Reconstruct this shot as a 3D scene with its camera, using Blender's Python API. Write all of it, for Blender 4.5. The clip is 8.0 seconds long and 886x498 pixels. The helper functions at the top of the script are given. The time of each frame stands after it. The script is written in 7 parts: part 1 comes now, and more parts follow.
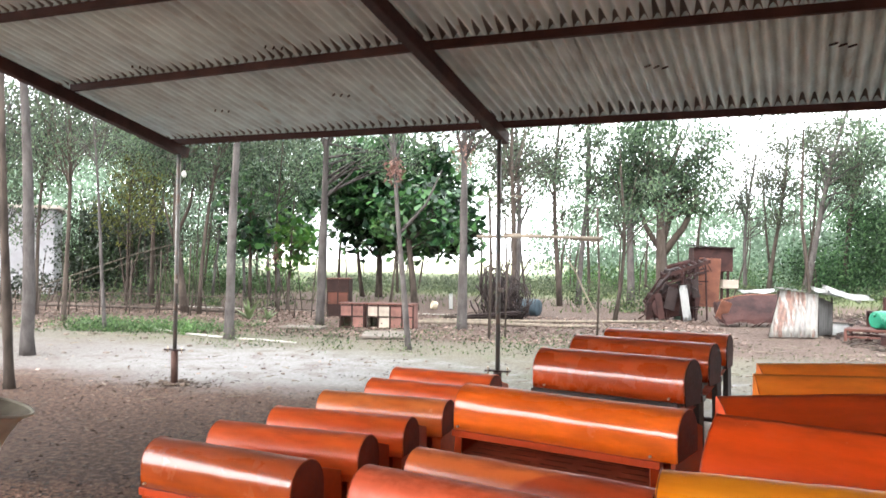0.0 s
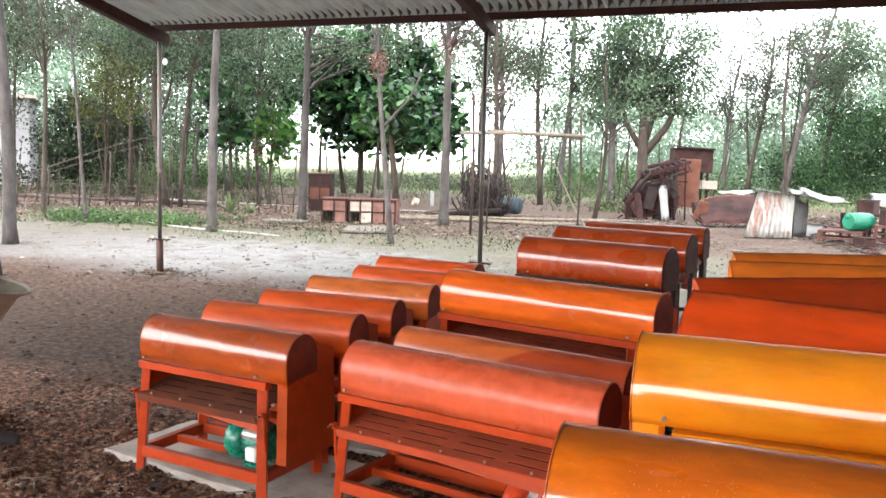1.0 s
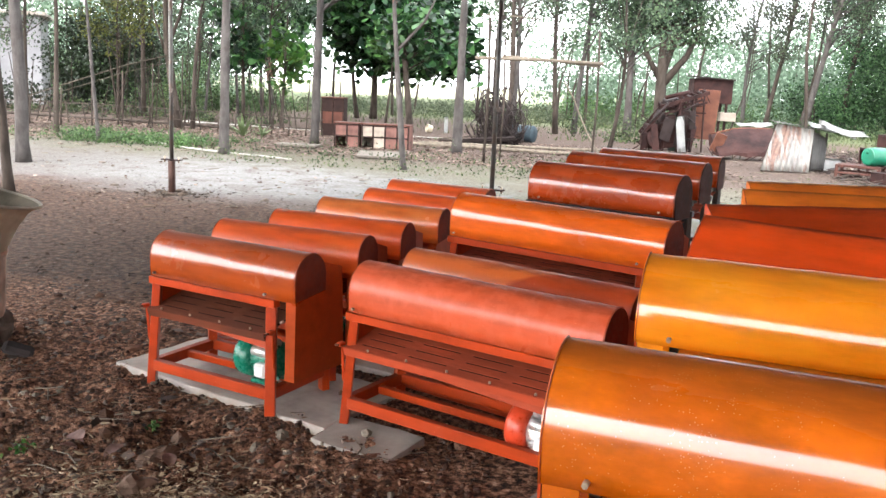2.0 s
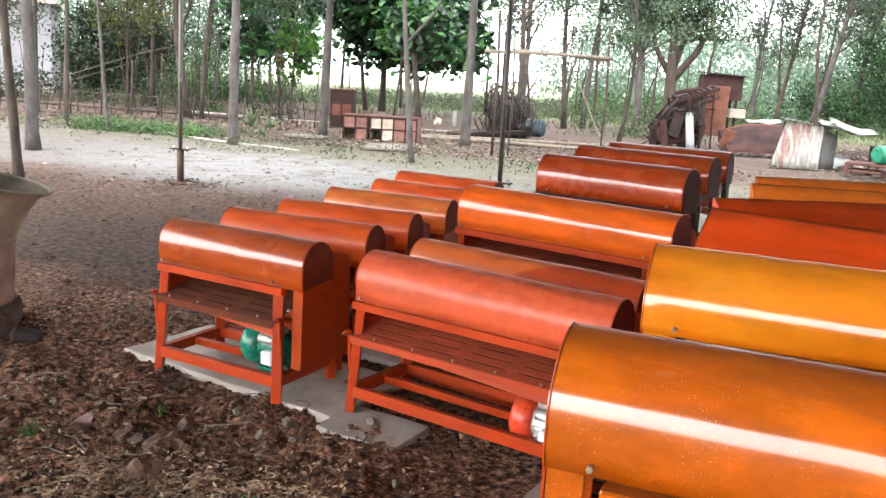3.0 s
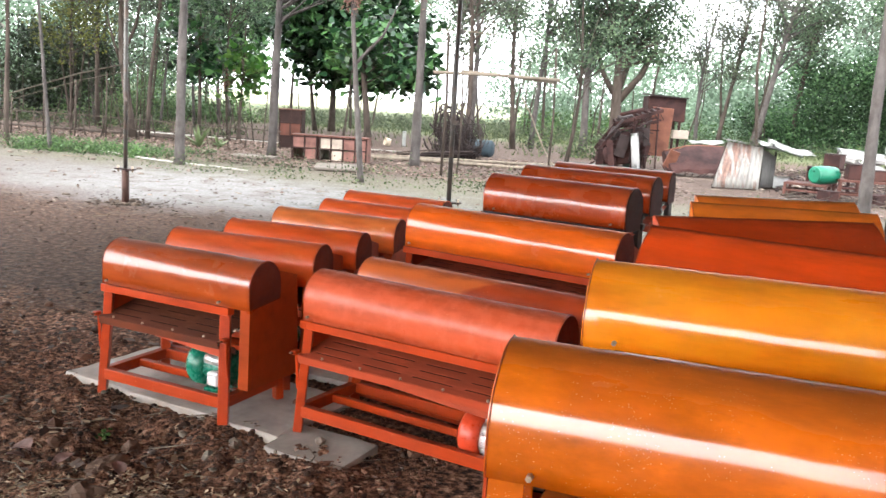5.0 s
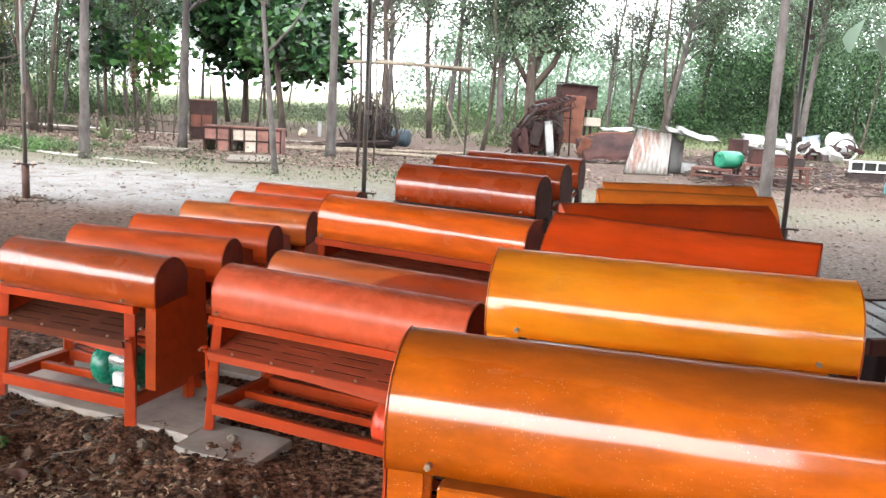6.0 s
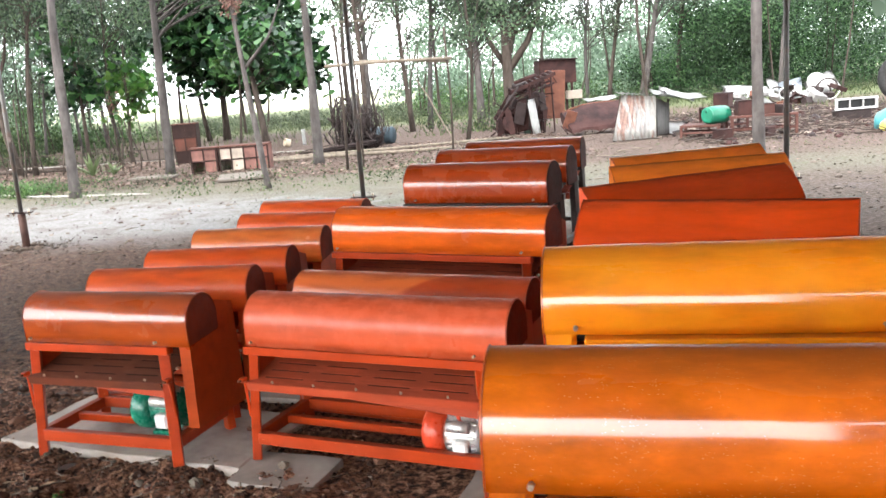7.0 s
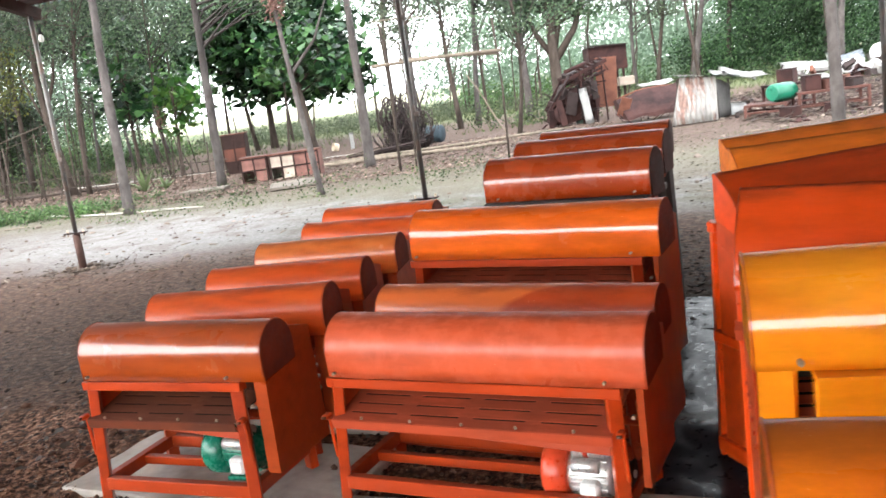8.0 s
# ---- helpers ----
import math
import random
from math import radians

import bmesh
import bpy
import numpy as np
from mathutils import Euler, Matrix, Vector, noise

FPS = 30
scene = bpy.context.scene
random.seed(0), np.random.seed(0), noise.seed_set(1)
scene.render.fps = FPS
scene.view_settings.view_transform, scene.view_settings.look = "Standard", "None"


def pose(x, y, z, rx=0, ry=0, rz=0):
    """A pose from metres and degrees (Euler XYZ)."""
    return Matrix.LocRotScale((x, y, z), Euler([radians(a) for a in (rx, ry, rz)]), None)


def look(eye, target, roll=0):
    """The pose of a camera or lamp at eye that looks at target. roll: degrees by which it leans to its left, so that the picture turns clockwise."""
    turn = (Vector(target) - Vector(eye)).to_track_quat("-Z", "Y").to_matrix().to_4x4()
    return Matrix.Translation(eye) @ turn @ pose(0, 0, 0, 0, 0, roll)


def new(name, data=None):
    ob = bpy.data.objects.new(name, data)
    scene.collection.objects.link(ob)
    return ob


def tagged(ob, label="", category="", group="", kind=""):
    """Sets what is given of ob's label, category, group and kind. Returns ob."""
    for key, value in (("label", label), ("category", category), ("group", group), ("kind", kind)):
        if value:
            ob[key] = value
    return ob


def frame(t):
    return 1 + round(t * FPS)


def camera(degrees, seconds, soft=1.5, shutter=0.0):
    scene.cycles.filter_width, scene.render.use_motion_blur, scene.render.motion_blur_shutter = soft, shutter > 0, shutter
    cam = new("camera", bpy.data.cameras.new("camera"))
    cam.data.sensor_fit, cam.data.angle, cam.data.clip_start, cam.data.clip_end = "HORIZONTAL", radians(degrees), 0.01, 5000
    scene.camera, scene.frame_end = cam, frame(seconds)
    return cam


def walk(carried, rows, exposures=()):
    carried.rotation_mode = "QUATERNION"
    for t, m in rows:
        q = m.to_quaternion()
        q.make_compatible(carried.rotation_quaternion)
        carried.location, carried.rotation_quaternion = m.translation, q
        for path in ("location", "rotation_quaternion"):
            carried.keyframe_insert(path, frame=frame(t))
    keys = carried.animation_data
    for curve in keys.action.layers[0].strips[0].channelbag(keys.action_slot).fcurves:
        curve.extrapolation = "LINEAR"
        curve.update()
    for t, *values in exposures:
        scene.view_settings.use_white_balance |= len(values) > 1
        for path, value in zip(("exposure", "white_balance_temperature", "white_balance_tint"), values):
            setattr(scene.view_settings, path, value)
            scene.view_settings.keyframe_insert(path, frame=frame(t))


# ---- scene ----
cam = camera(55.1, 8.0, shutter=0.2)
PATH = [
    (0, (1.113, 0.202, 1.617), (0.698, 2.158, 1.642), 0.7),
    (0.5, (1.088, 0.19, 1.594), (0.634, 2.134, 1.471), 1.2),
    (0.7, (1.097, 0.166, 1.583), (0.683, 2.117, 1.426), 1.3),
    (1, (1.091, 0.089, 1.555), (0.729, 2.044, 1.344), 1.6),
    (1.5, (1.097, 0.106, 1.524), (0.762, 2.054, 1.217), 2.1),
    (2, (1.101, 0.11, 1.523), (0.721, 2.037, 1.145), 2.7),
    (2.2, (1.102, 0.098, 1.522), (0.715, 2.022, 1.137), 2.9),
    (3.3, (1.101, 0.099, 1.507), (0.700, 2.016, 1.105), 3.6),
    (3.5, (1.096, 0.09, 1.507), (0.686, 2.004, 1.097), 3.8),
    (4, (1.1, 0.069, 1.513), (0.661, 1.979, 1.111), 3.9),
    (4.5, (1.112, 0.07, 1.512), (0.717, 2.001, 1.175), 3.8),
    (5, (1.123, 0.068, 1.51), (0.838, 2.018, 1.17), 3.6),
    (5.2, (1.134, 0.061, 1.517), (0.898, 2.021, 1.192), 3.5),
    (6.3, (1.169, 0.088, 1.515), (1.109, 2.047, 1.115), 2.5),
    (6.5, (1.156, 0.105, 1.507), (1.103, 2.058, 1.077), 1.2),
    (7, (1.042, 0.097, 1.564), (0.954, 2.059, 1.186), -4.3),
    (7.2, (0.974, 0.195, 1.547), (0.891, 2.165, 1.216), -6.1),
    (7.5, (0.938, 0.334, 1.544), (0.847, 2.309, 1.24), -6.9),
    (8, (0.81, 0.591, 1.527), (0.608, 2.546, 1.156), -7.8),
]
walk(cam, [(t, look(eye, target, roll)) for t, eye, target, roll in PATH])

# ---- world, sun and exposure ----
world = bpy.data.worlds.new("sky")
scene.world = world
world.use_nodes = True
wn, wl = world.node_tree.nodes, world.node_tree.links
sky = wn.new("ShaderNodeTexSky")
sky.sky_type, sky.sun_disc = "NISHITA", False
sky.sun_elevation, sky.sun_rotation = radians(38), radians(215)
sky.air_density, sky.dust_density = 1.0, 4.0
grey = wn.new("ShaderNodeHueSaturation")
grey.inputs["Saturation"].default_value = 0.3
haze = wn.new("ShaderNodeMix")
haze.data_type = "RGBA"
haze.inputs[0].default_value = 0.4
haze.inputs[7].default_value = (24.0, 25.0, 26.0, 1)
wl.new(sky.outputs[0], grey.inputs["Color"])
wl.new(grey.outputs[0], haze.inputs[6])
wl.new(haze.outputs[2], wn["Background"].inputs["Color"])
wn["Background"].inputs["Strength"].default_value = 0.15
sun = new("sun", bpy.data.lights.new("sun", "SUN"))
sun.data.energy, sun.data.angle, sun.data.color = 1.0, radians(25), (1.0, 0.95, 0.88)
sun.matrix_world = look((0, 0, 0), (0.45, 0.64, -0.62))
scene.view_settings.exposure = 1.95

# ---- materials ----


def nodes_of(name):
    m = bpy.data.materials.new(name)
    m.use_nodes = True
    nt = m.node_tree
    return m, nt.nodes, nt.links, nt.nodes["Principled BSDF"]


def tex_noise(n, l, scale, detail=4.0, coord="Object", rough=0.55, stretch=None):
    tc = n.new("ShaderNodeTexCoord")
    nz = n.new("ShaderNodeTexNoise")
    nz.inputs["Scale"].default_value, nz.inputs["Detail"].default_value, nz.inputs["Roughness"].default_value = scale, detail, rough
    src = tc.outputs[coord]
    if stretch:
        mp = n.new("ShaderNodeMapping")
        mp.inputs["Scale"].default_value = stretch
        l.new(src, mp.inputs["Vector"])
        src = mp.outputs[0]
    l.new(src, nz.inputs["Vector"])
    return nz.outputs["Fac"]


def ramp(n, l, fac, stops):
    r = n.new("ShaderNodeValToRGB")
    e = r.color_ramp.elements
    while len(e) < len(stops):
        e.new(0.5)
    for k, (p, c) in enumerate(stops):
        e[k].position, e[k].color = p, (c if len(c) == 4 else (*c, 1)) if hasattr(c, "__len__") else (c, c, c, 1)
    l.new(fac, r.inputs[0])
    return r.outputs[0]


def mix(n, l, fac, a, b, mode="MIX"):
    x = n.new("ShaderNodeMix")
    x.data_type, x.blend_type = "RGBA", mode
    for sock, v in ((x.inputs[0], fac), (x.inputs[6], a), (x.inputs[7], b)):
        if isinstance(v, (int, float)):
            sock.default_value = v
        elif isinstance(v, tuple):
            sock.default_value = (*v, 1)
        else:
            l.new(v, sock)
    return x.outputs[2]


def mathn(n, l, op, a, b=0.0, c=None):
    x = n.new("ShaderNodeMath")
    x.operation = op
    for k, v in enumerate((a, b) if c is None else (a, b, c)):
        if isinstance(v, (int, float)):
            x.inputs[k].default_value = v
        else:
            l.new(v, x.inputs[k])
    return x.outputs[0]


def bump(n, l, p, fac, strength, dist=0.01):
    b = n.new("ShaderNodeBump")
    b.inputs["Strength"].default_value, b.inputs["Distance"].default_value = strength, dist
    l.new(fac, b.inputs["Height"])
    l.new(b.outputs[0], p.inputs["Normal"])


def plain(name, color, rough=0.6, metal=0.0, dark=0.6, light=1.25, scale=6.0, bumps=0.2, bscale=40.0, dist=0.004, vary=0.15, tint=None, stretch=None):
    """A surface with blotches at two scales, fine relief and a little change from object to object."""
    m, n, l, p = nodes_of(name)
    a = tex_noise(n, l, scale, 5, stretch=stretch)
    b = tex_noise(n, l, scale * 7, 4, stretch=stretch)
    lo, hi = tuple(c * dark for c in color), tuple(min(1, c * light) for c in color)
    base = ramp(n, l, a, [(0.3, lo), (0.52, color), (0.75, hi)])
    base = mix(n, l, 0.5, base, ramp(n, l, b, [(0.3, 0.7), (0.7, 1.0)]), "MULTIPLY")
    if tint:
        base = mix(n, l, ramp(n, l, tex_noise(n, l, scale * 0.6, 6), [(0.5, 0.0), (0.66, 0.85)]), base, tint)
    if vary:
        oi = n.new("ShaderNodeObjectInfo")
        k = mathn(n, l, "MULTIPLY_ADD", oi.outputs["Random"], vary, 1 - vary / 2)
        h = n.new("ShaderNodeHueSaturation")
        l.new(k, h.inputs["Value"])
        l.new(base, h.inputs["Color"])
        base = h.outputs[0]
    l.new(base, p.inputs["Base Color"])
    p.inputs["Metallic"].default_value = metal
    p.inputs["Specular IOR Level"].default_value = 0.2 if rough >= 0.6 else 0.5
    l.new(ramp(n, l, b, [(0.3, max(0.02, rough - 0.1)), (0.7, min(1, rough + 0.1))]), p.inputs["Roughness"])
    if bumps:
        bump(n, l, p, tex_noise(n, l, bscale, 6, stretch=stretch), bumps, dist)
    return m


def paint(name, color, rough=0.24, fade=(0.5, 0.16, 0.03), amount=0.35, specks=0.0, gloss=0.8, mottle=0.0, stained=0.62, lighter=None):
    """Brushed enamel on sheet steel: streaks, faint blotches, dust and a few chips."""
    m, n, l, p = nodes_of(name)
    streak = tex_noise(n, l, 3.0, 5, stretch=(1.2, 5, 5))
    blot = tex_noise(n, l, 2.6, 5)
    fine = tex_noise(n, l, 60, 3)
    base = ramp(n, l, streak, [(0.3, tuple(c * 0.72 for c in color)), (0.5, color), (0.72, tuple(min(1, c * 1.18) for c in color))])
    base = mix(n, l, mathn(n, l, "MULTIPLY", ramp(n, l, blot, [(0.42, 0.0), (0.68, 1.0)]), amount), base, fade)
    cloudy = stained > 0.8
    stain = ramp(n, l, tex_noise(n, l, 2.3 if cloudy else 1.5, 7, rough=0.68 if cloudy else 0.6, stretch=(0.8, 1.6, 1.6) if cloudy else (0.7, 2.0, 2.0)), [(0.44 if cloudy else 0.46, 0.0), (0.62 if cloudy else 0.66, stained if gloss > 0.3 else 0.35)])
    base = mix(n, l, stain, base, tuple(c * 0.42 for c in color))
    # lit half of a hood painted in tan, ending at a slanting shadow edge
    if lighter:
        place = n.new("ShaderNodeSeparateXYZ")
        l.new(n.new("ShaderNodeTexCoord").outputs["Object"], place.inputs[0])
        edge = mathn(n, l, "MULTIPLY_ADD", place.outputs[1], -2.6, place.outputs[0])
        edge = mathn(n, l, "MULTIPLY_ADD", tex_noise(n, l, 5, 3), 0.06, edge)
        base = mix(n, l, ramp(n, l, edge, [(0.86, 0.85), (0.90, 0.0)]), base, lighter)
    patches = ramp(n, l, tex_noise(n, l, 16, 5, rough=0.6), [(0.46, 0.0), (0.60, 1.0)])
    if mottle:
        base = mix(n, l, mathn(n, l, "MULTIPLY", patches, mottle * 0.35), base, tuple(min(1, 1.12 * c + 0.05) for c in color))
    dust = ramp(n, l, tex_noise(n, l, 9, 6), [(0.55, 0.0), (0.8, 0.09)])
    base = mix(n, l, dust, base, (0.30, 0.17, 0.09))
    chips = n.new("ShaderNodeTexVoronoi")
    tc = n.new("ShaderNodeTexCoord")
    chips.inputs["Scale"].default_value = 170 if specks else 60
    l.new(tc.outputs["Object"], chips.inputs["Vector"])
    chip = mathn(n, l, "LESS_THAN", chips.outputs["Distance"], 0.14 if specks else 0.07)
    gate = mathn(n, l, "GREATER_THAN", tex_noise(n, l, 9.0 if specks else 3.0, 4), 0.51 if specks else 0.57)
    base = mix(n, l, mathn(n, l, "MULTIPLY", mathn(n, l, "MULTIPLY", chip, gate), 0.5 if specks else 0.45), base, (0.86, 0.50, 0.28))
    # darker, duller colour on faces that point up, broken by noise
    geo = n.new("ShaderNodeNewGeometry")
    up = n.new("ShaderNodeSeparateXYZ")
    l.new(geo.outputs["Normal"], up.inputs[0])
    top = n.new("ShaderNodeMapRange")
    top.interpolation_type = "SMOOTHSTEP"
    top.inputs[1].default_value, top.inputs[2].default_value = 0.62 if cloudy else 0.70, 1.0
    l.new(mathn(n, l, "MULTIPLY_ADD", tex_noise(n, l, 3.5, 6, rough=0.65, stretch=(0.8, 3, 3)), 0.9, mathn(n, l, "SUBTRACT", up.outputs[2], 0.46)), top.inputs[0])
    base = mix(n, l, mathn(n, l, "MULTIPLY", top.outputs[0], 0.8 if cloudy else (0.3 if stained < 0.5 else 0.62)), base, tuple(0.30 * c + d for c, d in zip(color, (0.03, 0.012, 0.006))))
    l.new(base, p.inputs["Base Color"])
    l.new(mathn(n, l, "MULTIPLY_ADD", top.outputs[0], -0.85 * gloss, gloss), p.inputs["Coat Weight"])
    r = mathn(n, l, "MULTIPLY_ADD", mathn(n, l, "MULTIPLY_ADD", patches, -mottle, blot), 0.18, mathn(n, l, "MULTIPLY_ADD", top.outputs[0], 0.3, rough - 0.07))
    l.new(mathn(n, l, "MULTIPLY_ADD", dust, 0.6, r), p.inputs["Roughness"])
    p.inputs["Specular IOR Level"].default_value = 0.25 if gloss > 0.3 else 0.32
    p.inputs["Coat IOR"].default_value = 1.76 if gloss > 0.3 else 1.5
    l.new(mathn(n, l, "MAXIMUM", mathn(n, l, "MULTIPLY_ADD", tex_noise(n, l, 7, 5), 0.20, max(0.07, rough - 0.14) - 0.09), 0.03), p.inputs["Coat Roughness"])
    bump(n, l, p, mathn(n, l, "ADD", fine, mathn(n, l, "MULTIPLY", blot, 2.0)), 0.06, 0.004)
    return m


def leaf_mat(name, a, b, c, trans=0.35, rough=0.5):
    m, n, l, p = nodes_of(name)
    g = n.new("ShaderNodeNewGeometry")
    base = ramp(n, l, g.outputs["Random Per Island"], [(0.0, a), (0.5, b), (1.0, c)])
    base = mix(n, l, 0.55, base, ramp(n, l, tex_noise(n, l, 0.9, 4), [(0.32, 0.30), (0.68, 1.0)]), "MULTIPLY")
    base = mix(n, l, 0.7, base, ramp(n, l, tex_noise(n, l, 0.28, 3), [(0.36, 0.30), (0.62, 1.25)]), "MULTIPLY")
    l.new(base, p.inputs["Base Color"])
    p.inputs["Roughness"].default_value = rough
    p.inputs["Specular IOR Level"].default_value = 0.3
    t = n.new("ShaderNodeBsdfTranslucent")
    l.new(base, t.inputs["Color"])
    s = n.new("ShaderNodeMixShader")
    s.inputs[0].default_value = trans
    l.new(p.outputs[0], s.inputs[1])
    l.new(t.outputs[0], s.inputs[2])
    l.new(s.outputs[0], n["Material Output"].inputs["Surface"])
    return m


def ground_mat():
    m, n, l, p = nodes_of("earth")
    geo = n.new("ShaderNodeNewGeometry")
    sep = n.new("ShaderNodeSeparateXYZ")
    l.new(geo.outputs["Position"], sep.inputs[0])
    x, y = sep.outputs[0], sep.outputs[1]
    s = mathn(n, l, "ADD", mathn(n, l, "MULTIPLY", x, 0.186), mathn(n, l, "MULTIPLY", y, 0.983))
    big = tex_noise(n, l, 0.35, 5)
    mid = tex_noise(n, l, 2.2, 6)
    fine = tex_noise(n, l, 17, 7, rough=0.7)
    grit = tex_noise(n, l, 70, 4, rough=0.7)
    crumb = tex_noise(n, l, 26, 8, rough=0.75)
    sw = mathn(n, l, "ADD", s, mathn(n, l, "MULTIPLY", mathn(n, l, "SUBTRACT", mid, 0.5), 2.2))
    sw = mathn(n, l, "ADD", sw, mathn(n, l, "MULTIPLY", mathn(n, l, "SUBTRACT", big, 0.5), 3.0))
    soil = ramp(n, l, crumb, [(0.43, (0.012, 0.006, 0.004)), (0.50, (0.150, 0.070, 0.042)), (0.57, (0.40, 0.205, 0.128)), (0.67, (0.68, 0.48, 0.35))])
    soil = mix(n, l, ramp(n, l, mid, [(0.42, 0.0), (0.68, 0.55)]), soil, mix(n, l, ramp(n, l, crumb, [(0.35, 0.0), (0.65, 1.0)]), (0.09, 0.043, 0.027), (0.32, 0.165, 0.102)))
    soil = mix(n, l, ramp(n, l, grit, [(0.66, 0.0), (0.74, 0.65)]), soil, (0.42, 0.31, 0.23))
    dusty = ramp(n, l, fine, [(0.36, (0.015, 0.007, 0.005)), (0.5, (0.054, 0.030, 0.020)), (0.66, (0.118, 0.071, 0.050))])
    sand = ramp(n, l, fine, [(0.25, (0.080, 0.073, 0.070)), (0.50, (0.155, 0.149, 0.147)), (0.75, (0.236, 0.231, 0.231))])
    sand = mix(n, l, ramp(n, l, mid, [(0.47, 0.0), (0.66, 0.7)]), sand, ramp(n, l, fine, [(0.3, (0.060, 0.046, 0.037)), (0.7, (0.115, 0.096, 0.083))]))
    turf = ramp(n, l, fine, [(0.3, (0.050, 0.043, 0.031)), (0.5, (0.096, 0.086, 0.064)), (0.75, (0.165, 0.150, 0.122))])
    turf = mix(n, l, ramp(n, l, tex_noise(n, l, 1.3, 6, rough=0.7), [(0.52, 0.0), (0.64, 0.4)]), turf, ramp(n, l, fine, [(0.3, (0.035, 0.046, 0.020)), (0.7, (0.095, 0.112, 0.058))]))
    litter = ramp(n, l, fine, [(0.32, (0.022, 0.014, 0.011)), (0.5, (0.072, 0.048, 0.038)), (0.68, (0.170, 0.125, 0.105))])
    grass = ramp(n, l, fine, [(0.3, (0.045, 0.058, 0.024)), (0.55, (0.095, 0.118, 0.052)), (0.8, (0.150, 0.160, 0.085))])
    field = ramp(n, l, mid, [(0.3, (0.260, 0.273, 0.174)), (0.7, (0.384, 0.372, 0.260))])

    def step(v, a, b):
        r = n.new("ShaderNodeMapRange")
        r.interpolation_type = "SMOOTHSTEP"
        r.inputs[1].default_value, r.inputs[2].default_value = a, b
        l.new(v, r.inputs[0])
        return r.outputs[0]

    # foreground light put into the colour: near soil brighter than the dusty band
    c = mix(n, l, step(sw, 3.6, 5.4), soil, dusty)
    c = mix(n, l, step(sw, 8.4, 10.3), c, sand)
    # tree shade over the sand's left end, painted as browner ground
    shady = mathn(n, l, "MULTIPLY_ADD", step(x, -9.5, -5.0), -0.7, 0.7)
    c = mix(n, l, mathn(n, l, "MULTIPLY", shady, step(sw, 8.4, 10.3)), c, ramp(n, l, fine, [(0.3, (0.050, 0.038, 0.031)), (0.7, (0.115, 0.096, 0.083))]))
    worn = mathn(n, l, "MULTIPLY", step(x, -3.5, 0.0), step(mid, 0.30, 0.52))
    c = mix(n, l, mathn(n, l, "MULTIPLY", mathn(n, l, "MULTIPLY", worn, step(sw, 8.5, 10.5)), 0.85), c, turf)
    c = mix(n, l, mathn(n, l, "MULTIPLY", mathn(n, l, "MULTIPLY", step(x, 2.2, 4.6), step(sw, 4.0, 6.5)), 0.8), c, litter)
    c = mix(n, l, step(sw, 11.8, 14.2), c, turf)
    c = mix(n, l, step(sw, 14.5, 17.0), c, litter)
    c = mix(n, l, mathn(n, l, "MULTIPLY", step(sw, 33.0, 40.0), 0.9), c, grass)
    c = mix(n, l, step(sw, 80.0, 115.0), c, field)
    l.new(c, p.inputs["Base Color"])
    p.inputs["Roughness"].default_value = 0.95
    p.inputs["Specular IOR Level"].default_value = 0.2
    rough_near = mathn(n, l, "MULTIPLY_ADD", step(s, 5.6, 8.6), -0.7, 1.0)
    bump(n, l, p, mathn(n, l, "MULTIPLY", mathn(n, l, "ADD", fine, mathn(n, l, "MULTIPLY", crumb, 1.1)), rough_near), 1.0, 0.045)
    return m


PURLINS = (0.03, -1.93, -3.2, -4.5, -5.6, -6.5, -7.8, -9.2, -10.4, -11.5, -12.4)


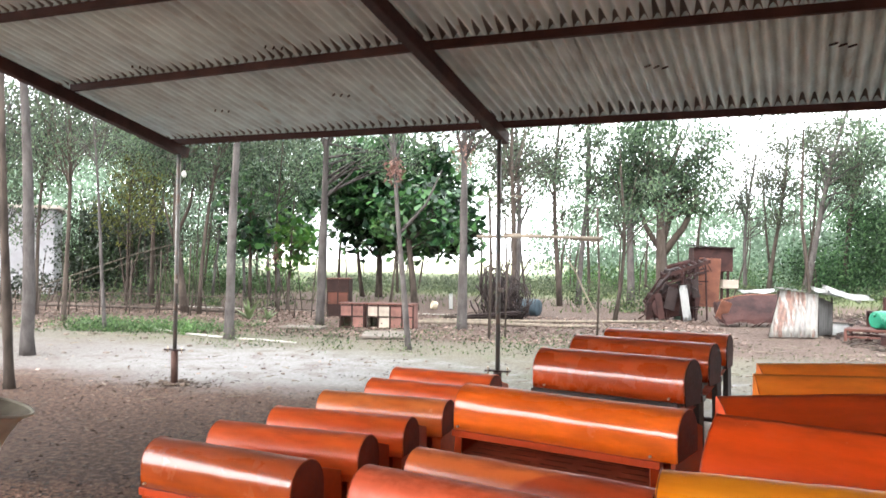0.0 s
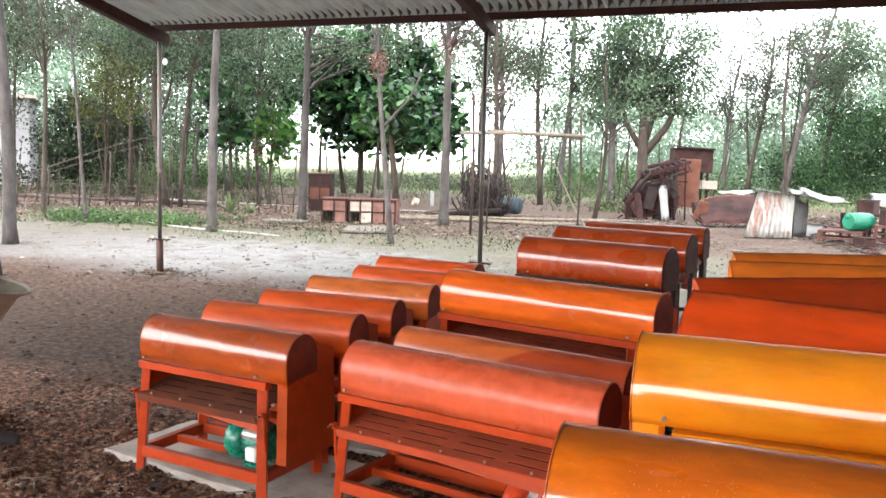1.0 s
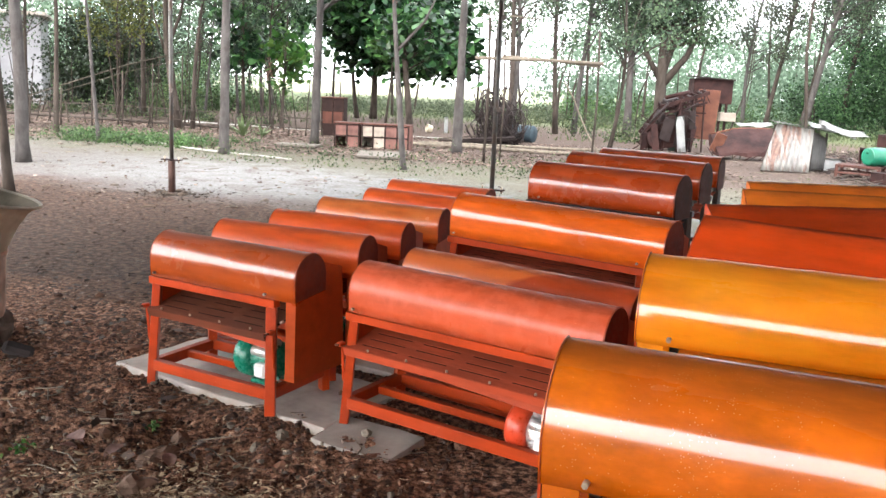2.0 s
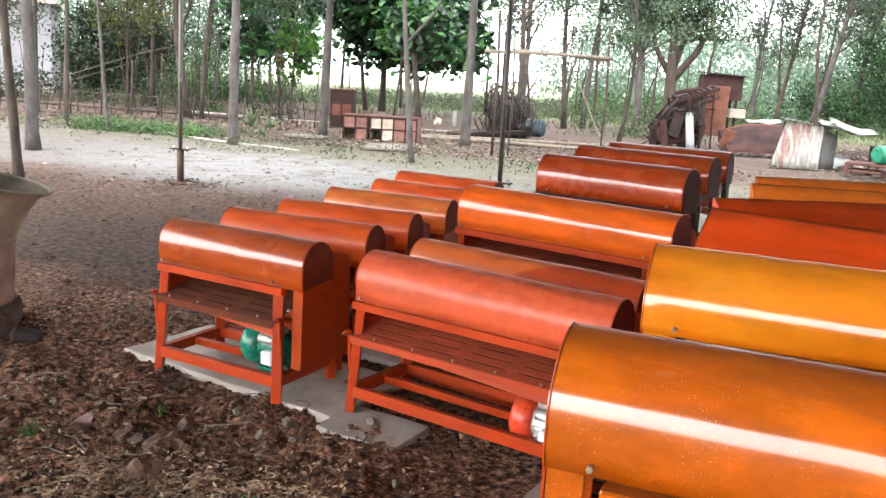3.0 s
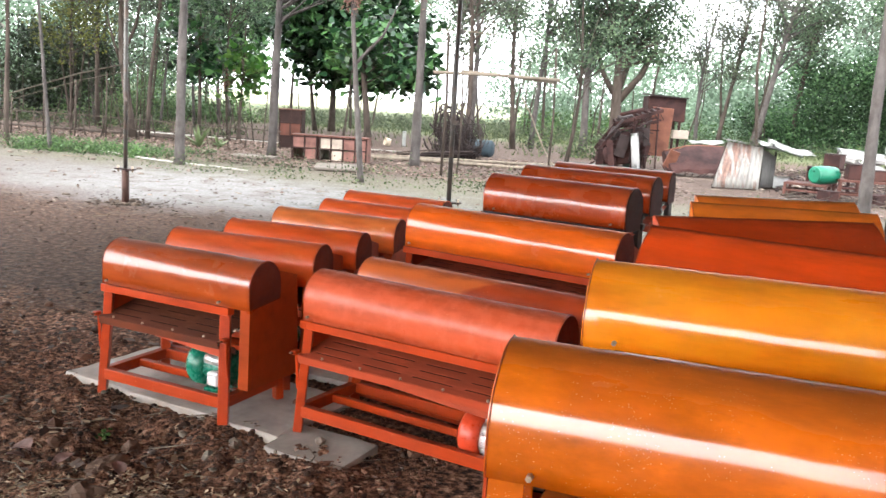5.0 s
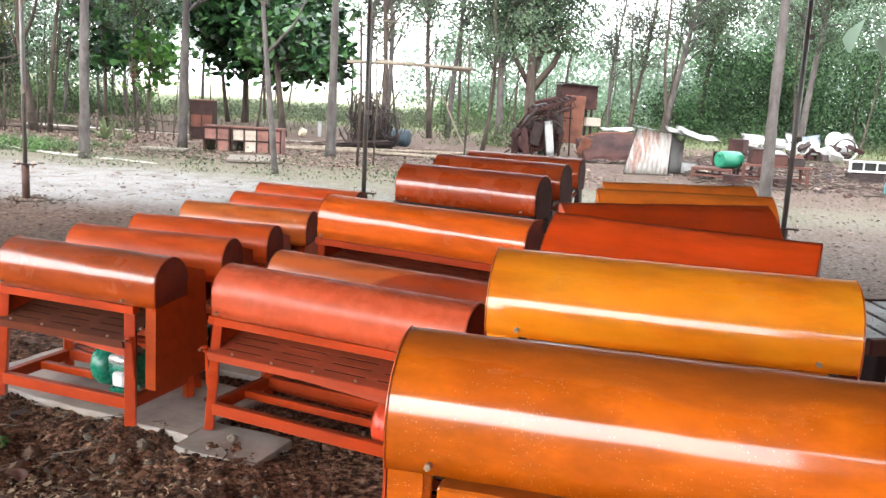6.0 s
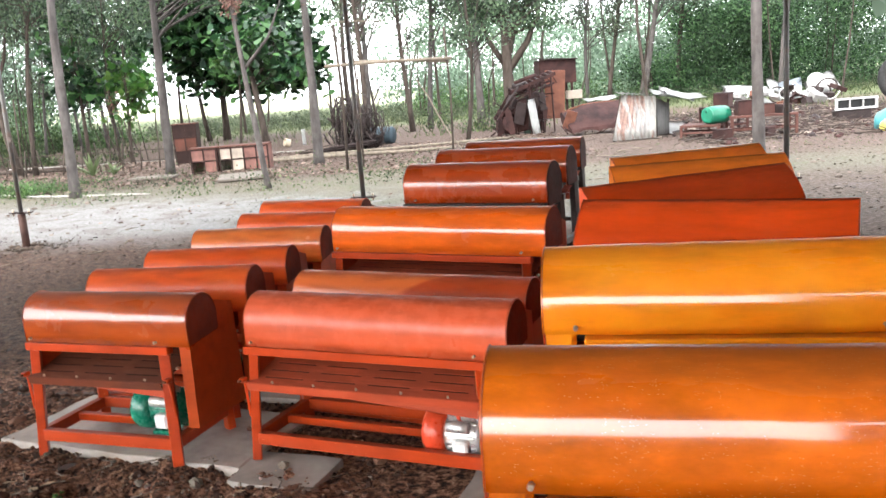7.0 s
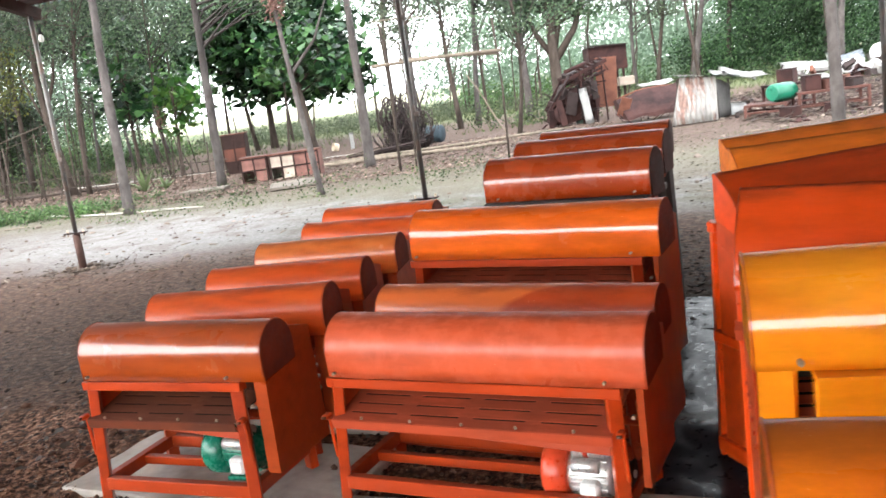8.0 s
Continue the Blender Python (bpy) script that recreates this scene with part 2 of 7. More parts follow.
def roof_mat():
    """Galvanised sheet gone dull grey-green, with shade beside each purlin painted dark up the flutes."""
    m, n, l, p = nodes_of("roof_sheet")
    a = tex_noise(n, l, 1.2, 6, rough=0.65, stretch=(1, 0.25, 1))
    b = tex_noise(n, l, 9, 5, stretch=(1, 0.2, 1))
    base = ramp(n, l, a, [(0.3, (0.48, 0.63, 0.66)), (0.5, (0.68, 0.89, 0.93)), (0.75, (0.73, 0.95, 0.98))])
    base = mix(n, l, 0.6, base, ramp(n, l, b, [(0.34, 0.62), (0.6, 1.0)]), "MULTIPLY")
    place = n.new("ShaderNodeSeparateXYZ")
    l.new(n.new("ShaderNodeTexCoord").outputs["Object"], place.inputs[0])
    flute = mathn(n, l, "SINE", mathn(n, l, "MULTIPLY", mathn(n, l, "ADD", place.outputs[0], 0.28), 2 * math.pi / 0.105))
    # shade beside each purlin, painted as dark tongues up the raised flutes
    reach = mathn(n, l, "MULTIPLY_ADD", tex_noise(n, l, 2.6, 4, stretch=(1, 0.1, 1)), 0.55, -0.08)
    darkening = None
    for y in PURLINS[:6]:
        d = mathn(n, l, "SUBTRACT", y + 0.03, place.outputs[1])
        if y == PURLINS[1]:
            skew = mathn(n, l, "MAXIMUM", mathn(n, l, "MULTIPLY_ADD", place.outputs[0], -0.21 / 4.32, 0.21), 0.0)
            d = mathn(n, l, "ADD", d, skew)
        t = mathn(n, l, "SUBTRACT", 1.0, mathn(n, l, "DIVIDE", d, reach))
        t = mathn(n, l, "MULTIPLY", t, mathn(n, l, "GREATER_THAN", d, 0.0))
        t = mathn(n, l, "MAXIMUM", t, 0.0)
        darkening = t if darkening is None else mathn(n, l, "MAXIMUM", darkening, t)
    # narrows to a tongue in the raised flute as it climbs
    tongue = mathn(n, l, "SUBTRACT", mathn(n, l, "MULTIPLY_ADD", darkening, 1.8, flute), 0.80)
    mask = mathn(n, l, "MULTIPLY", ramp(n, l, tongue, [(0.0, 0.0), (0.35, 1.0)]), mathn(n, l, "GREATER_THAN", darkening, 0.001))
    base = mix(n, l, mathn(n, l, "MULTIPLY", mask, 0.88), base, (0.030, 0.022, 0.018))
    stain = ramp(n, l, tex_noise(n, l, 3.0, 6, rough=0.7, stretch=(2.5, 0.35, 1)), [(0.60, 0.0), (0.72, 0.6)])
    base = mix(n, l, stain, base, (0.20, 0.15, 0.11))
    l.new(base, p.inputs["Base Color"])
    p.inputs["Roughness"].default_value = 0.6
    bump(n, l, p, tex_noise(n, l, 25, 5, stretch=(1, 0.25, 1)), 0.15, 0.004)
    return m


M = {}
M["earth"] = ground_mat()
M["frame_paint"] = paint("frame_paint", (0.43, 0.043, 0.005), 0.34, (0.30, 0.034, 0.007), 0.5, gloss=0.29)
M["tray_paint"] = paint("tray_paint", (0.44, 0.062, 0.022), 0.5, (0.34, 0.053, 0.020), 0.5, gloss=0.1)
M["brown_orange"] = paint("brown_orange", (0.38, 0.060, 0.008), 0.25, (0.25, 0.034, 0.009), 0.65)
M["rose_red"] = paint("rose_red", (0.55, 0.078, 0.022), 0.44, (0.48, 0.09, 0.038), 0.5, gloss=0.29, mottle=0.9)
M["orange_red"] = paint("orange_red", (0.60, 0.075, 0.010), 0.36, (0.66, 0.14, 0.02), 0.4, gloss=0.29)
M["half_lit"] = paint("half_lit", (0.40, 0.046, 0.009), 0.34, (0.48, 0.07, 0.015), 0.4, gloss=0.5, lighter=(0.62, 0.135, 0.030))
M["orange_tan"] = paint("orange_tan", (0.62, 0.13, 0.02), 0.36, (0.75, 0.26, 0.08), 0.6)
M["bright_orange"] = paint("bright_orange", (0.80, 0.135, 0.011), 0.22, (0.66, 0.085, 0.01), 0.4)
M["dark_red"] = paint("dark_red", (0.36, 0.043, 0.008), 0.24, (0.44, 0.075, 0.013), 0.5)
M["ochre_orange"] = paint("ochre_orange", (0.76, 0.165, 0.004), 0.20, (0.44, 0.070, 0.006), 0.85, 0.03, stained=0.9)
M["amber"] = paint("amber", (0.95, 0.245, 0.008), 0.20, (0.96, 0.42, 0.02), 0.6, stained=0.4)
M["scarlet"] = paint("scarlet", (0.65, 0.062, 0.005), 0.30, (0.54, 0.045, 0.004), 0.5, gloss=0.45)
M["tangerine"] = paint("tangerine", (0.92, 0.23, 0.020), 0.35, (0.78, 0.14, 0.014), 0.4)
M["leg_steel"] = plain("leg_steel", (0.035, 0.024, 0.02), 0.5, 0.2, scale=8, tint=(0.06, 0.045, 0.04))
M["sleeve"] = plain("sleeve", (0.06, 0.032, 0.026), 0.7, 0.1, scale=8)
M["bolt"] = plain("bolt", (0.40, 0.31, 0.23), 0.45, 0.5, scale=80, bumps=0)
M["green_enamel"] = plain("green_enamel", (0.010, 0.17, 0.105), 0.28, scale=9, dark=0.8, bumps=0.05, vary=0)
M["red_enamel"] = plain("red_enamel", (0.62, 0.06, 0.02), 0.35, scale=9, dark=0.8, bumps=0.05, vary=0)
M["silver"] = plain("silver", (0.72, 0.72, 0.70), 0.35, 0.7, scale=20, bumps=0.05, vary=0)
M["white_plastic"] = plain("white_plastic", (0.72, 0.72, 0.70), 0.45, scale=8, dark=0.85, bumps=0.03)
M["black_rubber"] = plain("black_rubber", (0.02, 0.02, 0.02), 0.6, scale=15)
M["shade_black"] = plain("shade_black", (0.010, 0.008, 0.007), 0.9, scale=20)
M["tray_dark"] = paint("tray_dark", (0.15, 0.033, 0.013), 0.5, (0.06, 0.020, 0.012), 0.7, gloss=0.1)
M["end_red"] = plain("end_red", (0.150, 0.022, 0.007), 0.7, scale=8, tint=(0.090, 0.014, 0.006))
M["end_shade"] = plain("end_shade", (0.045, 0.011, 0.007), 0.85, scale=8)
M["slab_stone"] = plain("slab_stone", (0.42, 0.375, 0.335), 0.75, scale=3.5, dark=0.6, bumps=0.35, bscale=30, tint=(0.27, 0.215, 0.175))
M["slab_dark"] = plain("slab_dark", (0.36, 0.32, 0.285), 0.75, scale=3.5, dark=0.6, bumps=0.35, bscale=30, tint=(0.20, 0.15, 0.12))
M["block_stone"] = plain("block_stone", (0.105, 0.078, 0.062), 0.9, scale=7, dark=0.5, bumps=0.9, bscale=14, dist=0.02)
M["roof_sheet"] = roof_mat()
M["roof_steel"] = plain("roof_steel", (0.034, 0.013, 0.011), 0.65, scale=5, tint=(0.055, 0.022, 0.016), bumps=0.2)
M["pipe_steel"] = plain("pipe_steel", (0.085, 0.08, 0.075), 0.5, 0.3, scale=6, tint=(0.11, 0.06, 0.04))
M["rust"] = plain("rust", (0.030, 0.013, 0.012), 0.8, scale=3, dark=0.5, light=1.6, bumps=0.4, tint=(0.046, 0.019, 0.016), vary=0.5)
M["rust_light"] = plain("rust_light", (0.155, 0.062, 0.040), 0.75, scale=2.5, dark=0.6, bumps=0.3, tint=(0.090, 0.038, 0.028))
M["dark_metal"] = plain("dark_metal", (0.034, 0.024, 0.023), 0.6, 0.2, scale=5, bumps=0.3)


def tin_mat():
    """Whitish tin with grime and rust running down it."""
    m, n, l, p = nodes_of("tin")
    base = ramp(n, l, tex_noise(n, l, 3, 5, stretch=(3, 1, 0.7)), [(0.3, (0.26, 0.245, 0.23)), (0.55, (0.44, 0.425, 0.40)), (0.8, (0.56, 0.55, 0.52))])
    run = ramp(n, l, tex_noise(n, l, 1.5, 6, stretch=(4, 1, 0.9), rough=0.65), [(0.50, 0.0), (0.60, 0.8)])
    base = mix(n, l, run, base, ramp(n, l, tex_noise(n, l, 12, 4), [(0.3, (0.12, 0.05, 0.035)), (0.7, (0.34, 0.16, 0.11))]))
    l.new(base, p.inputs["Base Color"])
    p.inputs["Roughness"].default_value = 0.6
    bump(n, l, p, tex_noise(n, l, 30, 4), 0.1, 0.004)
    return m


M["tin"] = tin_mat()
M["tin_grey"] = plain("tin_grey", (0.182, 0.175, 0.168), 0.7, 0.1, scale=2.5, bumps=0.3)
M["white_sheet"] = plain("white_sheet", (0.44, 0.44, 0.43), 0.5, scale=2, dark=0.7, bumps=0.1)
M["crate_pink"] = plain("crate_pink", (0.165, 0.080, 0.066), 0.7, scale=4, dark=0.6, bumps=0.3)
M["crate_tan"] = plain("crate_tan", (0.32, 0.265, 0.22), 0.7, scale=4, dark=0.7, bumps=0.3)
M["yard_slab"] = plain("yard_slab", (0.135, 0.115, 0.098), 0.85, scale=3, dark=0.65, bumps=0.3)
M["faded_green"] = plain("faded_green", (0.10, 0.16, 0.13), 0.8, scale=5)
M["tin_blue"] = plain("tin_blue", (0.22, 0.25, 0.29), 0.5, scale=4)
M["crate_brown"] = plain("crate_brown", (0.024, 0.011, 0.009), 0.75, scale=4, dark=0.6, bumps=0.3)
M["wood_grey"] = plain("wood_grey", (0.075, 0.062, 0.048), 0.85, scale=8, stretch=(1, 1, 0.2))
M["wood_rail"] = plain("wood_rail", (0.17, 0.14, 0.11), 0.8, scale=8, stretch=(1, 1, 0.2))
M["bark_pale"] = plain("bark_pale", (0.078, 0.069, 0.066), 0.95, scale=7, dark=0.42, light=1.4, bumps=1.0, bscale=26, dist=0.02, stretch=(1, 1, 0.35), tint=(0.050, 0.042, 0.038), vary=0.3)
M["bark_dark"] = plain("bark_dark", (0.062, 0.048, 0.040), 0.95, scale=7, dark=0.45, light=1.4, bumps=0.9, bscale=24, dist=0.014, stretch=(1, 1, 0.35), vary=0.3)
M["clay"] = plain("clay", (0.36, 0.26, 0.205), 0.9, scale=5, dark=0.5, light=1.35, tint=(0.43, 0.38, 0.33), bumps=0.35)
M["brass_green"] = plain("brass_green", (0.38, 0.335, 0.25), 0.85, scale=4, dark=0.55, bumps=0.25, tint=(0.25, 0.21, 0.155))
M["brass_green"].node_tree.nodes["Principled BSDF"].inputs["Specular IOR Level"].default_value = 0.12
M["urn_rim"] = plain("urn_rim", (0.26, 0.235, 0.19), 0.7, scale=6)
M["inner_shade"] = plain("inner_shade", (0.14, 0.120, 0.092), 0.95, scale=6, dark=0.6, bumps=0.3)
M["inner_shade"].node_tree.nodes["Principled BSDF"].inputs["Specular IOR Level"].default_value = 0.1
M["plaster"] = plain("plaster", (0.30, 0.295, 0.31), 0.85, scale=0.5, dark=0.75, bumps=0.1)
M["brick_red"] = plain("brick_red", (0.16, 0.085, 0.06), 0.85, scale=2)
M["pvc"] = plain("pvc", (0.36, 0.34, 0.31), 0.5, scale=3)
M["barrel_green"] = plain("barrel_green", (0.007, 0.140, 0.080), 0.4, scale=4, dark=0.8, bumps=0.05)
M["blue_drum"] = plain("blue_drum", (0.045, 0.065, 0.080), 0.6, scale=4)
M["tarp"] = plain("tarp", (0.009, 0.010, 0.015), 0.33, scale=5, bumps=0.15, bscale=7, dist=0.01)
M["tarp"].node_tree.nodes["Principled BSDF"].inputs["Specular IOR Level"].default_value = 0.07
M["rock_brown"] = plain("rock_brown", (0.150, 0.095, 0.070), 0.95, scale=9, dark=0.5, bumps=0.6)
M["stone"] = plain("stone", (0.155, 0.125, 0.105), 0.9, scale=9, bumps=0.5)
M["clod"] = leaf_mat("clod", (0.032, 0.015, 0.010), (0.100, 0.046, 0.028), (0.270, 0.140, 0.088), 0.0, 0.95)
M["dull_leaf"] = leaf_mat("dull_leaf", (0.026, 0.017, 0.013), (0.068, 0.045, 0.035), (0.15, 0.106, 0.086), 0.1, 0.8)
M["dry_leaf"] = leaf_mat("dry_leaf", (0.06, 0.036, 0.028), (0.17, 0.115, 0.092), (0.34, 0.25, 0.21), 0.1, 0.8)
M["straw"] = leaf_mat("straw", (0.22, 0.135, 0.085), (0.46, 0.31, 0.20), (0.78, 0.61, 0.40), 0.15, 0.8)
M["teal"] = plain("teal", (0.05, 0.24, 0.26), 0.45, scale=5)
M["yellow_bag"] = plain("yellow_bag", (0.55, 0.47, 0.10), 0.5, scale=5)
M["pink_leaf"] = plain("pink_leaf", (0.30, 0.185, 0.16), 0.7, scale=12)
M["leaf_small"] = leaf_mat("leaf_small", (0.010, 0.023, 0.010), (0.051, 0.101, 0.049), (0.149, 0.236, 0.115))
M["leaf_mauve"] = leaf_mat("leaf_mauve", (0.017, 0.019, 0.013), (0.071, 0.083, 0.056), (0.144, 0.190, 0.106))
M["leaf_broad"] = leaf_mat("leaf_broad", (0.004, 0.015, 0.007), (0.024, 0.080, 0.030), (0.125, 0.275, 0.090), 0.25, 0.3)
M["leaf_bright"] = leaf_mat("leaf_bright", (0.030, 0.100, 0.020), (0.070, 0.185, 0.035), (0.150, 0.265, 0.060), 0.4)
# pale greens with distance haze painted into the leaf colour
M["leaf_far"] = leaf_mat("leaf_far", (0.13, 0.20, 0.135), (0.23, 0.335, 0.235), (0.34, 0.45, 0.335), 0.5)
M["leaf_pale"] = leaf_mat("leaf_pale", (0.022, 0.036, 0.022), (0.081, 0.132, 0.076), (0.182, 0.260, 0.140), 0.45)
M["leaf_wood"] = leaf_mat("leaf_wood", (0.011, 0.028, 0.012), (0.048, 0.112, 0.045), (0.145, 0.255, 0.110), 0.4)
M["leaf_weed"] = leaf_mat("leaf_weed", (0.016, 0.030, 0.011), (0.056, 0.090, 0.034), (0.137, 0.173, 0.074), 0.3)
M["leaf_grass"] = leaf_mat("leaf_grass", (0.028, 0.062, 0.020), (0.075, 0.150, 0.045), (0.140, 0.230, 0.085), 0.3)
M["leaf_yellow"] = leaf_mat("leaf_yellow", (0.045, 0.055, 0.012), (0.110, 0.125, 0.028), (0.200, 0.205, 0.055), 0.45)
M["leaf_field"] = leaf_mat("leaf_field", (0.045, 0.062, 0.030), (0.085, 0.108, 0.058), (0.150, 0.170, 0.105), 0.4)
M["leaf_dry"] = leaf_mat("leaf_dry", (0.16, 0.085, 0.07), (0.26, 0.14, 0.115), (0.36, 0.22, 0.18), 0.3, 0.7)
M["dead_leaf"] = leaf_mat("dead_leaf", (0.03, 0.02, 0.015), (0.055, 0.038, 0.028), (0.10, 0.07, 0.05), 0.1, 0.8)
M["leaf_spiky"] = plain("leaf_spiky", (0.20, 0.26, 0.13), 0.5, scale=9)
M["dark_cloth"] = plain("dark_cloth", (0.035, 0.028, 0.028), 0.9, scale=12)
M["cream"] = plain("cream", (0.50, 0.42, 0.32), 0.6, scale=6)
M["crate_mauve"] = plain("crate_mauve", (0.085, 0.031, 0.021), 0.7, scale=4, dark=0.6, bumps=0.3)
M["rust_bench"] = plain("rust_bench", (0.085, 0.036, 0.028), 0.75, scale=3, dark=0.55, bumps=0.3, tint=(0.055, 0.026, 0.022), vary=0.3)
M["cover_paint"] = paint("cover_paint", (0.36, 0.052, 0.010), 0.28, (0.26, 0.040, 0.010), 0.5, gloss=0.3)
M["slat_grey"] = plain("slat_grey", (0.20, 0.185, 0.20), 0.35, 0.2, scale=9)
M["dark_cover"] = plain("dark_cover", (0.045, 0.032, 0.034), 0.35, scale=6, bumps=0.05)
# near-black greens that paint the shade of a hollow in the bushes
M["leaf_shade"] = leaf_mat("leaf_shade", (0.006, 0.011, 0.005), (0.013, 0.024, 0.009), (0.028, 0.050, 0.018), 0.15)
M["grass_blade"] = leaf_mat("grass_blade", (0.055, 0.075, 0.030), (0.085, 0.110, 0.045), (0.150, 0.150, 0.080))

# ---- building helpers ----


def obj(name, bm, material, parent=None, m=None):
    me = bpy.data.meshes.new(name)
    bm.to_mesh(me)
    bm.free()
    me.materials.append(material)
    ob = new(name, me)
    if parent:
        ob.parent = parent
    if m is not None:
        ob.matrix_basis = m
    return ob


def part(name, bm, material, parent, label="", m=None):
    ob = obj(name, bm, material, parent, m)
    return tagged(ob, label) if label else ob


def thing(name, m, label, category, group="", kind=""):
    ob = new(name)
    ob.empty_display_size = 0.1
    ob.matrix_basis = m
    return tagged(ob, label, category, group, kind)


def box(bm, cx, cy, cz, sx, sy, sz, rot=None, bevel=0.0):
    vs = bmesh.ops.create_cube(bm, size=1.0)["verts"]
    mt = Matrix.Translation((cx, cy, cz)) @ (rot.to_4x4() if rot else Matrix.Identity(4)) @ Matrix.Diagonal((sx, sy, sz, 1))
    bmesh.ops.transform(bm, matrix=mt, verts=vs)
    if bevel:
        es = list({e for v in vs for e in v.link_edges})
        bmesh.ops.bevel(bm, geom=es, offset=bevel, segments=1, affect="EDGES")
    return bm


def boxm(*a, **k):
    return box(bmesh.new(), *a, **k)


def bar(bm, a, b, w, d=None, bevel=0.003):
    """A square bar from a to b."""
    a, b = Vector(a), Vector(b)
    v = b - a
    q = v.to_track_quat("Z", "Y").to_matrix()
    c = (a + b) / 2
    return box(bm, c.x, c.y, c.z, w, d or w, v.length, q, bevel)


def barm(*a, **k):
    return bar(bmesh.new(), *a, **k)


def tube(bm, pts, radii, sides=8, caps=True):
    """A tapered round bar through points."""
    pts = [Vector(p) for p in pts]
    rings = []
    for k, p in enumerate(pts):
        d = (pts[min(k + 1, len(pts) - 1)] - pts[max(k - 1, 0)]).normalized()
        u = d.cross(Vector((0.31, 0.9, 0.27))).normalized()
        w = d.cross(u)
        r = radii[k] if hasattr(radii, "__len__") else radii
        rings.append([bm.verts.new(p + r * (math.cos(2 * math.pi * j / sides) * u + math.sin(2 * math.pi * j / sides) * w)) for j in range(sides)])
    for a, b in zip(rings, rings[1:]):
        for j in range(sides):
            f = bm.faces.new((a[j], a[(j + 1) % sides], b[(j + 1) % sides], b[j]))
            f.smooth = True
    if caps:
        bm.faces.new(rings[0][::-1])
        bm.faces.new(rings[-1])
    return bm


def tubem(*a, **k):
    bm = tube(bmesh.new(), *a, **k)
    bmesh.ops.recalc_face_normals(bm, faces=bm.faces)
    return bm


def lathe(bm, prof, sides=32, smooth=True, caps=True):
    """Turn a profile of (radius, height) round z."""
    rings = [[bm.verts.new((r * math.cos(2 * math.pi * j / sides), r * math.sin(2 * math.pi * j / sides), z)) for j in range(sides)] for r, z in prof]
    for a, b in zip(rings, rings[1:]):
        for j in range(sides):
            f = bm.faces.new((a[j], a[(j + 1) % sides], b[(j + 1) % sides], b[j]))
            f.smooth = smooth
    for ring in (rings[0], rings[-1]) if caps else ():
        bm.faces.new(ring)
    bmesh.ops.recalc_face_normals(bm, faces=bm.faces)
    return bm


def lathem(*a, **k):
    return lathe(bmesh.new(), *a, **k)


def prism(poly, x0, x1, segs=1):
    """A closed (y, z) outline drawn out along x."""
    bm = bmesh.new()
    rows = [[bm.verts.new((x0 + (x1 - x0) * k / segs, y, z)) for y, z in poly] for k in range(segs + 1)]
    n = len(poly)
    for a, b in zip(rows, rows[1:]):
        for j in range(n):
            bm.faces.new((a[j], b[j], b[(j + 1) % n], a[(j + 1) % n]))
    bm.faces.new(rows[0])
    bm.faces.new(rows[-1][::-1])
    bmesh.ops.recalc_face_normals(bm, faces=bm.faces)
    return bm


def quads(name, verts, nv, material, smooth=False):
    """One mesh of separate small polygons of nv corners, from an array of corners."""
    verts = np.asarray(verts, np.float32).reshape(-1, 3)
    n = len(verts) // nv
    me = bpy.data.meshes.new(name)
    me.vertices.add(len(verts))
    me.vertices.foreach_set("co", verts.ravel())
    me.loops.add(len(verts))
    me.loops.foreach_set("vertex_index", np.arange(len(verts), dtype=np.int32))
    me.polygons.add(n)
    me.polygons.foreach_set("loop_start", np.arange(0, len(verts), nv, dtype=np.int32))
    me.polygons.foreach_set("loop_total", np.full(n, nv, np.int32))
    me.update(calc_edges=True)
    me.validate()
    me.materials.append(material)
    return me


def leaf_quads(rng, centres, size, droop=0.3, width=0.42):
    """Pointed leaves, each a folded pair of triangles, turned at random."""
    n = len(centres)
    d = rng.normal(size=(n, 3))
    d[:, 2] -= droop
    d /= np.linalg.norm(d, axis=1)[:, None]
    u = np.cross(d, rng.normal(size=(n, 3)))
    u /= np.linalg.norm(u, axis=1)[:, None] + 1e-9
    w = np.cross(d, u)
    s = (size * rng.uniform(0.6, 1.25, n))[:, None]
    a, b = centres - d * s * 0.5, centres + d * s * 0.5
    c, e = centres + u * s * width + w * s * 0.10 - d * s * 0.05, centres - u * s * width + w * s * 0.10 - d * s * 0.05
    return np.stack([a, c, b, e], 1)


def ground_z(x, y):
    """Height of the earth: clods in front, flat where the slabs lie, a gentle swell further off."""
    s = 0.186 * x + 0.983 * y
    near = max(0.0, min(1.0, (5.2 - s) / 2.5)) * max(0.0, min(1.0, (0.8 - x) / 0.6))
    u, v = x + 0.95, y - 3.75
    along, across = 0.96 * u - 0.28 * v, 0.28 * u + 0.96 * v
    clear = max(0.0, min(1.0, (0.30 - across) / 0.25 if along > -0.5 else 1.0))
    z = 0.012 * noise.noise((x * 0.6, y * 0.6, 0))
    if s < 9 and y > 1.6 and -3.4 < x < 0.6:
        z += 0.004 * noise.noise((x * 6, y * 6, 1))
    if near * clear > 0:
        lump = 0.055 * noise.fractal((x * 2.4, y * 2.4, 3), 0.7, 2.1, 6) + 0.035 * abs(noise.noise((x * 8, y * 8, 5))) + 0.022 * abs(noise.noise((x * 19, y * 19, 7)))
        z += near * clear * (lump - 0.015)
    return z

# ---- ground ----


def steps(*spans):
    out = [spans[0][0]]
    for a, b, d in spans:
        k = max(1, round((b - a) / d))
        out += [a + (b - a) * (j + 1) / k for j in range(k)]
    return out


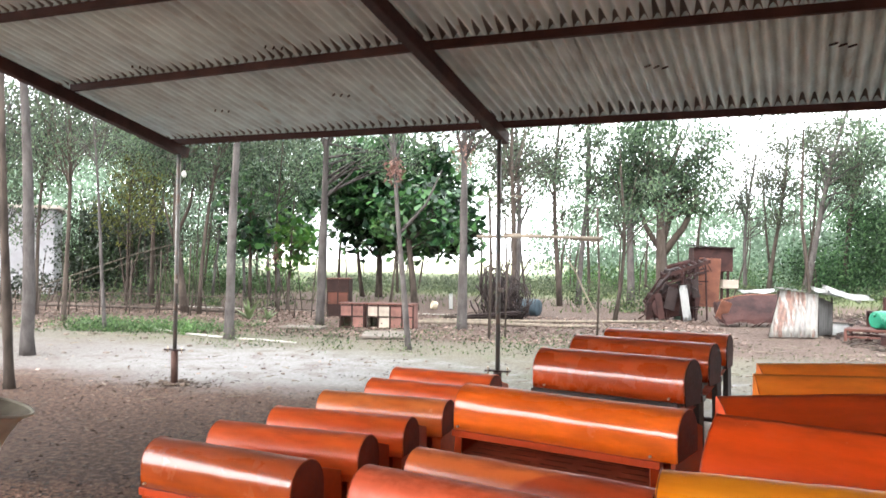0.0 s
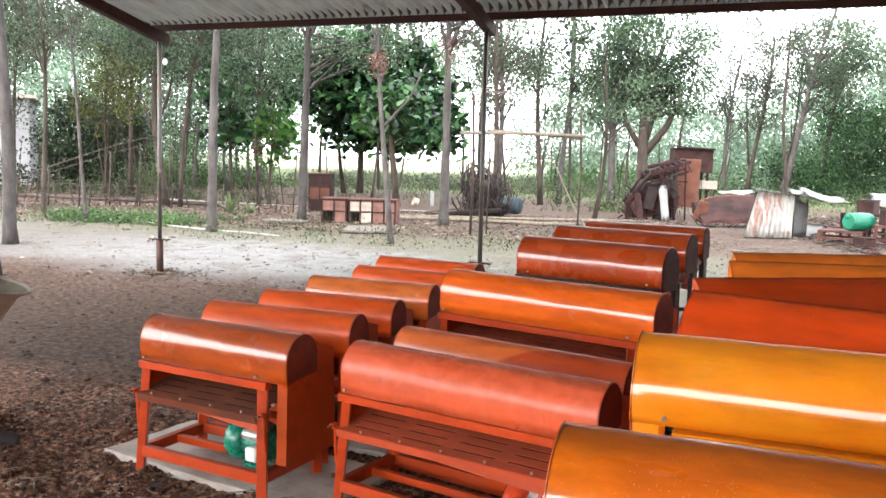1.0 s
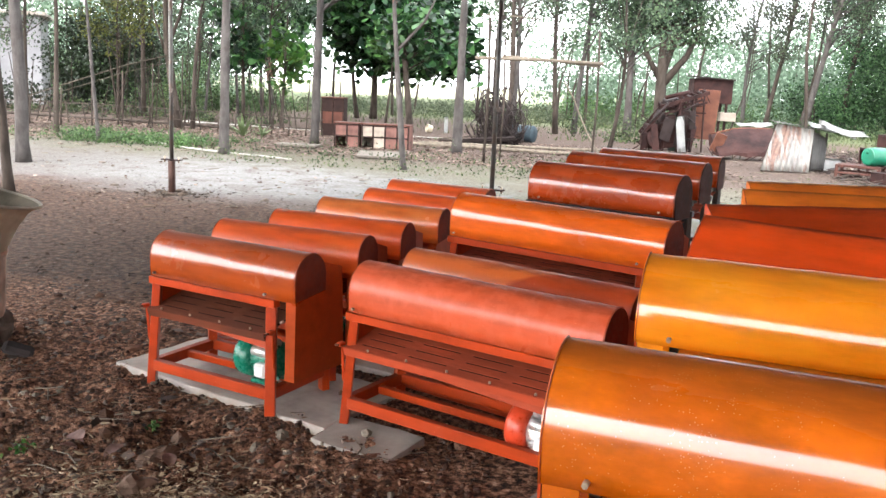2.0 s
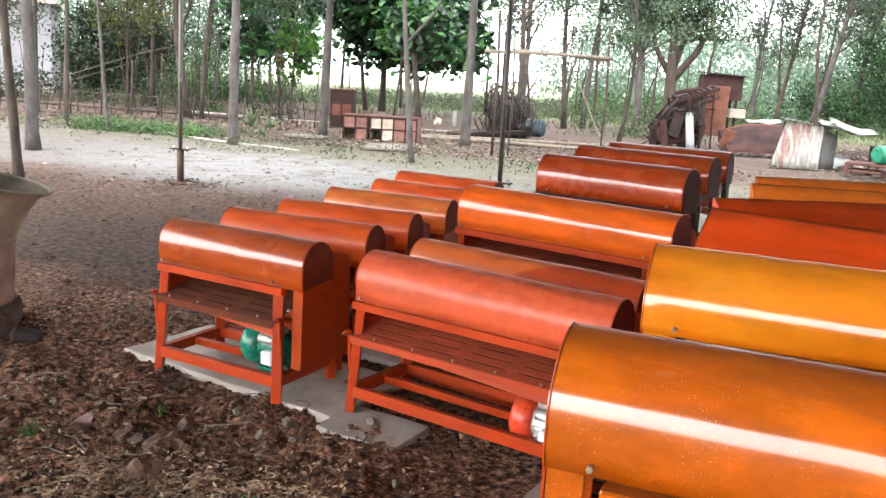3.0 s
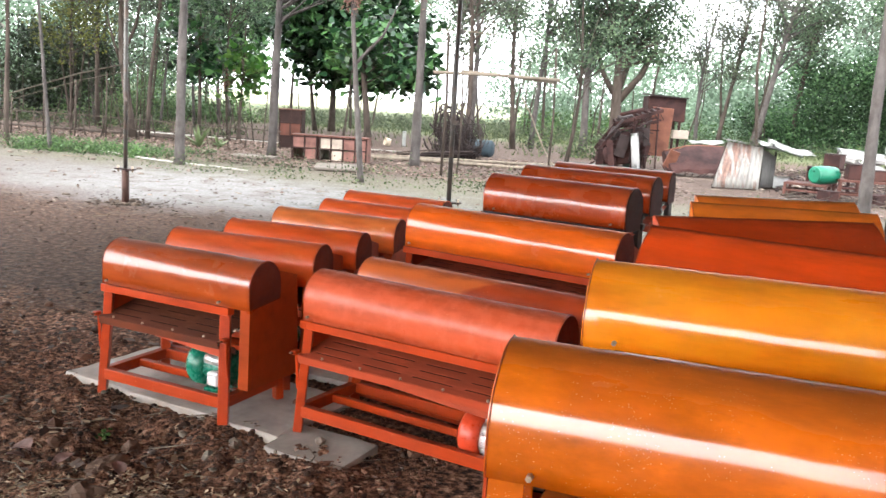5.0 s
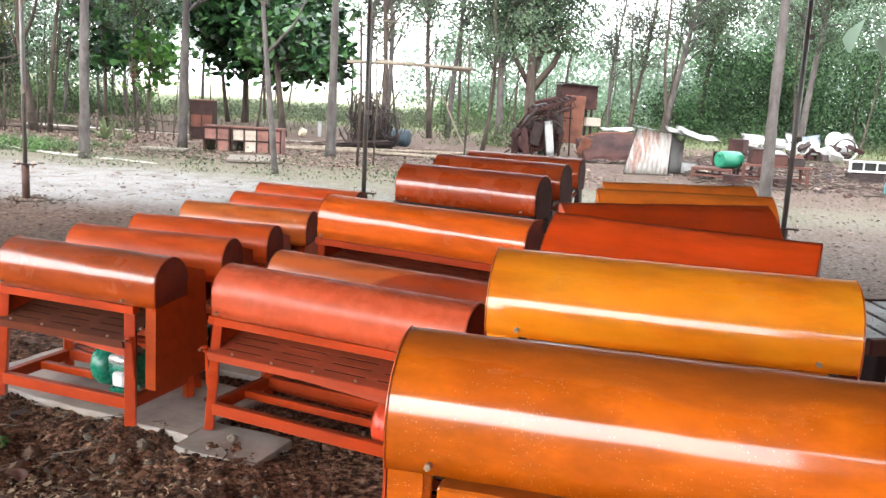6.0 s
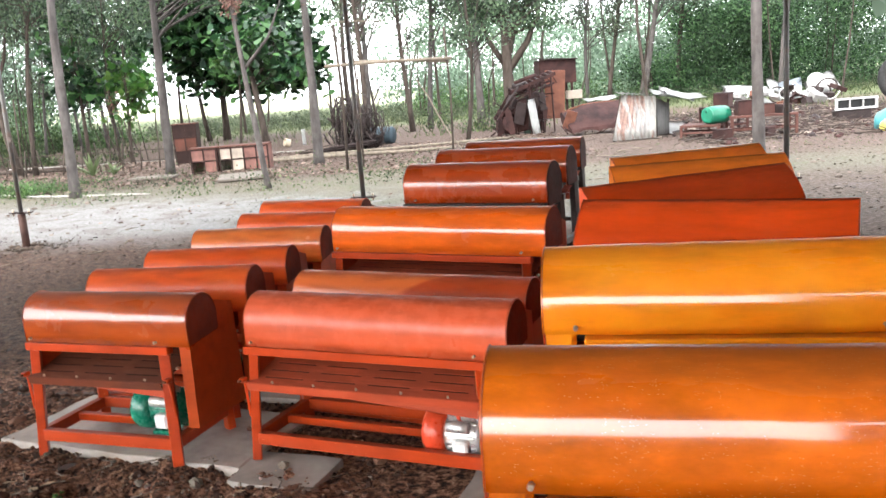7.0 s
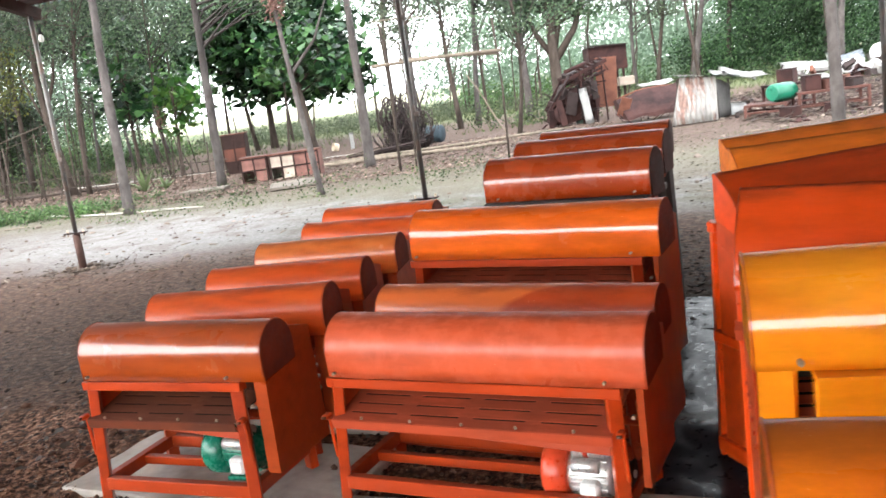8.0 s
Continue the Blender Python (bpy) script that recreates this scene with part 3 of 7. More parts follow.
def make_ground():
    xs = steps((-2400, -300, 700), (-300, -60, 40), (-60, -12, 4), (-12, -3.4, 0.5), (-3.4, 0.6, 0.022), (0.6, 4, 0.25), (4, 14, 0.8), (14, 60, 4), (60, 300, 40), (300, 2400, 700))
    ys = steps((-300, -40, 50), (-40, -4, 4), (-4, 1.6, 0.5), (1.6, 5.2, 0.022), (5.2, 12, 0.3), (12, 40, 1.2), (40, 100, 6), (100, 500, 60), (500, 3000, 800))
    verts = [(x, y, ground_z(x, y)) for y in ys for x in xs]
    w = len(xs)
    faces = [(j * w + i, j * w + i + 1, (j + 1) * w + i + 1, (j + 1) * w + i) for j in range(len(ys) - 1) for i in range(w - 1)]
    me = bpy.data.meshes.new("ground")
    me.from_pydata(verts, [], faces)
    me.polygons.foreach_set("use_smooth", [True] * len(faces))
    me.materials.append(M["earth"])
    return tagged(new("ground", me), "brown crumbly earth, pale sandy track and leaf litter", "ground", kind="structure")


make_ground()

# ---- open shed: roof, steelwork, posts ----
ROOF = Matrix.Translation((-4.434, 10.04, 0)) @ Matrix.Rotation(radians(-10.72), 4, "Z")
# REAR is an unseen edge, set to shape the light on the hoods
SLOPE, RIDGE, REAR, EAVE_Z = 0.2, -6.6, -12.5, 3.15


def roof_z(y):
    return EAVE_Z - SLOPE * y if y > RIDGE else EAVE_Z - SLOPE * RIDGE - SLOPE * (RIDGE - y)


def make_roof():
    bm = bmesh.new()
    pitch, per, x0, x1 = 0.105, 8, -0.28, 14.0
    cols = int((x1 - x0) / pitch * per)
    ys = [0.30, RIDGE, REAR]
    grid = []
    for side in (0.0, 0.007):
        rows = []
        for y in ys:
            row = []
            for k in range(cols + 1):
                x = x0 + k * pitch / per
                lap = 0.007 if int((x - x0) / 0.84) % 2 else 0.0
                row.append(bm.verts.new((x, y, roof_z(y) + 0.030 * math.sin(2 * math.pi * k / per) + lap + side)))
            rows.append(row)
        grid.append(rows)
    for side, rows in enumerate(grid):
        for a, b in zip(rows, rows[1:]):
            for k in range(cols):
                f = bm.faces.new((a[k], a[k + 1], b[k + 1], b[k]) if side == 0 else (a[k], b[k], b[k + 1], a[k + 1]))
                f.smooth = True
    for r in (0, -1):
        for k in range(cols):
            bm.faces.new((grid[0][r][k], grid[0][r][k + 1], grid[1][r][k + 1], grid[1][r][k]))
    ob = obj("ceiling", bm, M["roof_sheet"], m=ROOF)
    return tagged(ob, "weathered grey corrugated roofing sheets of an open shed", "ceiling", kind="structure")


make_roof()

roof_frame = thing("roof_frame", ROOF, "dark red-brown steel rafters and purlins under corrugated sheets", "roof frame", kind="structure")
for x in (0.0, 4.32, 8.64, 12.96):
    bm = bmesh.new()
    bar(bm, (x, 0.16, roof_z(0.16) - 0.175), (x, RIDGE, roof_z(RIDGE) - 0.175), 0.10, 0.13, 0.006)
    part("rafter", bm, M["roof_steel"], roof_frame)
    bm = bmesh.new()
    bar(bm, (x, REAR + 0.2, roof_z(REAR) - 0.175), (x, RIDGE, roof_z(RIDGE) - 0.175), 0.10, 0.13, 0.006)
    part("rafter", bm, M["roof_steel"], roof_frame)
for y in PURLINS:
    z = roof_z(y) - 0.068
    if y == -1.93:
        bm = barm((0.0, -1.72, roof_z(-1.72) - 0.068), (4.32, y, z), 0.05, 0.075)
        bar(bm, (4.32, y, z), (13.9, y, z), 0.05, 0.075)
    else:
        bm = boxm(6.85, y, z, 14.1, 0.05, 0.075, None, 0.004)
    part("purlin", bm, M["roof_steel"], roof_frame)
# strip along the left edge of the roof
part("edge_bar", barm((-0.2, 0.2, roof_z(0.2) - 0.03), (-0.2, RIDGE, roof_z(RIDGE) - 0.03), 0.05, 0.02), M["roof_steel"], roof_frame)

# hook marks where the sheets are fixed from above
for x, y in ((2.83, -2.08), (1.15, -1.95), (2.89, -0.93), (1.24, -0.74), (6.12, -1.05), (7.6, -1.2)):
    for k in (-1, 0, 1):
        part("roof_clip", boxm(x + 0.07 * k, y + 0.03 * k, roof_z(y + 0.03 * k) - 0.026, 0.085, 0.014, 0.012, Euler((0.2, 0, 2.3)).to_matrix()), M["black_rubber"], roof_frame)

POST_LABEL = "dark round steel pipe post with a flanged sleeve foot"


def make_post(x, y, lean=0.0):
    post = thing("shed_post", ROOF @ Matrix.Translation((x, y, 0)), POST_LABEL, "post", "posts of the shed")
    top = roof_z(y) - 0.235
    part("pipe", tubem([(0, 0, 0.40), (lean * 0.4, 0, 1.4), (lean, 0, top)], 0.026, 12), M["pipe_steel"], post)
    part("sleeve", tubem([(0, 0, -0.05), (0, 0, 0.42)], 0.045, 12), M["sleeve"], post)
    fl = part("flange", boxm(0, 0, 0.435, 0.27, 0.10, 0.014, None, 0.003), M["rust"], post)
    for dx in (-0.11, 0.11):
        part("flange_bolt", tubem([(dx, 0, 0.40), (dx, 0, 0.475)], 0.011, 6), M["bolt"], fl)
    for z in (1.3, 2.25):
        part("clip", boxm(0.035, -0.02, z, 0.05, 0.03, 0.05, None, 0.004), M["pipe_steel"], post)
    return post


for x in (0.0, 4.32, 8.64, 12.96):
    make_post(x, 0.0, 0.02 if x < 1 else -0.01)
for x in (0.0, 4.32, 8.64, 12.96):
    make_post(x, REAR + 0.4)

bulb = thing("light_bulb", ROOF @ Matrix.Translation((0.12, -0.02, 2.70)), "small clear bulb hanging on a wire from the post", "bulb")
part("wire", tubem([(0, 0, 0.07), (-0.03, 0, 0.16), (-0.1, 0, 0.2)], 0.004, 5), M["black_rubber"], bulb)
part("socket", tubem([(0, 0, 0.0), (0, 0, 0.07)], 0.018, 10), M["black_rubber"], bulb)
part("globe", lathem([(0.004, -0.085), (0.024, -0.075), (0.032, -0.05), (0.026, -0.02), (0.014, 0.0)], 14), M["white_plastic"], bulb)


# unseen walls added to block light from the shed's far side and corner
for name, a, b in (("wall_east", (10.2, -12.4), (10.2, -2.6)), ("wall_south", (8.7, -12.5), (10.2, -12.5))):
    dx, dy = b[0] - a[0], b[1] - a[1]
    top = 2.9
    bm = boxm((a[0] + b[0]) / 2, (a[1] + b[1]) / 2, top / 2, max(0.2, abs(dx)), max(0.2, abs(dy)), top)
    tagged(obj(name, bm, M["brick_red"], m=ROOF), "plain dull red wall, unseen, added to keep light out", "wall", kind="structure")

# ---- threshing machines ----


def slotted_tray(L, depth):
    """A plate pierced by rows of long slots: strips with short bridges, and a turned-down front lip."""
    bm = bmesh.new()
    rows, slot = 7, 0.010
    pitch = depth / rows
    for r in range(rows):
        box(bm, L / 2, (r + 0.5) * pitch, 0, L, pitch - slot, 0.002)
        if r:
            cols = max(3, round(L / 0.25))
            for c in range(cols + 1):
                box(bm, L * (0.03 + 0.94 * c / cols), r * pitch, 0, 0.055, slot + 0.001, 0.0018)
    box(bm, L / 2, 0.002, -0.018, L, 0.004, 0.036)
    return bm


def motor(parent, x, y, z, skin, label, shell=None):
    """A small fan-cooled motor lying along x."""
    shell = shell or skin
    mt = part("motor", bmesh.new(), shell, parent, label, Matrix.Translation((x, y, z)) @ Matrix.Rotation(radians(90), 4, "Y") @ Matrix.Scale(1.12, 4))
    bm = bmesh.new()
    lathe(bm, [(0.02, 0.07), (0.062, 0.07), (0.066, 0.085), (0.066, 0.20), (0.05, 0.215), (0.02, 0.22)], 28)
    bm.to_mesh(mt.data)
    bm.free()
    fin = None
    for k in range(18):
        q = Matrix.Rotation(2 * math.pi * k / 18, 4, "Z")
        if fin is None:
            fin = part("fin", boxm(0.071, 0, 0.142, 0.014, 0.005, 0.11), shell, mt)
        else:
            ob = new("fin", fin.data)
            ob.parent, ob.matrix_basis = mt, q
    part("fan_cover", lathem([(0.05, -0.012), (0.078, -0.004), (0.088, 0.012), (0.088, 0.072), (0.06, 0.076)], 32), skin, mt)
    part("shaft", tubem([(0, 0, 0.21), (0, 0, 0.27)], 0.012, 10), M["silver"], mt)
    part("pulley", lathem([(0.01, 0.24), (0.045, 0.24), (0.034, 0.252), (0.045, 0.264), (0.01, 0.264)], 24), M["dark_metal"], mt)
    part("terminal_box", boxm(0.025, -0.080, 0.15, 0.058, 0.042, 0.058, None, 0.008), M["white_plastic"], mt, "white terminal box")
    part("capacitor", tubem([(-0.078, -0.025, 0.09), (-0.078, -0.025, 0.19)], 0.022, 14), M["silver"], mt)
    part("capacitor", tubem([(-0.048, -0.072, 0.10), (-0.048, -0.072, 0.18)], 0.02, 14), M["silver"], mt)
    part("strap", tubem([(-0.078, -0.025, 0.125), (-0.078, -0.025, 0.14)], 0.024, 14), skin, mt)
    for s in (-1, 1):
        part("foot", boxm(0.085, 0.05 * s, 0.14, 0.016, 0.035, 0.12, None, 0.003), shell, mt)
    return mt


def machine(x, y, yaw, L, zt, R, zb, skin, label, base=0.03, tail=0.13, drive=None, seed=1, tall=False, boxed=False, sheeted=False):
    """A decorticator: rounded hood on a legged frame, slotted tray below, belt cover at one end.
    x, y: left end of the hood's axis; zt: top, zb: lower edge, R: radius of the hood; tail: how far the hood passes the right legs."""
    th = thing("threshing_machine", pose(x, y, base, 0, 0, yaw), label, "threshing machine", "rows of threshing machines")
    rng = random.Random(seed)
    zt, zb = zt - base, zb - base
    zc = zt - R
    fp = M["frame_paint"] if not tall else (skin if boxed else M["leg_steel"])
    # hood
    back = zb + 0.02
    arc = [(-R * math.cos(math.pi * k / 26), zc + R * math.sin(math.pi * k / 26)) for k in range(27)]
    if boxed:
        arc = arc[:14] + [(0.010, zt - 0.004), (0.026, zt - 0.022)]
    if sheeted:
        # one gently bowed sheet that leans back to a sharp top edge
        arc = [(-R + 0.33 * (1 - math.cos(radians(a))), zt - 0.33 * (math.sin(radians(60)) - math.sin(radians(a)))) for a in range(9, 61, 3)] + [(0.026, zt - 0.006)]
    poly = ([(-R + 0.004, zb)] + [(-R, zb + (zc - zb) * 0.5)] if not sheeted else [(-R + 0.002, zb - 0.055)]) + arc + [(0.030 if boxed else R, back)]
    bm = prism(poly, 0, L, 14)
    for v in bm.verts:
        k = 0.0022 * noise.noise((v.co.x * 5 + seed * 7, v.co.y * 9, v.co.z * 9)) + 0.0015 * noise.noise((v.co.x * 17 + seed, 0, v.co.z * 3))
        v.co.y += k
        v.co.z += k
    caps = [f for f in bm.faces if abs(f.normal.x) > 0.9]
    for f in bm.faces:
        f.smooth = abs(f.normal.x) < 0.9
    for f in caps:
        for e in f.edges:
            e.smooth = False
    part("hood", bm, skin, th)
    # thin rolled rims at both ends of the hood
    for xe in (0.003, L - 0.003):
        pts = [(xe, yy * 1.012, zc + (zz - zc) * 1.012) for yy, zz in poly]
        part("hood_rim", tubem(pts, 0.0014, 6), M["cover_paint"], th)
    # legs, splayed a little
    W, D = L - tail, max(0.37, 2 * R + 0.10) if not boxed else 0.20
    yf, yb = -R + 0.03, -R + 0.03 + D
    topz = zb - 0.004
    inset = 0.035 if boxed else 0.0
    legs = [((0.02, yf, topz), (-0.012, yf - 0.02, 0)), ((W - 0.02, yf, topz), (W - 0.008, yf - 0.02, 0)),
            ((0.02, yb, topz), (-0.005, yb + (0.0 if boxed else 0.02), 0)), ((W - 0.02, yb, topz), (W - 0.01, yb + 0.02, 0))]
    for (ax, ay, az), (bx, by, bz) in legs:
        k = inset if ax < W / 2 else -inset * 0.3
        part("leg", barm((ax + k, ay + inset * 0.5, az), (bx + k, by + inset * 0.8, bz), 0.047, 0.040), fp, th)
    # rails
    if boxed:
        part("front_rail", boxm((W + 0.100) / 2, yf - 0.028, zb - 0.046, W - 0.100, 0.055, 0.082, None, 0.004), skin, th)
    else:
        part("front_rail", boxm(W / 2, yf - 0.006, zb - 0.022, W + 0.03, 0.044, 0.036, None, 0.003), fp, th)
    part("front_rail", boxm(W / 2, yb, zb - 0.022, W + 0.03 - 0.06 * boxed, 0.04, 0.036, None, 0.003), fp, th)
    zr = 0.10
    part("bottom_rail", boxm(W / 2, yf - 0.02, zr, W - 0.03, 0.036, 0.052, None, 0.003), fp, th)
    part("bottom_rail", boxm(W / 2, yb + 0.02, zr, W - 0.03, 0.036, 0.052, None, 0.003), fp, th)
    for xr in (0.0, W - 0.012):
        part("bottom_rail", boxm(xr, (yf + yb) / 2, zr, 0.036, D, 0.052, None, 0.003), fp, th)
    part("motor_rail", boxm(W / 2, yf + 0.55 * D, zr - 0.002, W - 0.03, 0.034, 0.036, None, 0.003), fp, th)
    part("mid_rail", tubem([(0.0, yb - 0.03, zb * 0.48), (W, yb - 0.03, zb * 0.48)], 0.018, 10), fp, th)
    if tall:
        for xr in (0.01, W - 0.01):
            part("mid_rail", boxm(xr, (yf + yb) / 2, zb * 0.55, 0.03, D, 0.04, None, 0.003), fp, th)
    # slotted tray sloping to the front
    zt0 = zb - 0.155
    tilt = math.atan2(0.085, D)
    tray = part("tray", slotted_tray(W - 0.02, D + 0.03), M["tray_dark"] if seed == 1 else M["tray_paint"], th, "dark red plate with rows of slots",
                Matrix.Translation((0.0, yf - 0.055, zt0)) @ Matrix.Rotation(tilt, 4, "X"))
    # black sheet added under the tray to put shade into its slots
    part("sieve", boxm((W - 0.02) / 2, (D + 0.03) / 2 + 0.01, -0.014, W - 0.04, D - 0.02, 0.004), M["shade_black"], tray)
    for k in range(4 if W < 0.9 else 5):
        xb = (W - 0.02) * (0.12 + 0.76 * k / (3 if W < 0.9 else 4))
        part("tray_bolt", tubem([(xb, 0.014, 0.0), (xb, 0.012, 0.010)], 0.0052, 6), M["bolt"], tray)
    part("apron", barm((0.28 * W, yf + 0.02, zt0 - 0.03), (0.98 * W, yf + 0.02, zt0 - 0.075), 0.008, 0.05), M["tray_paint"], th)
    # clamps that hold the tray ends
    for xr in () if tall else (-0.024, W + 0.008):
        cl = part("clamp", boxm(xr, yf - 0.040, zt0 + 0.008, 0.026, 0.038, 0.020, None, 0.005), fp, th)
        part("wing_nut", tubem([(xr - 0.008, yf - 0.066, zt0 + 0.008), (xr + 0.008, yf - 0.066, zt0 + 0.01)], 0.006, 6), M["rust_light"], cl)
        part("hanger", barm((xr, yf - 0.03, zt0), (xr + 0.006, yf - 0.025, zt0 - 0.16), 0.022, 0.012), fp, th)
    # bolts along the hood's edge
    for xb in (0.08 if tall else 0.035, W - 0.03):
        part("bolt", tubem([(xb, -R - 0.002, zb + 0.020), (xb, -R - 0.016, zb + 0.020)], 0.0060, 6), M["bolt"], th)
    if not tall:
        part("bolt", tubem([(W + 0.045, -R + 0.028, zb - 0.10), (W + 0.045, -R + 0.012, zb - 0.10)], 0.0065, 6), M["bolt"], th)
    # belt cover at the right-hand end, side sheets
    if not tall:
        plate = [(yy * 0.975, zc + (zz - zc) * 0.975) for yy, zz in poly]
        part("end_plate", prism(plate, L - 0.004, L + 0.0015), M["end_red"], th, "dark red end plate")
        prof = [(-R + 0.03, 0.17), (-R + 0.035, zb), (-R + 0.05, zc), (-0.02, zt - 0.02), (yb - 0.02, zc + 0.01), (yb + 0.01, 0.16)]
        part("belt_cover", prism(prof, W + 0.055, L - 0.022), M["cover_paint"], th)
        prof = [(-R + 0.05, zb * 0.72), (-R + 0.04, zc), (0.0, zt - 0.02), (yb, zc - 0.02), (yb, zb * 0.5)]
        part("side_sheet", prism(prof, 0.012, 0.018), fp, th)
    elif boxed:
        front = [(-R + 0.012, zb - 0.05)] + [(yy + 0.004, zz - 0.004) for yy, zz in arc[:-1]] if sheeted else [(-R + 0.003, zc)] + [(yy * 0.985, zc + (zz - zc) * 0.985) for yy, zz in arc[1:14]]
        prof = [(-R + 0.010, 0.05)] + front + [(0.020, zt - 0.02), (0.026, zb), (0.06, 0.05)]
        for x0 in (0.001, L - 0.006):
            part("side_sheet", prism(prof, x0, x0 + 0.005), M["frame_paint"], th)
        part("corner_plate", boxm(0.038, -R + 0.010, zb - 0.045, 0.062, 0.006, 0.09, None, 0.001), skin, th)
        part("lower_plate", barm((0.014, -R + 0.016, zb - 0.092), (0.014, -R + 0.016, 0.12), 0.024, 0.02), skin, th)
    else:
        # dark end sheets paint the unlit inside of an open hood
        prof = [(-R + 0.02, zb - 0.02)] + [(yy * 0.97, zc + (zz - zc) * 0.97) for yy, zz in arc] + [(R - 0.02, zb - 0.02)]
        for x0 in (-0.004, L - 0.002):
            part("side_sheet", prism(prof, x0, x0 + 0.006), M["end_shade"], th)
    if boxed or not tall:
        part("back_sheet", barm((W / 2, 0.028 if boxed else R - 0.01, zc + 0.02), (W / 2, yb + 0.005 - 0.03 * boxed, zb * 0.6), W - 0.06, 0.004), fp, th)
    part("drum", tubem([(0.03, -0.05 * boxed, zb + 0.03), (W, -0.05 * boxed, zb + 0.03)], R * (0.34 if sheeted else 0.5), 14), M["dark_metal"], th)
    if drive:
        mx, drop, skin2, words = drive
        motor(th, mx, yf + 0.105, zr + 0.115 - drop, skin2, words, M["silver"] if skin2 == M["red_enamel"] else None)
    return th


GREEN_DRIVE, RED_DRIVE = "green electric motor with white terminal box", "red and silver electric motor"
L_SMALL = dict(L=0.861, zt=0.776, R=0.112, zb=0.571)
L1 = "small threshing machine, glossy brown-orange hood, green motor, on stone slab"
L2 = "small threshing machine with orange-red hood standing on stone slab"
machine(-0.988, 3.809, -16.7, skin=M["brown_orange"], label=L1, drive=(0.475, 0.0, M["green_enamel"], GREEN_DRIVE), seed=1, **L_SMALL)
machine(-0.913, 4.255, -9.9, skin=M["orange_red"], label=L2, drive=(0.475, 0.0, M["green_enamel"], GREEN_DRIVE), seed=2, **L_SMALL)
machine(-0.863, 4.878, -9.4, skin=M["orange_red"], label=L2, seed=3, **{**L_SMALL, "zt": 0.75, "zb": 0.55})
machine(-0.744, 5.373, -10.9, skin=M["orange_tan"], label="small threshing machine with blotchy tan-orange hood on stone slab", seed=4, **L_SMALL)
machine(-0.614, 6.002, -17.0, skin=M["orange_red"], label=L2, seed=5, **L_SMALL)
machine(-0.615, 6.648, -17.2, skin=M["orange_red"], label=L2, seed=6, **L_SMALL)
machine(0.066, 3.633, -21.4, 1.174, 0.752, 0.122, 0.543, M["rose_red"], "wide low threshing machine with faded rose-red hood and slotted tray", tail=0.10,
        drive=(0.775, 0.055, M["red_enamel"], RED_DRIVE), seed=7)
machine(0.185, 4.065, -24.0, 1.171, 0.743, 0.108, 0.543, M["half_lit"], "wide low threshing machine, red hood with a lit tan half painted in", tail=0.10, base=0.0, seed=8)
machine(0.265, 4.900, -24.9, 1.273, 0.925, 0.128, 0.689, M["bright_orange"], "wide threshing machine with shiny bright orange hood", tail=0.10, base=0.0, seed=9)
TALL = "tall threshing machine on long legs with dark orange-red hood"
machine(0.657, 5.297, -25.0, 0.912, 1.104, 0.128, 0.879, M["dark_red"], TALL, tail=0.05, base=0.0, seed=10, tall=True)
machine(0.820, 5.967, -22.6, 0.915, 1.127, 0.128, 0.900, M["dark_red"], TALL, tail=0.05, base=0.0, seed=11, tall=True)
machine(1.003, 6.964, -17.4, 0.916, 1.101, 0.128, 0.880, M["dark_red"], TALL, tail=0.05, base=0.0, seed=12, tall=True)
machine(1.044, 1.521, -10.2, 1.00, 1.113, 0.135, 0.903, M["ochre_orange"], "tall threshing machine with glossy worn ochre-orange hood", base=0.0, tail=0.06, seed=13, tall=True, boxed=True)
machine(1.202, 2.213, -10.0, 0.85, 1.145, 0.143, 0.955, M["amber"], "tall threshing machine with glossy amber-yellow hood", base=0.0, tail=0.06, seed=14, tall=True, boxed=True)
machine(1.391, 2.951, -25.4, 0.846, 1.149, 0.143, 0.955, M["scarlet"], "tall threshing machine with matt scarlet hood", base=0.0, tail=0.06, seed=15, tall=True, boxed=True, sheeted=True)
machine(1.471, 3.551, 21.9, 1.04, 1.112, 0.143, 0.935, M["scarlet"], "tall threshing machine with scarlet hood, turned askew", base=0.0, tail=0.06, seed=16, tall=True, boxed=True, sheeted=True)
machine(1.714, 4.362, 6.2, 0.91, 1.103, 0.143, 0.93, M["tangerine"], "tall threshing machine with light tangerine hood", base=0.0, tail=0.06, seed=17, tall=True, boxed=True, sheeted=True)
machine(1.822, 4.969, 17.2, 0.98, 1.084, 0.143, 0.91, M["tangerine"], "tall threshing machine with light tangerine hood", base=0.0, tail=0.06, seed=18, tall=True, boxed=True, sheeted=True)

# ---- slabs, tarpaulin ----


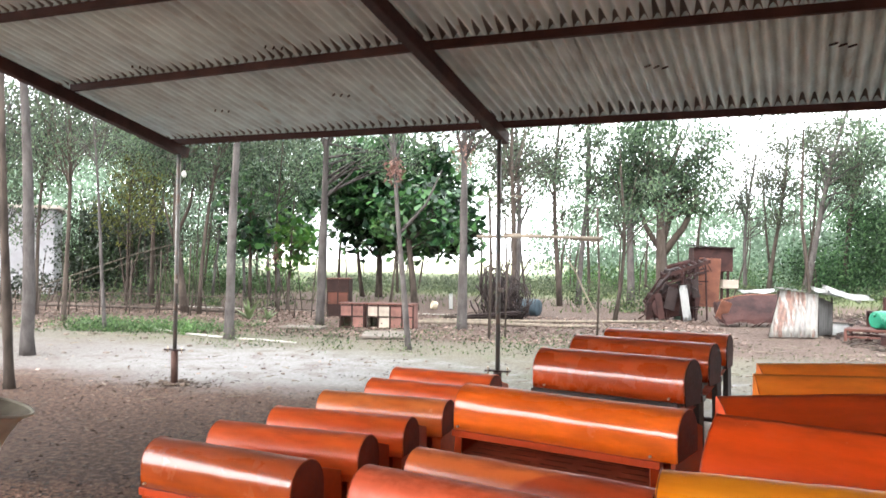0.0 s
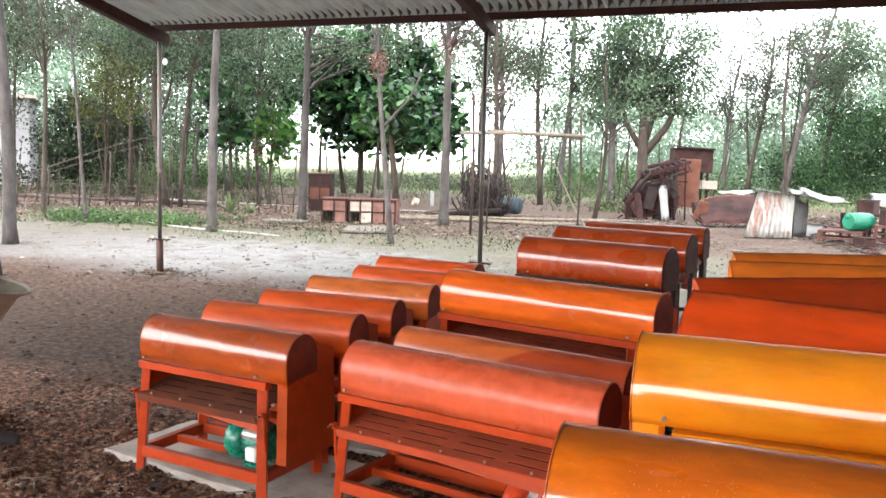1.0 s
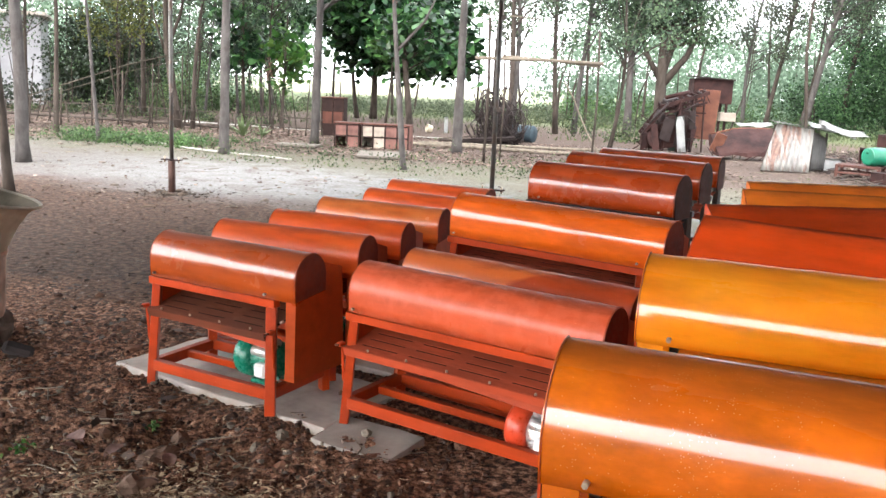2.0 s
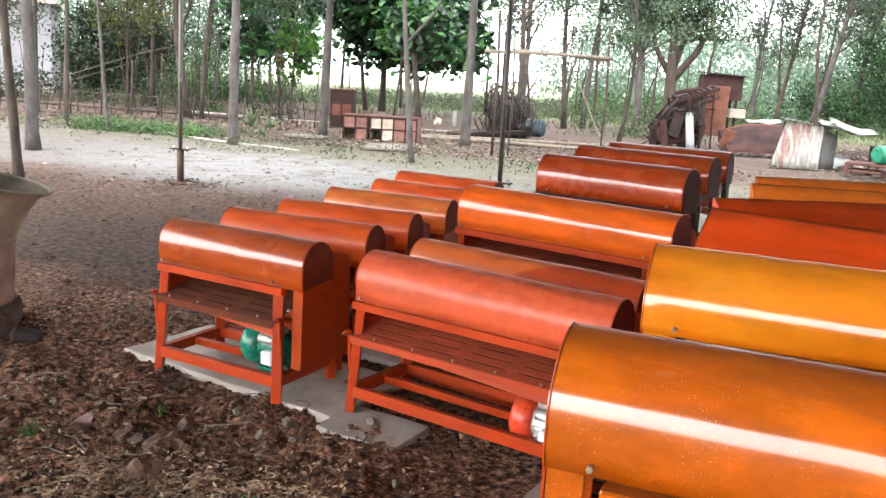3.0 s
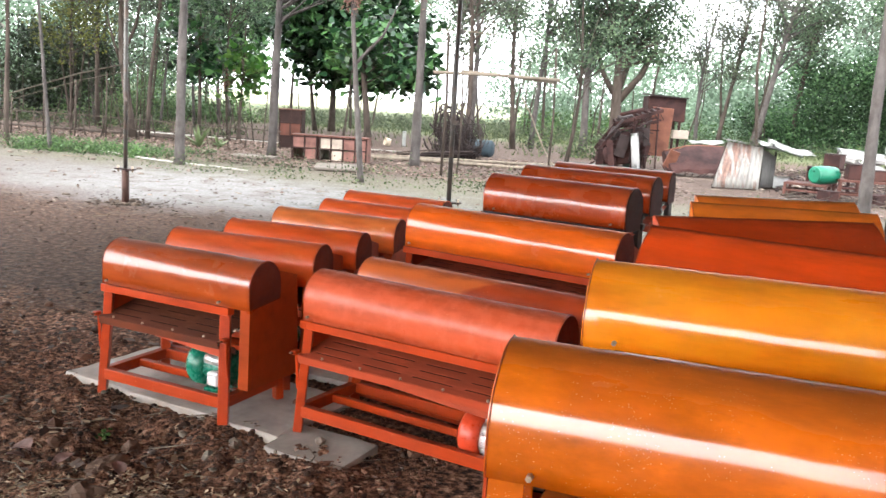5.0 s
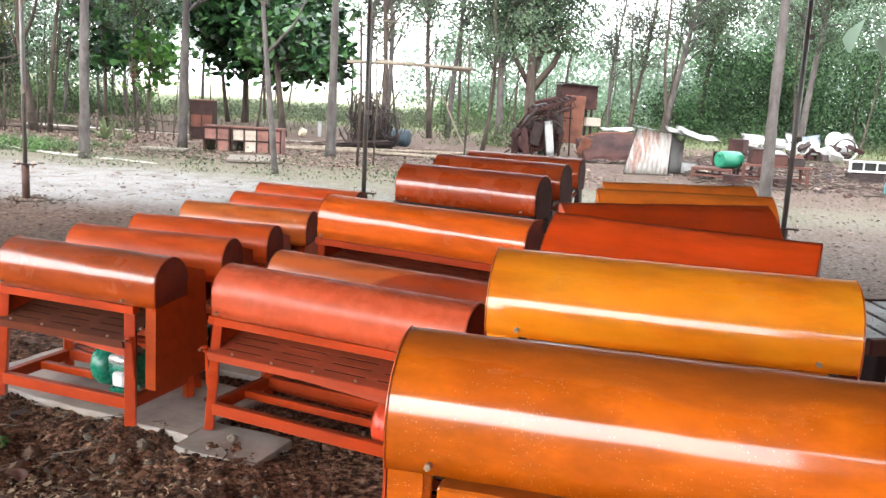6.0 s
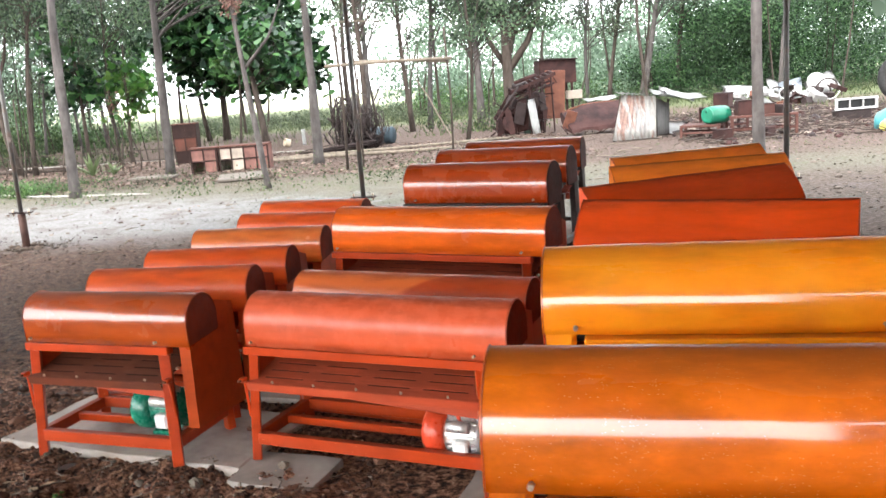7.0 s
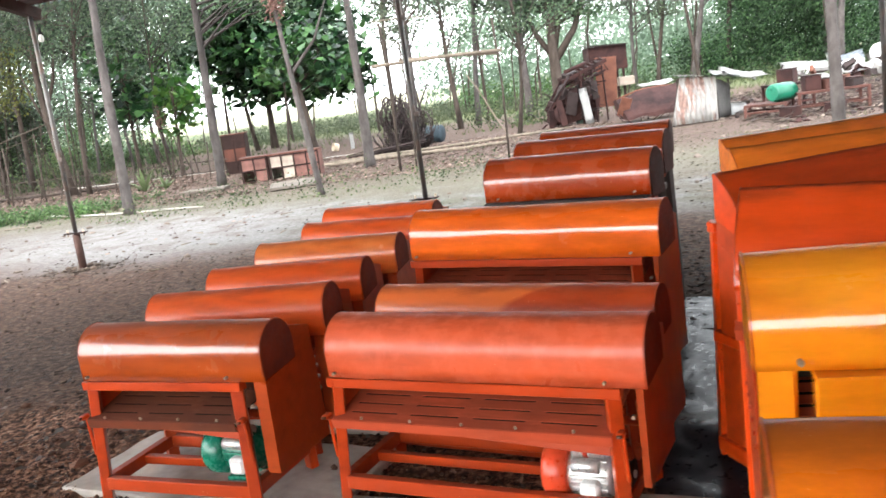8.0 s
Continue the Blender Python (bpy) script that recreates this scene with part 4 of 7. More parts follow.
def slab(x, y, yaw, sx, sy, z=0.03, seed=0, stone="slab_stone"):
    """A rough stone slab; x, y is its front left corner, z its top."""
    rng = random.Random(seed)
    n, m2 = max(3, int(sx / 0.12)), max(3, int(sy / 0.12))
    ring = [(sx * k / n, 0) for k in range(n)] + [(sx, sy * k / m2) for k in range(m2)] + [(sx - sx * k / n, sy) for k in range(n)] + [(0, sy - sy * k / m2) for k in range(m2)]
    ring = [(a + rng.uniform(-0.009, 0.009), b + rng.uniform(-0.009, 0.009)) for a, b in ring]
    bm = bmesh.new()
    lo = [bm.verts.new((a, b, -0.045)) for a, b in ring]
    hi = [bm.verts.new((a, b, -0.005)) for a, b in ring]
    cx, cy = sx / 2, sy / 2
    tp = [bm.verts.new((cx + (a - cx) * 0.985, cy + (b - cy) * 0.985, 0.0)) for a, b in ring]
    for p, q in ((lo, hi), (hi, tp)):
        for k in range(len(ring)):
            j = (k + 1) % len(ring)
            bm.faces.new((p[k], p[j], q[j], q[k]))
    bm.faces.new(tp)
    bm.faces.new(lo[::-1])
    ob = obj("stone_slab", bm, M[stone], m=pose(x, y, z, 0, 0, yaw))
    return tagged(ob, "flat grey stone slab lying on the earth", "stone slab", "slabs under the machines")


slab(-1.36, 3.93, -20.5, 1.40, 0.60, seed=1)
slab(-0.08, 3.33, -19, 0.40, 0.30, 0.028, 2, "slab_dark")
slab(0.86, 2.98, -19, 0.34, 0.50, 0.028, 30, "slab_dark")
for k, (x, y, w) in enumerate([(-1.10, 4.52, 1.2), (-0.98, 5.04, 1.2), (-0.86, 5.56, 1.2), (-0.80, 6.17, 1.25), (-0.75, 6.74, 1.25)]):
    slab(x, y, -14, w, 0.50, seed=3 + k)


def tarpaulin():
    bm = bmesh.new()
    nx, ny = 40, 180
    rows = []
    for j in range(ny + 1):
        row = []
        for i in range(nx + 1):
            u, v = 0.50 * i / nx, 3.1 * j / ny
            z = 0.010 + 0.014 * abs(noise.noise((u * 5 + 0.6 * v, v * 3.2, 8))) + 0.006 * abs(noise.noise((u * 11, v * 8 - u * 4, 3))) + 0.002 * abs(noise.noise((u * 31 + v * 8, v * 26, 5))) + 0.05 * math.exp(-((v - 1.0) / 0.2) ** 2)
            row.append(bm.verts.new((-0.05 + u + 0.03 * noise.noise((v * 3, u * 2, 2)), v, z)))
        rows.append(row)
    for a, b in zip(rows, rows[1:]):
        for i in range(nx):
            f = bm.faces.new((a[i], a[i + 1], b[i + 1], b[i]))
            f.smooth = True
    ob = obj("tarpaulin", bm, M["tarp"], m=pose(1.08, 2.9, 0.005, 0, 0, -12.6))
    md = ob.modifiers.new("thick", "SOLIDIFY")
    md.thickness = 0.003
    tagged(ob, "crumpled shiny black plastic sheet between machine rows", "tarpaulin")


tarpaulin()

# ---- trees ----


def clumps(rng, c, r, n, per, spread):
    """Leaf places in clumps inside an ellipsoid, thinner towards its middle."""
    u = rng.normal(size=(n, 3))
    u /= np.linalg.norm(u, axis=1)[:, None]
    mid = np.array(c) + u * (rng.uniform(0.35, 1.0, n) ** 0.6)[:, None] * np.array(r)
    k = rng.poisson(per, n) + 1
    pts = np.repeat(mid, k, 0)
    return mid, pts + rng.normal(size=pts.shape) * spread * np.array([1, 1, 0.75])


def broad_leaves(rng, centres, size, droop, width):
    """Rounded leaves, widest beyond the middle, hanging outwards and down."""
    n = len(centres)
    d = rng.normal(size=(n, 3))
    d[:, 2] = -droop * rng.uniform(0.2, 1.6, n)
    d /= np.linalg.norm(d, axis=1)[:, None]
    u = np.cross(d, np.array((0.0, 0.0, 1.0)) + rng.normal(size=(n, 3)) * 0.5)
    u /= np.linalg.norm(u, axis=1)[:, None] + 1e-9
    w = np.cross(u, d)
    s = (size * rng.uniform(0.6, 1.2, n))[:, None]
    shape = ((-0.5, 0.0), (0.05, 0.75), (0.36, 0.8), (0.52, 0.0), (0.36, -0.8), (0.05, -0.75))
    return np.stack([centres + d * s * a + u * s * width * b + w * s * 0.12 * abs(b) for a, b in shape], 1)


def tree(x, y, d, h, lean=(0, 0), crowns=(), bark="bark_pale", leaf="leaf_small", size=0.06, per=52, spread=0.18, seed=0, label="", forks=(), bend=0.12, droop=0.3,
         width=0.34, twigs=True, sides=9, dry=()):
    """A tapered, slightly crooked trunk with limbs to the clumps of its crown. crowns: (dx, dy, z, rx, ry, rz, clumps)."""
    rng = np.random.default_rng(seed)
    th = thing("tree", Matrix.Translation((x, y, -0.03)), label or "slim grey-barked tree with small sparse leaves", "tree", "trees beyond the yard")
    bm = bmesh.new()
    n = 22 if y < 20 else 9
    ph = rng.uniform(0, 6.28, 2)
    spine = [Vector((lean[0] * t + bend * math.sin(3.1 * t + ph[0]) * t, lean[1] * t + bend * math.sin(2.3 * t + ph[1]) * t, h * t)) for t in (k / (n - 1) for k in range(n))]
    rad = [d / 2 * (1.22 if k == 0 else 1 - 0.62 * k / (n - 1)) for k in range(n)]
    tube(bm, spine, rad, sides)
    if d > 0.1 and y < 20:
        for v in bm.verts:
            c = min(spine, key=lambda p: abs(p.z - v.co.z))
            out = Vector((v.co.x - c.x, v.co.y - c.y, 0))
            v.co += out * 0.22 * noise.noise((v.co.x * 9, v.co.y * 9, v.co.z * 1.6 + seed))

    def on(t):
        k = min(n - 2, int(t * (n - 1)))
        f = t * (n - 1) - k
        return spine[k].lerp(spine[k + 1], f)

    for t, dx, dy, dz, fr in forks:
        a = on(t)
        b = a + Vector((dx, dy, dz))
        m = a.lerp(b, 0.5) + Vector((dx * 0.12, 0.05, -0.06 * abs(dx)))
        tube(bm, [a, m, b], [d / 2 * fr, d / 2 * fr * 0.75, d / 2 * fr * 0.4], 6)
    leaves = []
    for dx, dy, z, rx, ry, rz, k in crowns:
        mid, pts = clumps(rng, (dx, dy, z), (rx, ry, rz), k, per, spread)
        leaves.append(pts)
        if twigs:
            for j in rng.choice(len(mid), min(len(mid), 9 + k // 6), replace=False):
                a = on(min(0.98, max(0.35, (z - rz * 0.9) / h + rng.uniform(-0.08, 0.12))))
                b = Vector(mid[j])
                m = a.lerp(b, 0.55) + Vector((rng.normal() * 0.12, rng.normal() * 0.12, 0.1))
                tube(bm, [a, m, b], [d * 0.15, d * 0.08, 0.006], 4, False)
    bmesh.ops.recalc_face_normals(bm, faces=bm.faces)
    part("trunk", bm, M[bark], th)
    if leaves:
        pts = np.concatenate(leaves)
        me = quads("crown", broad_leaves(rng, pts, size, droop, width), 6, M[leaf]) if size > 0.2 else quads("crown", leaf_quads(rng, pts, size, droop, width), 4, M[leaf])
        ob = new("crown", me)
        ob.parent = th
    for dx, dy, z, r in dry:
        pts = np.array((dx, dy, z)) + rng.normal(size=(170, 3)) * np.array((r, r, r * 1.5)) * 0.42
        ob = new("dry_clump", quads("dry_clump", leaf_quads(rng, pts, 0.10, 1.2, 0.2), 4, M["leaf_dry"]))
        ob.parent = th
        tagged(ob, "dry pinkish-brown leaf clump", kind="stuff")
    return th


SLIM = "slim grey-barked tree with small sparse leaves"
# slim trunks close to the yard
tree(-6.10, 9.15, 0.13, 5.6, (-0.45, 0.2), [(-0.6, 0.3, 6.0, 1.4, 1.4, 1.0, 34)], "bark_dark", seed=1, label="dark slender leaning trunk at the yard's edge")
tree(-8.25, 12.2, 0.215, 7.0, (-0.25, 0.1), [(-0.2, 0.2, 6.4, 2.2, 2.0, 1.5, 60)], "bark_pale", seed=2, label="thick pale grey trunk at the edge of sand")
tree(-11.9, 18.1, 0.13, 6.0, (0.1, 0), [(0.2, 0, 5.2, 1.8, 1.8, 1.7, 75)], "bark_dark", "leaf_mauve", 0.06, 64, 0.18, seed=3)
tree(-9.65, 16.4, 0.09, 4.6, (-0.5, 0.2), [(-0.5, 0.2, 4.6, 1.3, 1.3, 1.0, 36)], "bark_pale", "leaf_pale", 0.055, 56, 0.17, seed=4, label="thin leaning sapling beside green weeds")
tree(-6.45, 15.7, 0.21, 6.6, (0.12, 0), [(0.0, 0.3, 5.9, 2.0, 1.8, 1.2, 50)], "bark_pale", "leaf_mauve", 0.06, 58, 0.18, seed=5, label=SLIM, bend=0.06)
tree(-5.98, 19.5, 0.23, 7.0, (0.25, 0), [(0.3, 0.2, 5.9, 1.9, 1.9, 1.4, 55), (1.7, 0.3, 4.1, 1.2, 1.0, 0.55, 20)], "bark_pale", "leaf_pale", 0.065, 58, 0.18, seed=6, label=SLIM, bend=0.06)
tree(-2.62, 14.95, 0.12, 5.0, (-0.45, 0), [(-0.3, 0.2, 4.3, 1.1, 1.1, 0.8, 34)], "bark_pale", "leaf_pale", 0.05, 56, 0.16, 7,
     "thin forked grey tree with a dry brown leaf clump", [(0.42, 0.75, 0.1, 1.15, 0.55)], 0.05, dry=[(-0.30, 0, 3.25, 0.18)])
tree(-2.50, 19.4, 0.24, 6.0, (0.05, 0), [(0.2, 0.2, 5.3, 1.6, 1.5, 0.9, 40)], "bark_pale", "leaf_mauve", 0.06, 56, 0.18, 8,
     "straight grey trunk with a dry brown leaf clump", [(0.66, 0.35, 0, 1.3, 0.6), (0.66, -0.3, 0.1, 1.2, 0.5)], 0.04, dry=[(0.02, 0, 4.1, 0.34)])
tree(5.30, 12.95, 0.185, 6.8, (-0.12, 0.1), [(0.3, 0.6, 6.3, 2.0, 1.8, 1.2, 60)], "bark_pale", seed=9, label="stout pale trunk beside the scrap heap", bend=0.05)
# wood on the left
LEFT = [(-10.4, 21.9, 0.20, 6.0, "leaf_pale"), (-13.2, 28.1, 0.16, 6.4, "leaf_mauve"), (-16.3, 29.2, 0.20, 6.8, "leaf_pale"), (-14.6, 26.5, 0.26, 7.2, "leaf_mauve"),
        (-12.6, 29.5, 0.18, 7.0, "leaf_pale"), (-13.6, 34.0, 0.22, 7.6, "leaf_small"), (-9.2, 24.5, 0.12, 5.6, "leaf_pale"),
        (-16.5, 22.0, 0.20, 6.2, "leaf_mauve"), (-20.0, 35.5, 0.25, 8.0, "leaf_small"), (-14.4, 20.4, 0.18, 6.2, "leaf_pale")]
for k, (x, y, d, h, lf) in enumerate(LEFT):
    r = random.Random(40 + k)
    crown = [(r.uniform(-0.3, 0.3), 0, h * 0.82, 1.9, 1.7, 1.4, 62)]
    if x < -12.5:
        crown += [(r.uniform(-0.9, 0.9), 0, h * 0.55, 1.2, 1.1, 0.8, 15), (r.uniform(-0.9, 0.9), 0, h * 0.38, 0.8, 0.8, 0.4, 4)]
    tree(x, y, d * 0.65, h, (r.uniform(-0.6, 0.6), 0), crown,
         "bark_pale" if k % 3 else "bark_dark", lf, 0.085, 84, 0.23, 50 + k, bend=0.2)
tree(-14.0, 24.0, 0.10, 4.4, (0.25, 0), [(0.1, 0, 3.0, 1.3, 1.0, 0.9, 34), (0.5, 0, 4.3, 1.2, 1.0, 0.7, 20)], "bark_dark", "leaf_yellow", 0.10, 40, 0.22, 61, "slim many-stemmed tree with yellow-green leaves",
     [(0.12, 0.45, 0.1, 2.2, 0.8), (0.10, -0.4, 0.1, 2.0, 0.7), (0.2, 0.2, -0.2, 1.8, 0.6)], 0.2)
tree(-11.2, 22.6, 0.24, 5.6, (-0.35, 0), [(-0.2, 0, 4.9, 1.7, 1.5, 1.1, 44)], "bark_dark", "leaf_pale", 0.08, 60, 0.22, 62, "crooked dark trunk with thin grey-green crown", [(0.4, 0.6, 0, 1.8, 0.5), (0.33, -0.5, 0, 1.5, 0.4)], 0.35)
# broad-leaved trees with glossy dark leaves, flat below
BROAD = "low spreading tree with large glossy dark green leaves"
tree(-9.1, 35.2, 0.30, 5.6, (0.1, 0), [(1.6, -1.5, 3.7, 2.9, 1.6, 1.6, 200), (1.9, -1.5, 2.35, 2.7, 1.5, 0.45, 80), (4.0, -1.8, 2.6, 0.9, 0.8, 0.7, 24), (1.0, -1.5, 5.6, 2.8, 1.5, 1.0, 100), (-1.4, -1.5, 4.9, 1.7, 1.2, 1.2, 56)], "bark_dark", "leaf_broad", 0.44, 11, 0.34, 70, BROAD,
     [(0.35, 1.3, 0, 1.4, 0.6), (0.3, -1.2, 0.2, 1.3, 0.6)], 0.1, 0.7, 0.36)
tree(-9.75, 35.0, 0.2, 4.4, (-0.5, -0.3), [(-0.3, -1.0, 3.4, 1.1, 0.9, 0.9, 34)], "bark_dark", "leaf_broad", 0.40, 11, 0.3, 76, BROAD, [], 0.15, 0.7, 0.36)
tree(-5.35, 26.5, 0.24, 4.6, (-0.55, 0.2), [(0.1, 0.4, 3.2, 1.4, 1.2, 1.0, 60)], "bark_dark", "leaf_broad", 0.34, 11, 0.28, 71, BROAD, [], 0.1, 0.7, 0.36)
tree(-14.4, 37.2, 0.22, 5.2, (-1.0, 0), [(-0.2, 0, 4.2, 2.4, 1.6, 1.4, 95), (0.3, 0, 2.9, 1.5, 1.2, 0.5, 26)], "bark_pale", "leaf_broad", 0.38, 11, 0.32, 72, BROAD, [], 0.15, 0.7, 0.36)
tree(-10.75, 25.9, 0.14, 4.6, (0.1, 0), [(-0.05, 0, 3.6, 1.0, 0.9, 1.2, 44), (0.15, 0, 2.2, 0.75, 0.7, 0.45, 18)], "bark_dark", "leaf_broad", 0.30, 11, 0.26, 73, BROAD, [], 0.1, 0.7, 0.36)
tree(-8.85, 24.48, 0.11, 3.4, (0.15, 0), [(0.25, 0, 2.35, 0.75, 0.7, 0.55, 22), (0.10, 0, 1.65, 0.5, 0.5, 0.45, 12)], "bark_dark", "leaf_bright", 0.27, 9, 0.2, 74, "young tree with large bright green leaves", [], 0.05, 0.7, 0.38, dry=[(-0.35, 0, 1.75, 0.25)])
tree(-7.2, 30.2, 0.1, 3.0, (0.3, 0), [(0.5, -0.6, 2.9, 0.9, 0.6, 0.5, 13)], "bark_dark", "leaf_bright", 0.34, 8, 0.22, 75, "young tree with large bright green leaves", [], 0.05, 0.7, 0.38)
# middle and right
MIDDLE = [(-2.0, 24.4, 0.18, 6.6, "leaf_mauve", 22, 0.3), (-2.6, 30.0, 0.22, 7.6, "leaf_pale", 26, 0.25), (-1.1, 31.0, 0.2, 7.4, "leaf_pale", 24, -0.2),
          (-0.5, 32.0, 0.22, 7.4, "leaf_pale", 26, 0.2), (0.9, 23.6, 0.12, 4.8, "leaf_pale", 18, 0.45), (1.4, 32.0, 0.3, 6.8, "leaf_small", 36, 0.2),
          (-4.3, 38.0, 0.25, 8.6, "leaf_pale", 24, 0.0), (7.0, 44.0, 0.22, 7.0, "leaf_mauve", 34, 0.1), (8.1, 44.5, 0.24, 8.0, "leaf_mauve", 44, 0.8),
          (9.5, 43.0, 0.32, 9.2, "leaf_pale", 60, 1.9), (12.0, 46.0, 0.3, 9.0, "leaf_pale", 70, 0.3), (14.0, 36.5, 0.30, 9.0, "leaf_small", 64, 0.2),
          (19.5, 38.5, 0.36, 9.2, "leaf_small", 70, -0.2), (21.3, 40.0, 0.42, 9.0, "leaf_small", 70, 0.5), (24.5, 40.0, 0.3, 9.0, "leaf_pale", 70, 0.3), (16.5, 45.0, 0.3, 9.5, "leaf_pale", 75, 0.0)]
for k, (x, y, d, h, lf, n, ln) in enumerate(MIDDLE):
    tree(x, y, d, h, (ln, 0), [(ln * 0.8, 0, h * 0.80, 2.1, 1.9, 1.7, n), (ln * 0.4 + 0.4, 0, h * 0.55, 1.5, 1.3, 0.9, n // 4)],
         "bark_pale" if k % 2 else "bark_dark", lf, 0.105, 84, 0.25, 90 + k, bend=0.35)
tree(2.55, 32.0, 0.50, 5.4, (-0.25, 0), [(0.1, 0, 5.6, 2.3, 2.0, 1.8, 130), (1.2, 0, 4.0, 1.0, 0.9, 0.7, 30), (-1.3, 0, 4.4, 1.0, 0.9, 0.9, 28)], "bark_dark", "leaf_small", 0.105, 90, 0.24, 120,
     "forked shade tree with dense green crown behind the rusty scrap", [(0.35, 1.3, 0, 2.3, 0.6), (0.42, 0.5, 0.2, 2.2, 0.6), (0.38, -0.9, 0, 1.9, 0.5)], 0.1)
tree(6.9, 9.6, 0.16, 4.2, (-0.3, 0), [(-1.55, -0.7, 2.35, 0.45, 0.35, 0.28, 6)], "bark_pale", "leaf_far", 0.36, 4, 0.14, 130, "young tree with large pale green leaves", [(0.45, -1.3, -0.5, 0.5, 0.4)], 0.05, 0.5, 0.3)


def stuff(name, me, label, category):
    return tagged(new(name, me), label, category, kind="stuff")


def thicket(name, boxes, size, leaf, label, seed, category="undergrowth", width=0.4, droop=0.1):
    rng = np.random.default_rng(seed)
    out = []
    for x0, x1, y0, y1, z0, z1, n, per, sp in boxes:
        mid = rng.uniform((x0, y0, z0), (x1, y1, z1), (n, 3))
        top = z1 * (0.55 + 0.45 * np.array([noise.noise((a * 0.5, b * 0.5, 4)) * 0.5 + 0.5 for a, b, _ in mid]))
        mid[:, 2] = np.minimum(mid[:, 2], top)
        pts = np.repeat(mid, per, 0)
        pts = pts + rng.normal(size=pts.shape) * sp
        pts[:, 2] = np.abs(pts[:, 2])
        out.append(pts)
    return stuff(name, quads(name, leaf_quads(rng, np.concatenate(out), size, droop, width), 4, M[leaf]), label, category)


thicket("dense_shrubs", [(12.0, 17.5, 43, 48, 0, 5.0, 260, 120, 0.40), (17, 27, 46, 52, 0, 6.5, 280, 110, 0.46), (9.5, 13, 45, 48, 0, 2.6, 60, 90, 0.36)], 0.14, "leaf_wood",
        "dense dark green shrubs at the wood's edge", 200, "shrubs")
thicket("left_shrubs", [(-19.8, -16.0, 28.5, 31, 0.5, 3.6, 150, 90, 0.30), (-24, -19, 27, 29, 0, 0.9, 50, 40, 0.25)], 0.12, "leaf_shade", "dark green bushes before a white house, hollow's shade painted in", 201, "shrubs")
thicket("weeds", [(-21, -9.5, 25, 28, 0, 0.25, 45, 50, 0.14), (-15.5, -13.5, 27.5, 29.5, 0, 1.0, 30, 60, 0.25), (-20, -14, 32, 37, 0, 0.35, 60, 60, 0.18), (1, 24, 37, 45, 0, 0.40, 120, 60, 0.2), (-0.5, 3.5, 27.5, 29.5, 0, 0.7, 30, 60, 0.2)],
        0.085, "leaf_weed", "low green weeds under the trees", 202, "weeds")
thicket("tall_grass", [(-18, 4, 40, 62, 0, 0.35, 620, 60, 0.20), (1, 24, 42, 60, 0, 0.40, 200, 60, 0.2)], 0.10, "leaf_field", "pale green tall grass beyond the litter", 212, "grass")
thicket("left_brush", [(-27, -20.5, 42, 50, 0, 3.6, 90, 70, 0.4)], 0.14, "leaf_pale", "grey-green brush beyond the fence", 213, "brush")
thicket("green_patch", [(-10.6, -7.6, 16.3, 17.4, 0, 0.12, 150, 30, 0.09), (-12.5, -7.0, 17.0, 19.0, 0, 0.07, 110, 24, 0.08)], 0.05, "leaf_grass", "patch of fresh green weeds beside the sand", 203, "weeds")
thicket("sparse_grass", [(-6.5, 2.5, 14.0, 18.0, 0, 0.03, 150, 16, 0.16), (-11.5, -6.5, 15.0, 17.5, 0, 0.03, 60, 16, 0.14)], 0.045, "leaf_weed", "thin low grass on trodden ground", 217, "grass")
thicket("far_brush", [(-36, -23, 46, 56, 0, 4.5, 150, 70, 0.6), (-2.5, 7.5, 50, 60, 0, 2.6, 110, 70, 0.5), (-1, 5, 46, 50, 1.5, 5.5, 50, 60, 0.5), (7.5, 14, 50, 58, 0, 4.2, 90, 70, 0.5), (5.5, 14, 55, 62, 0, 6.5, 170, 60, 0.6), (-5, 5.5, 56, 62, 0.5, 5.5, 110, 50, 0.6), (6, 17, 63, 68, 0, 3.5, 110, 50, 0.7)], 0.21, "leaf_far", "pale green brush, distance haze painted into its leaves", 208, "far brush")
thicket("green_brush", [(-30, -19.5, 33, 42, 0, 2.0, 130, 80, 0.35), (-19.5, -14, 34, 40, 0, 0.8, 60, 70, 0.25), (-2, 9, 46, 48, 0, 1.3, 80, 70, 0.35)], 0.13, "leaf_grass", "green brush under the trees", 209, "brush")
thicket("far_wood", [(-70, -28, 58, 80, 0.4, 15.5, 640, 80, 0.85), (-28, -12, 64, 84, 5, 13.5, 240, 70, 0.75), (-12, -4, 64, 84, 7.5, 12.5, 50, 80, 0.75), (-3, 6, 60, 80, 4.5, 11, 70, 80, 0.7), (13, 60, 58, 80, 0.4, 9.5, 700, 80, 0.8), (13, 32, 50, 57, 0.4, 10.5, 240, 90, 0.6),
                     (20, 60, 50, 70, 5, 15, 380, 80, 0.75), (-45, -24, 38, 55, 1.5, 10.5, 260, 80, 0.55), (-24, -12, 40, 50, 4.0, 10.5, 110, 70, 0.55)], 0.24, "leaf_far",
        "pale wood in the distance, haze painted into its leaves", 204, "far wood")
# leaves hidden above the roof line, added to cut sky light on the yard
thicket("shade_canopy", [(-15, 12, 10.5, 20, 6.6, 9.5, 520, 26, 0.42)], 0.17, "leaf_small", "unseen leafy canopy added above the yard to dim it", 207, "canopy")
thicket("high_canopy", [(-24, -9, 22, 36, 4.8, 9.0, 330, 90, 0.30), (-7, -3, 21, 30, 6.0, 8.6, 40, 80, 0.28), (4, 24, 36, 46, 5.0, 10.0, 200, 90, 0.36)], 0.10, "leaf_mauve",
        "thin high canopy of grey-green and brownish leaves", 205, "canopy")


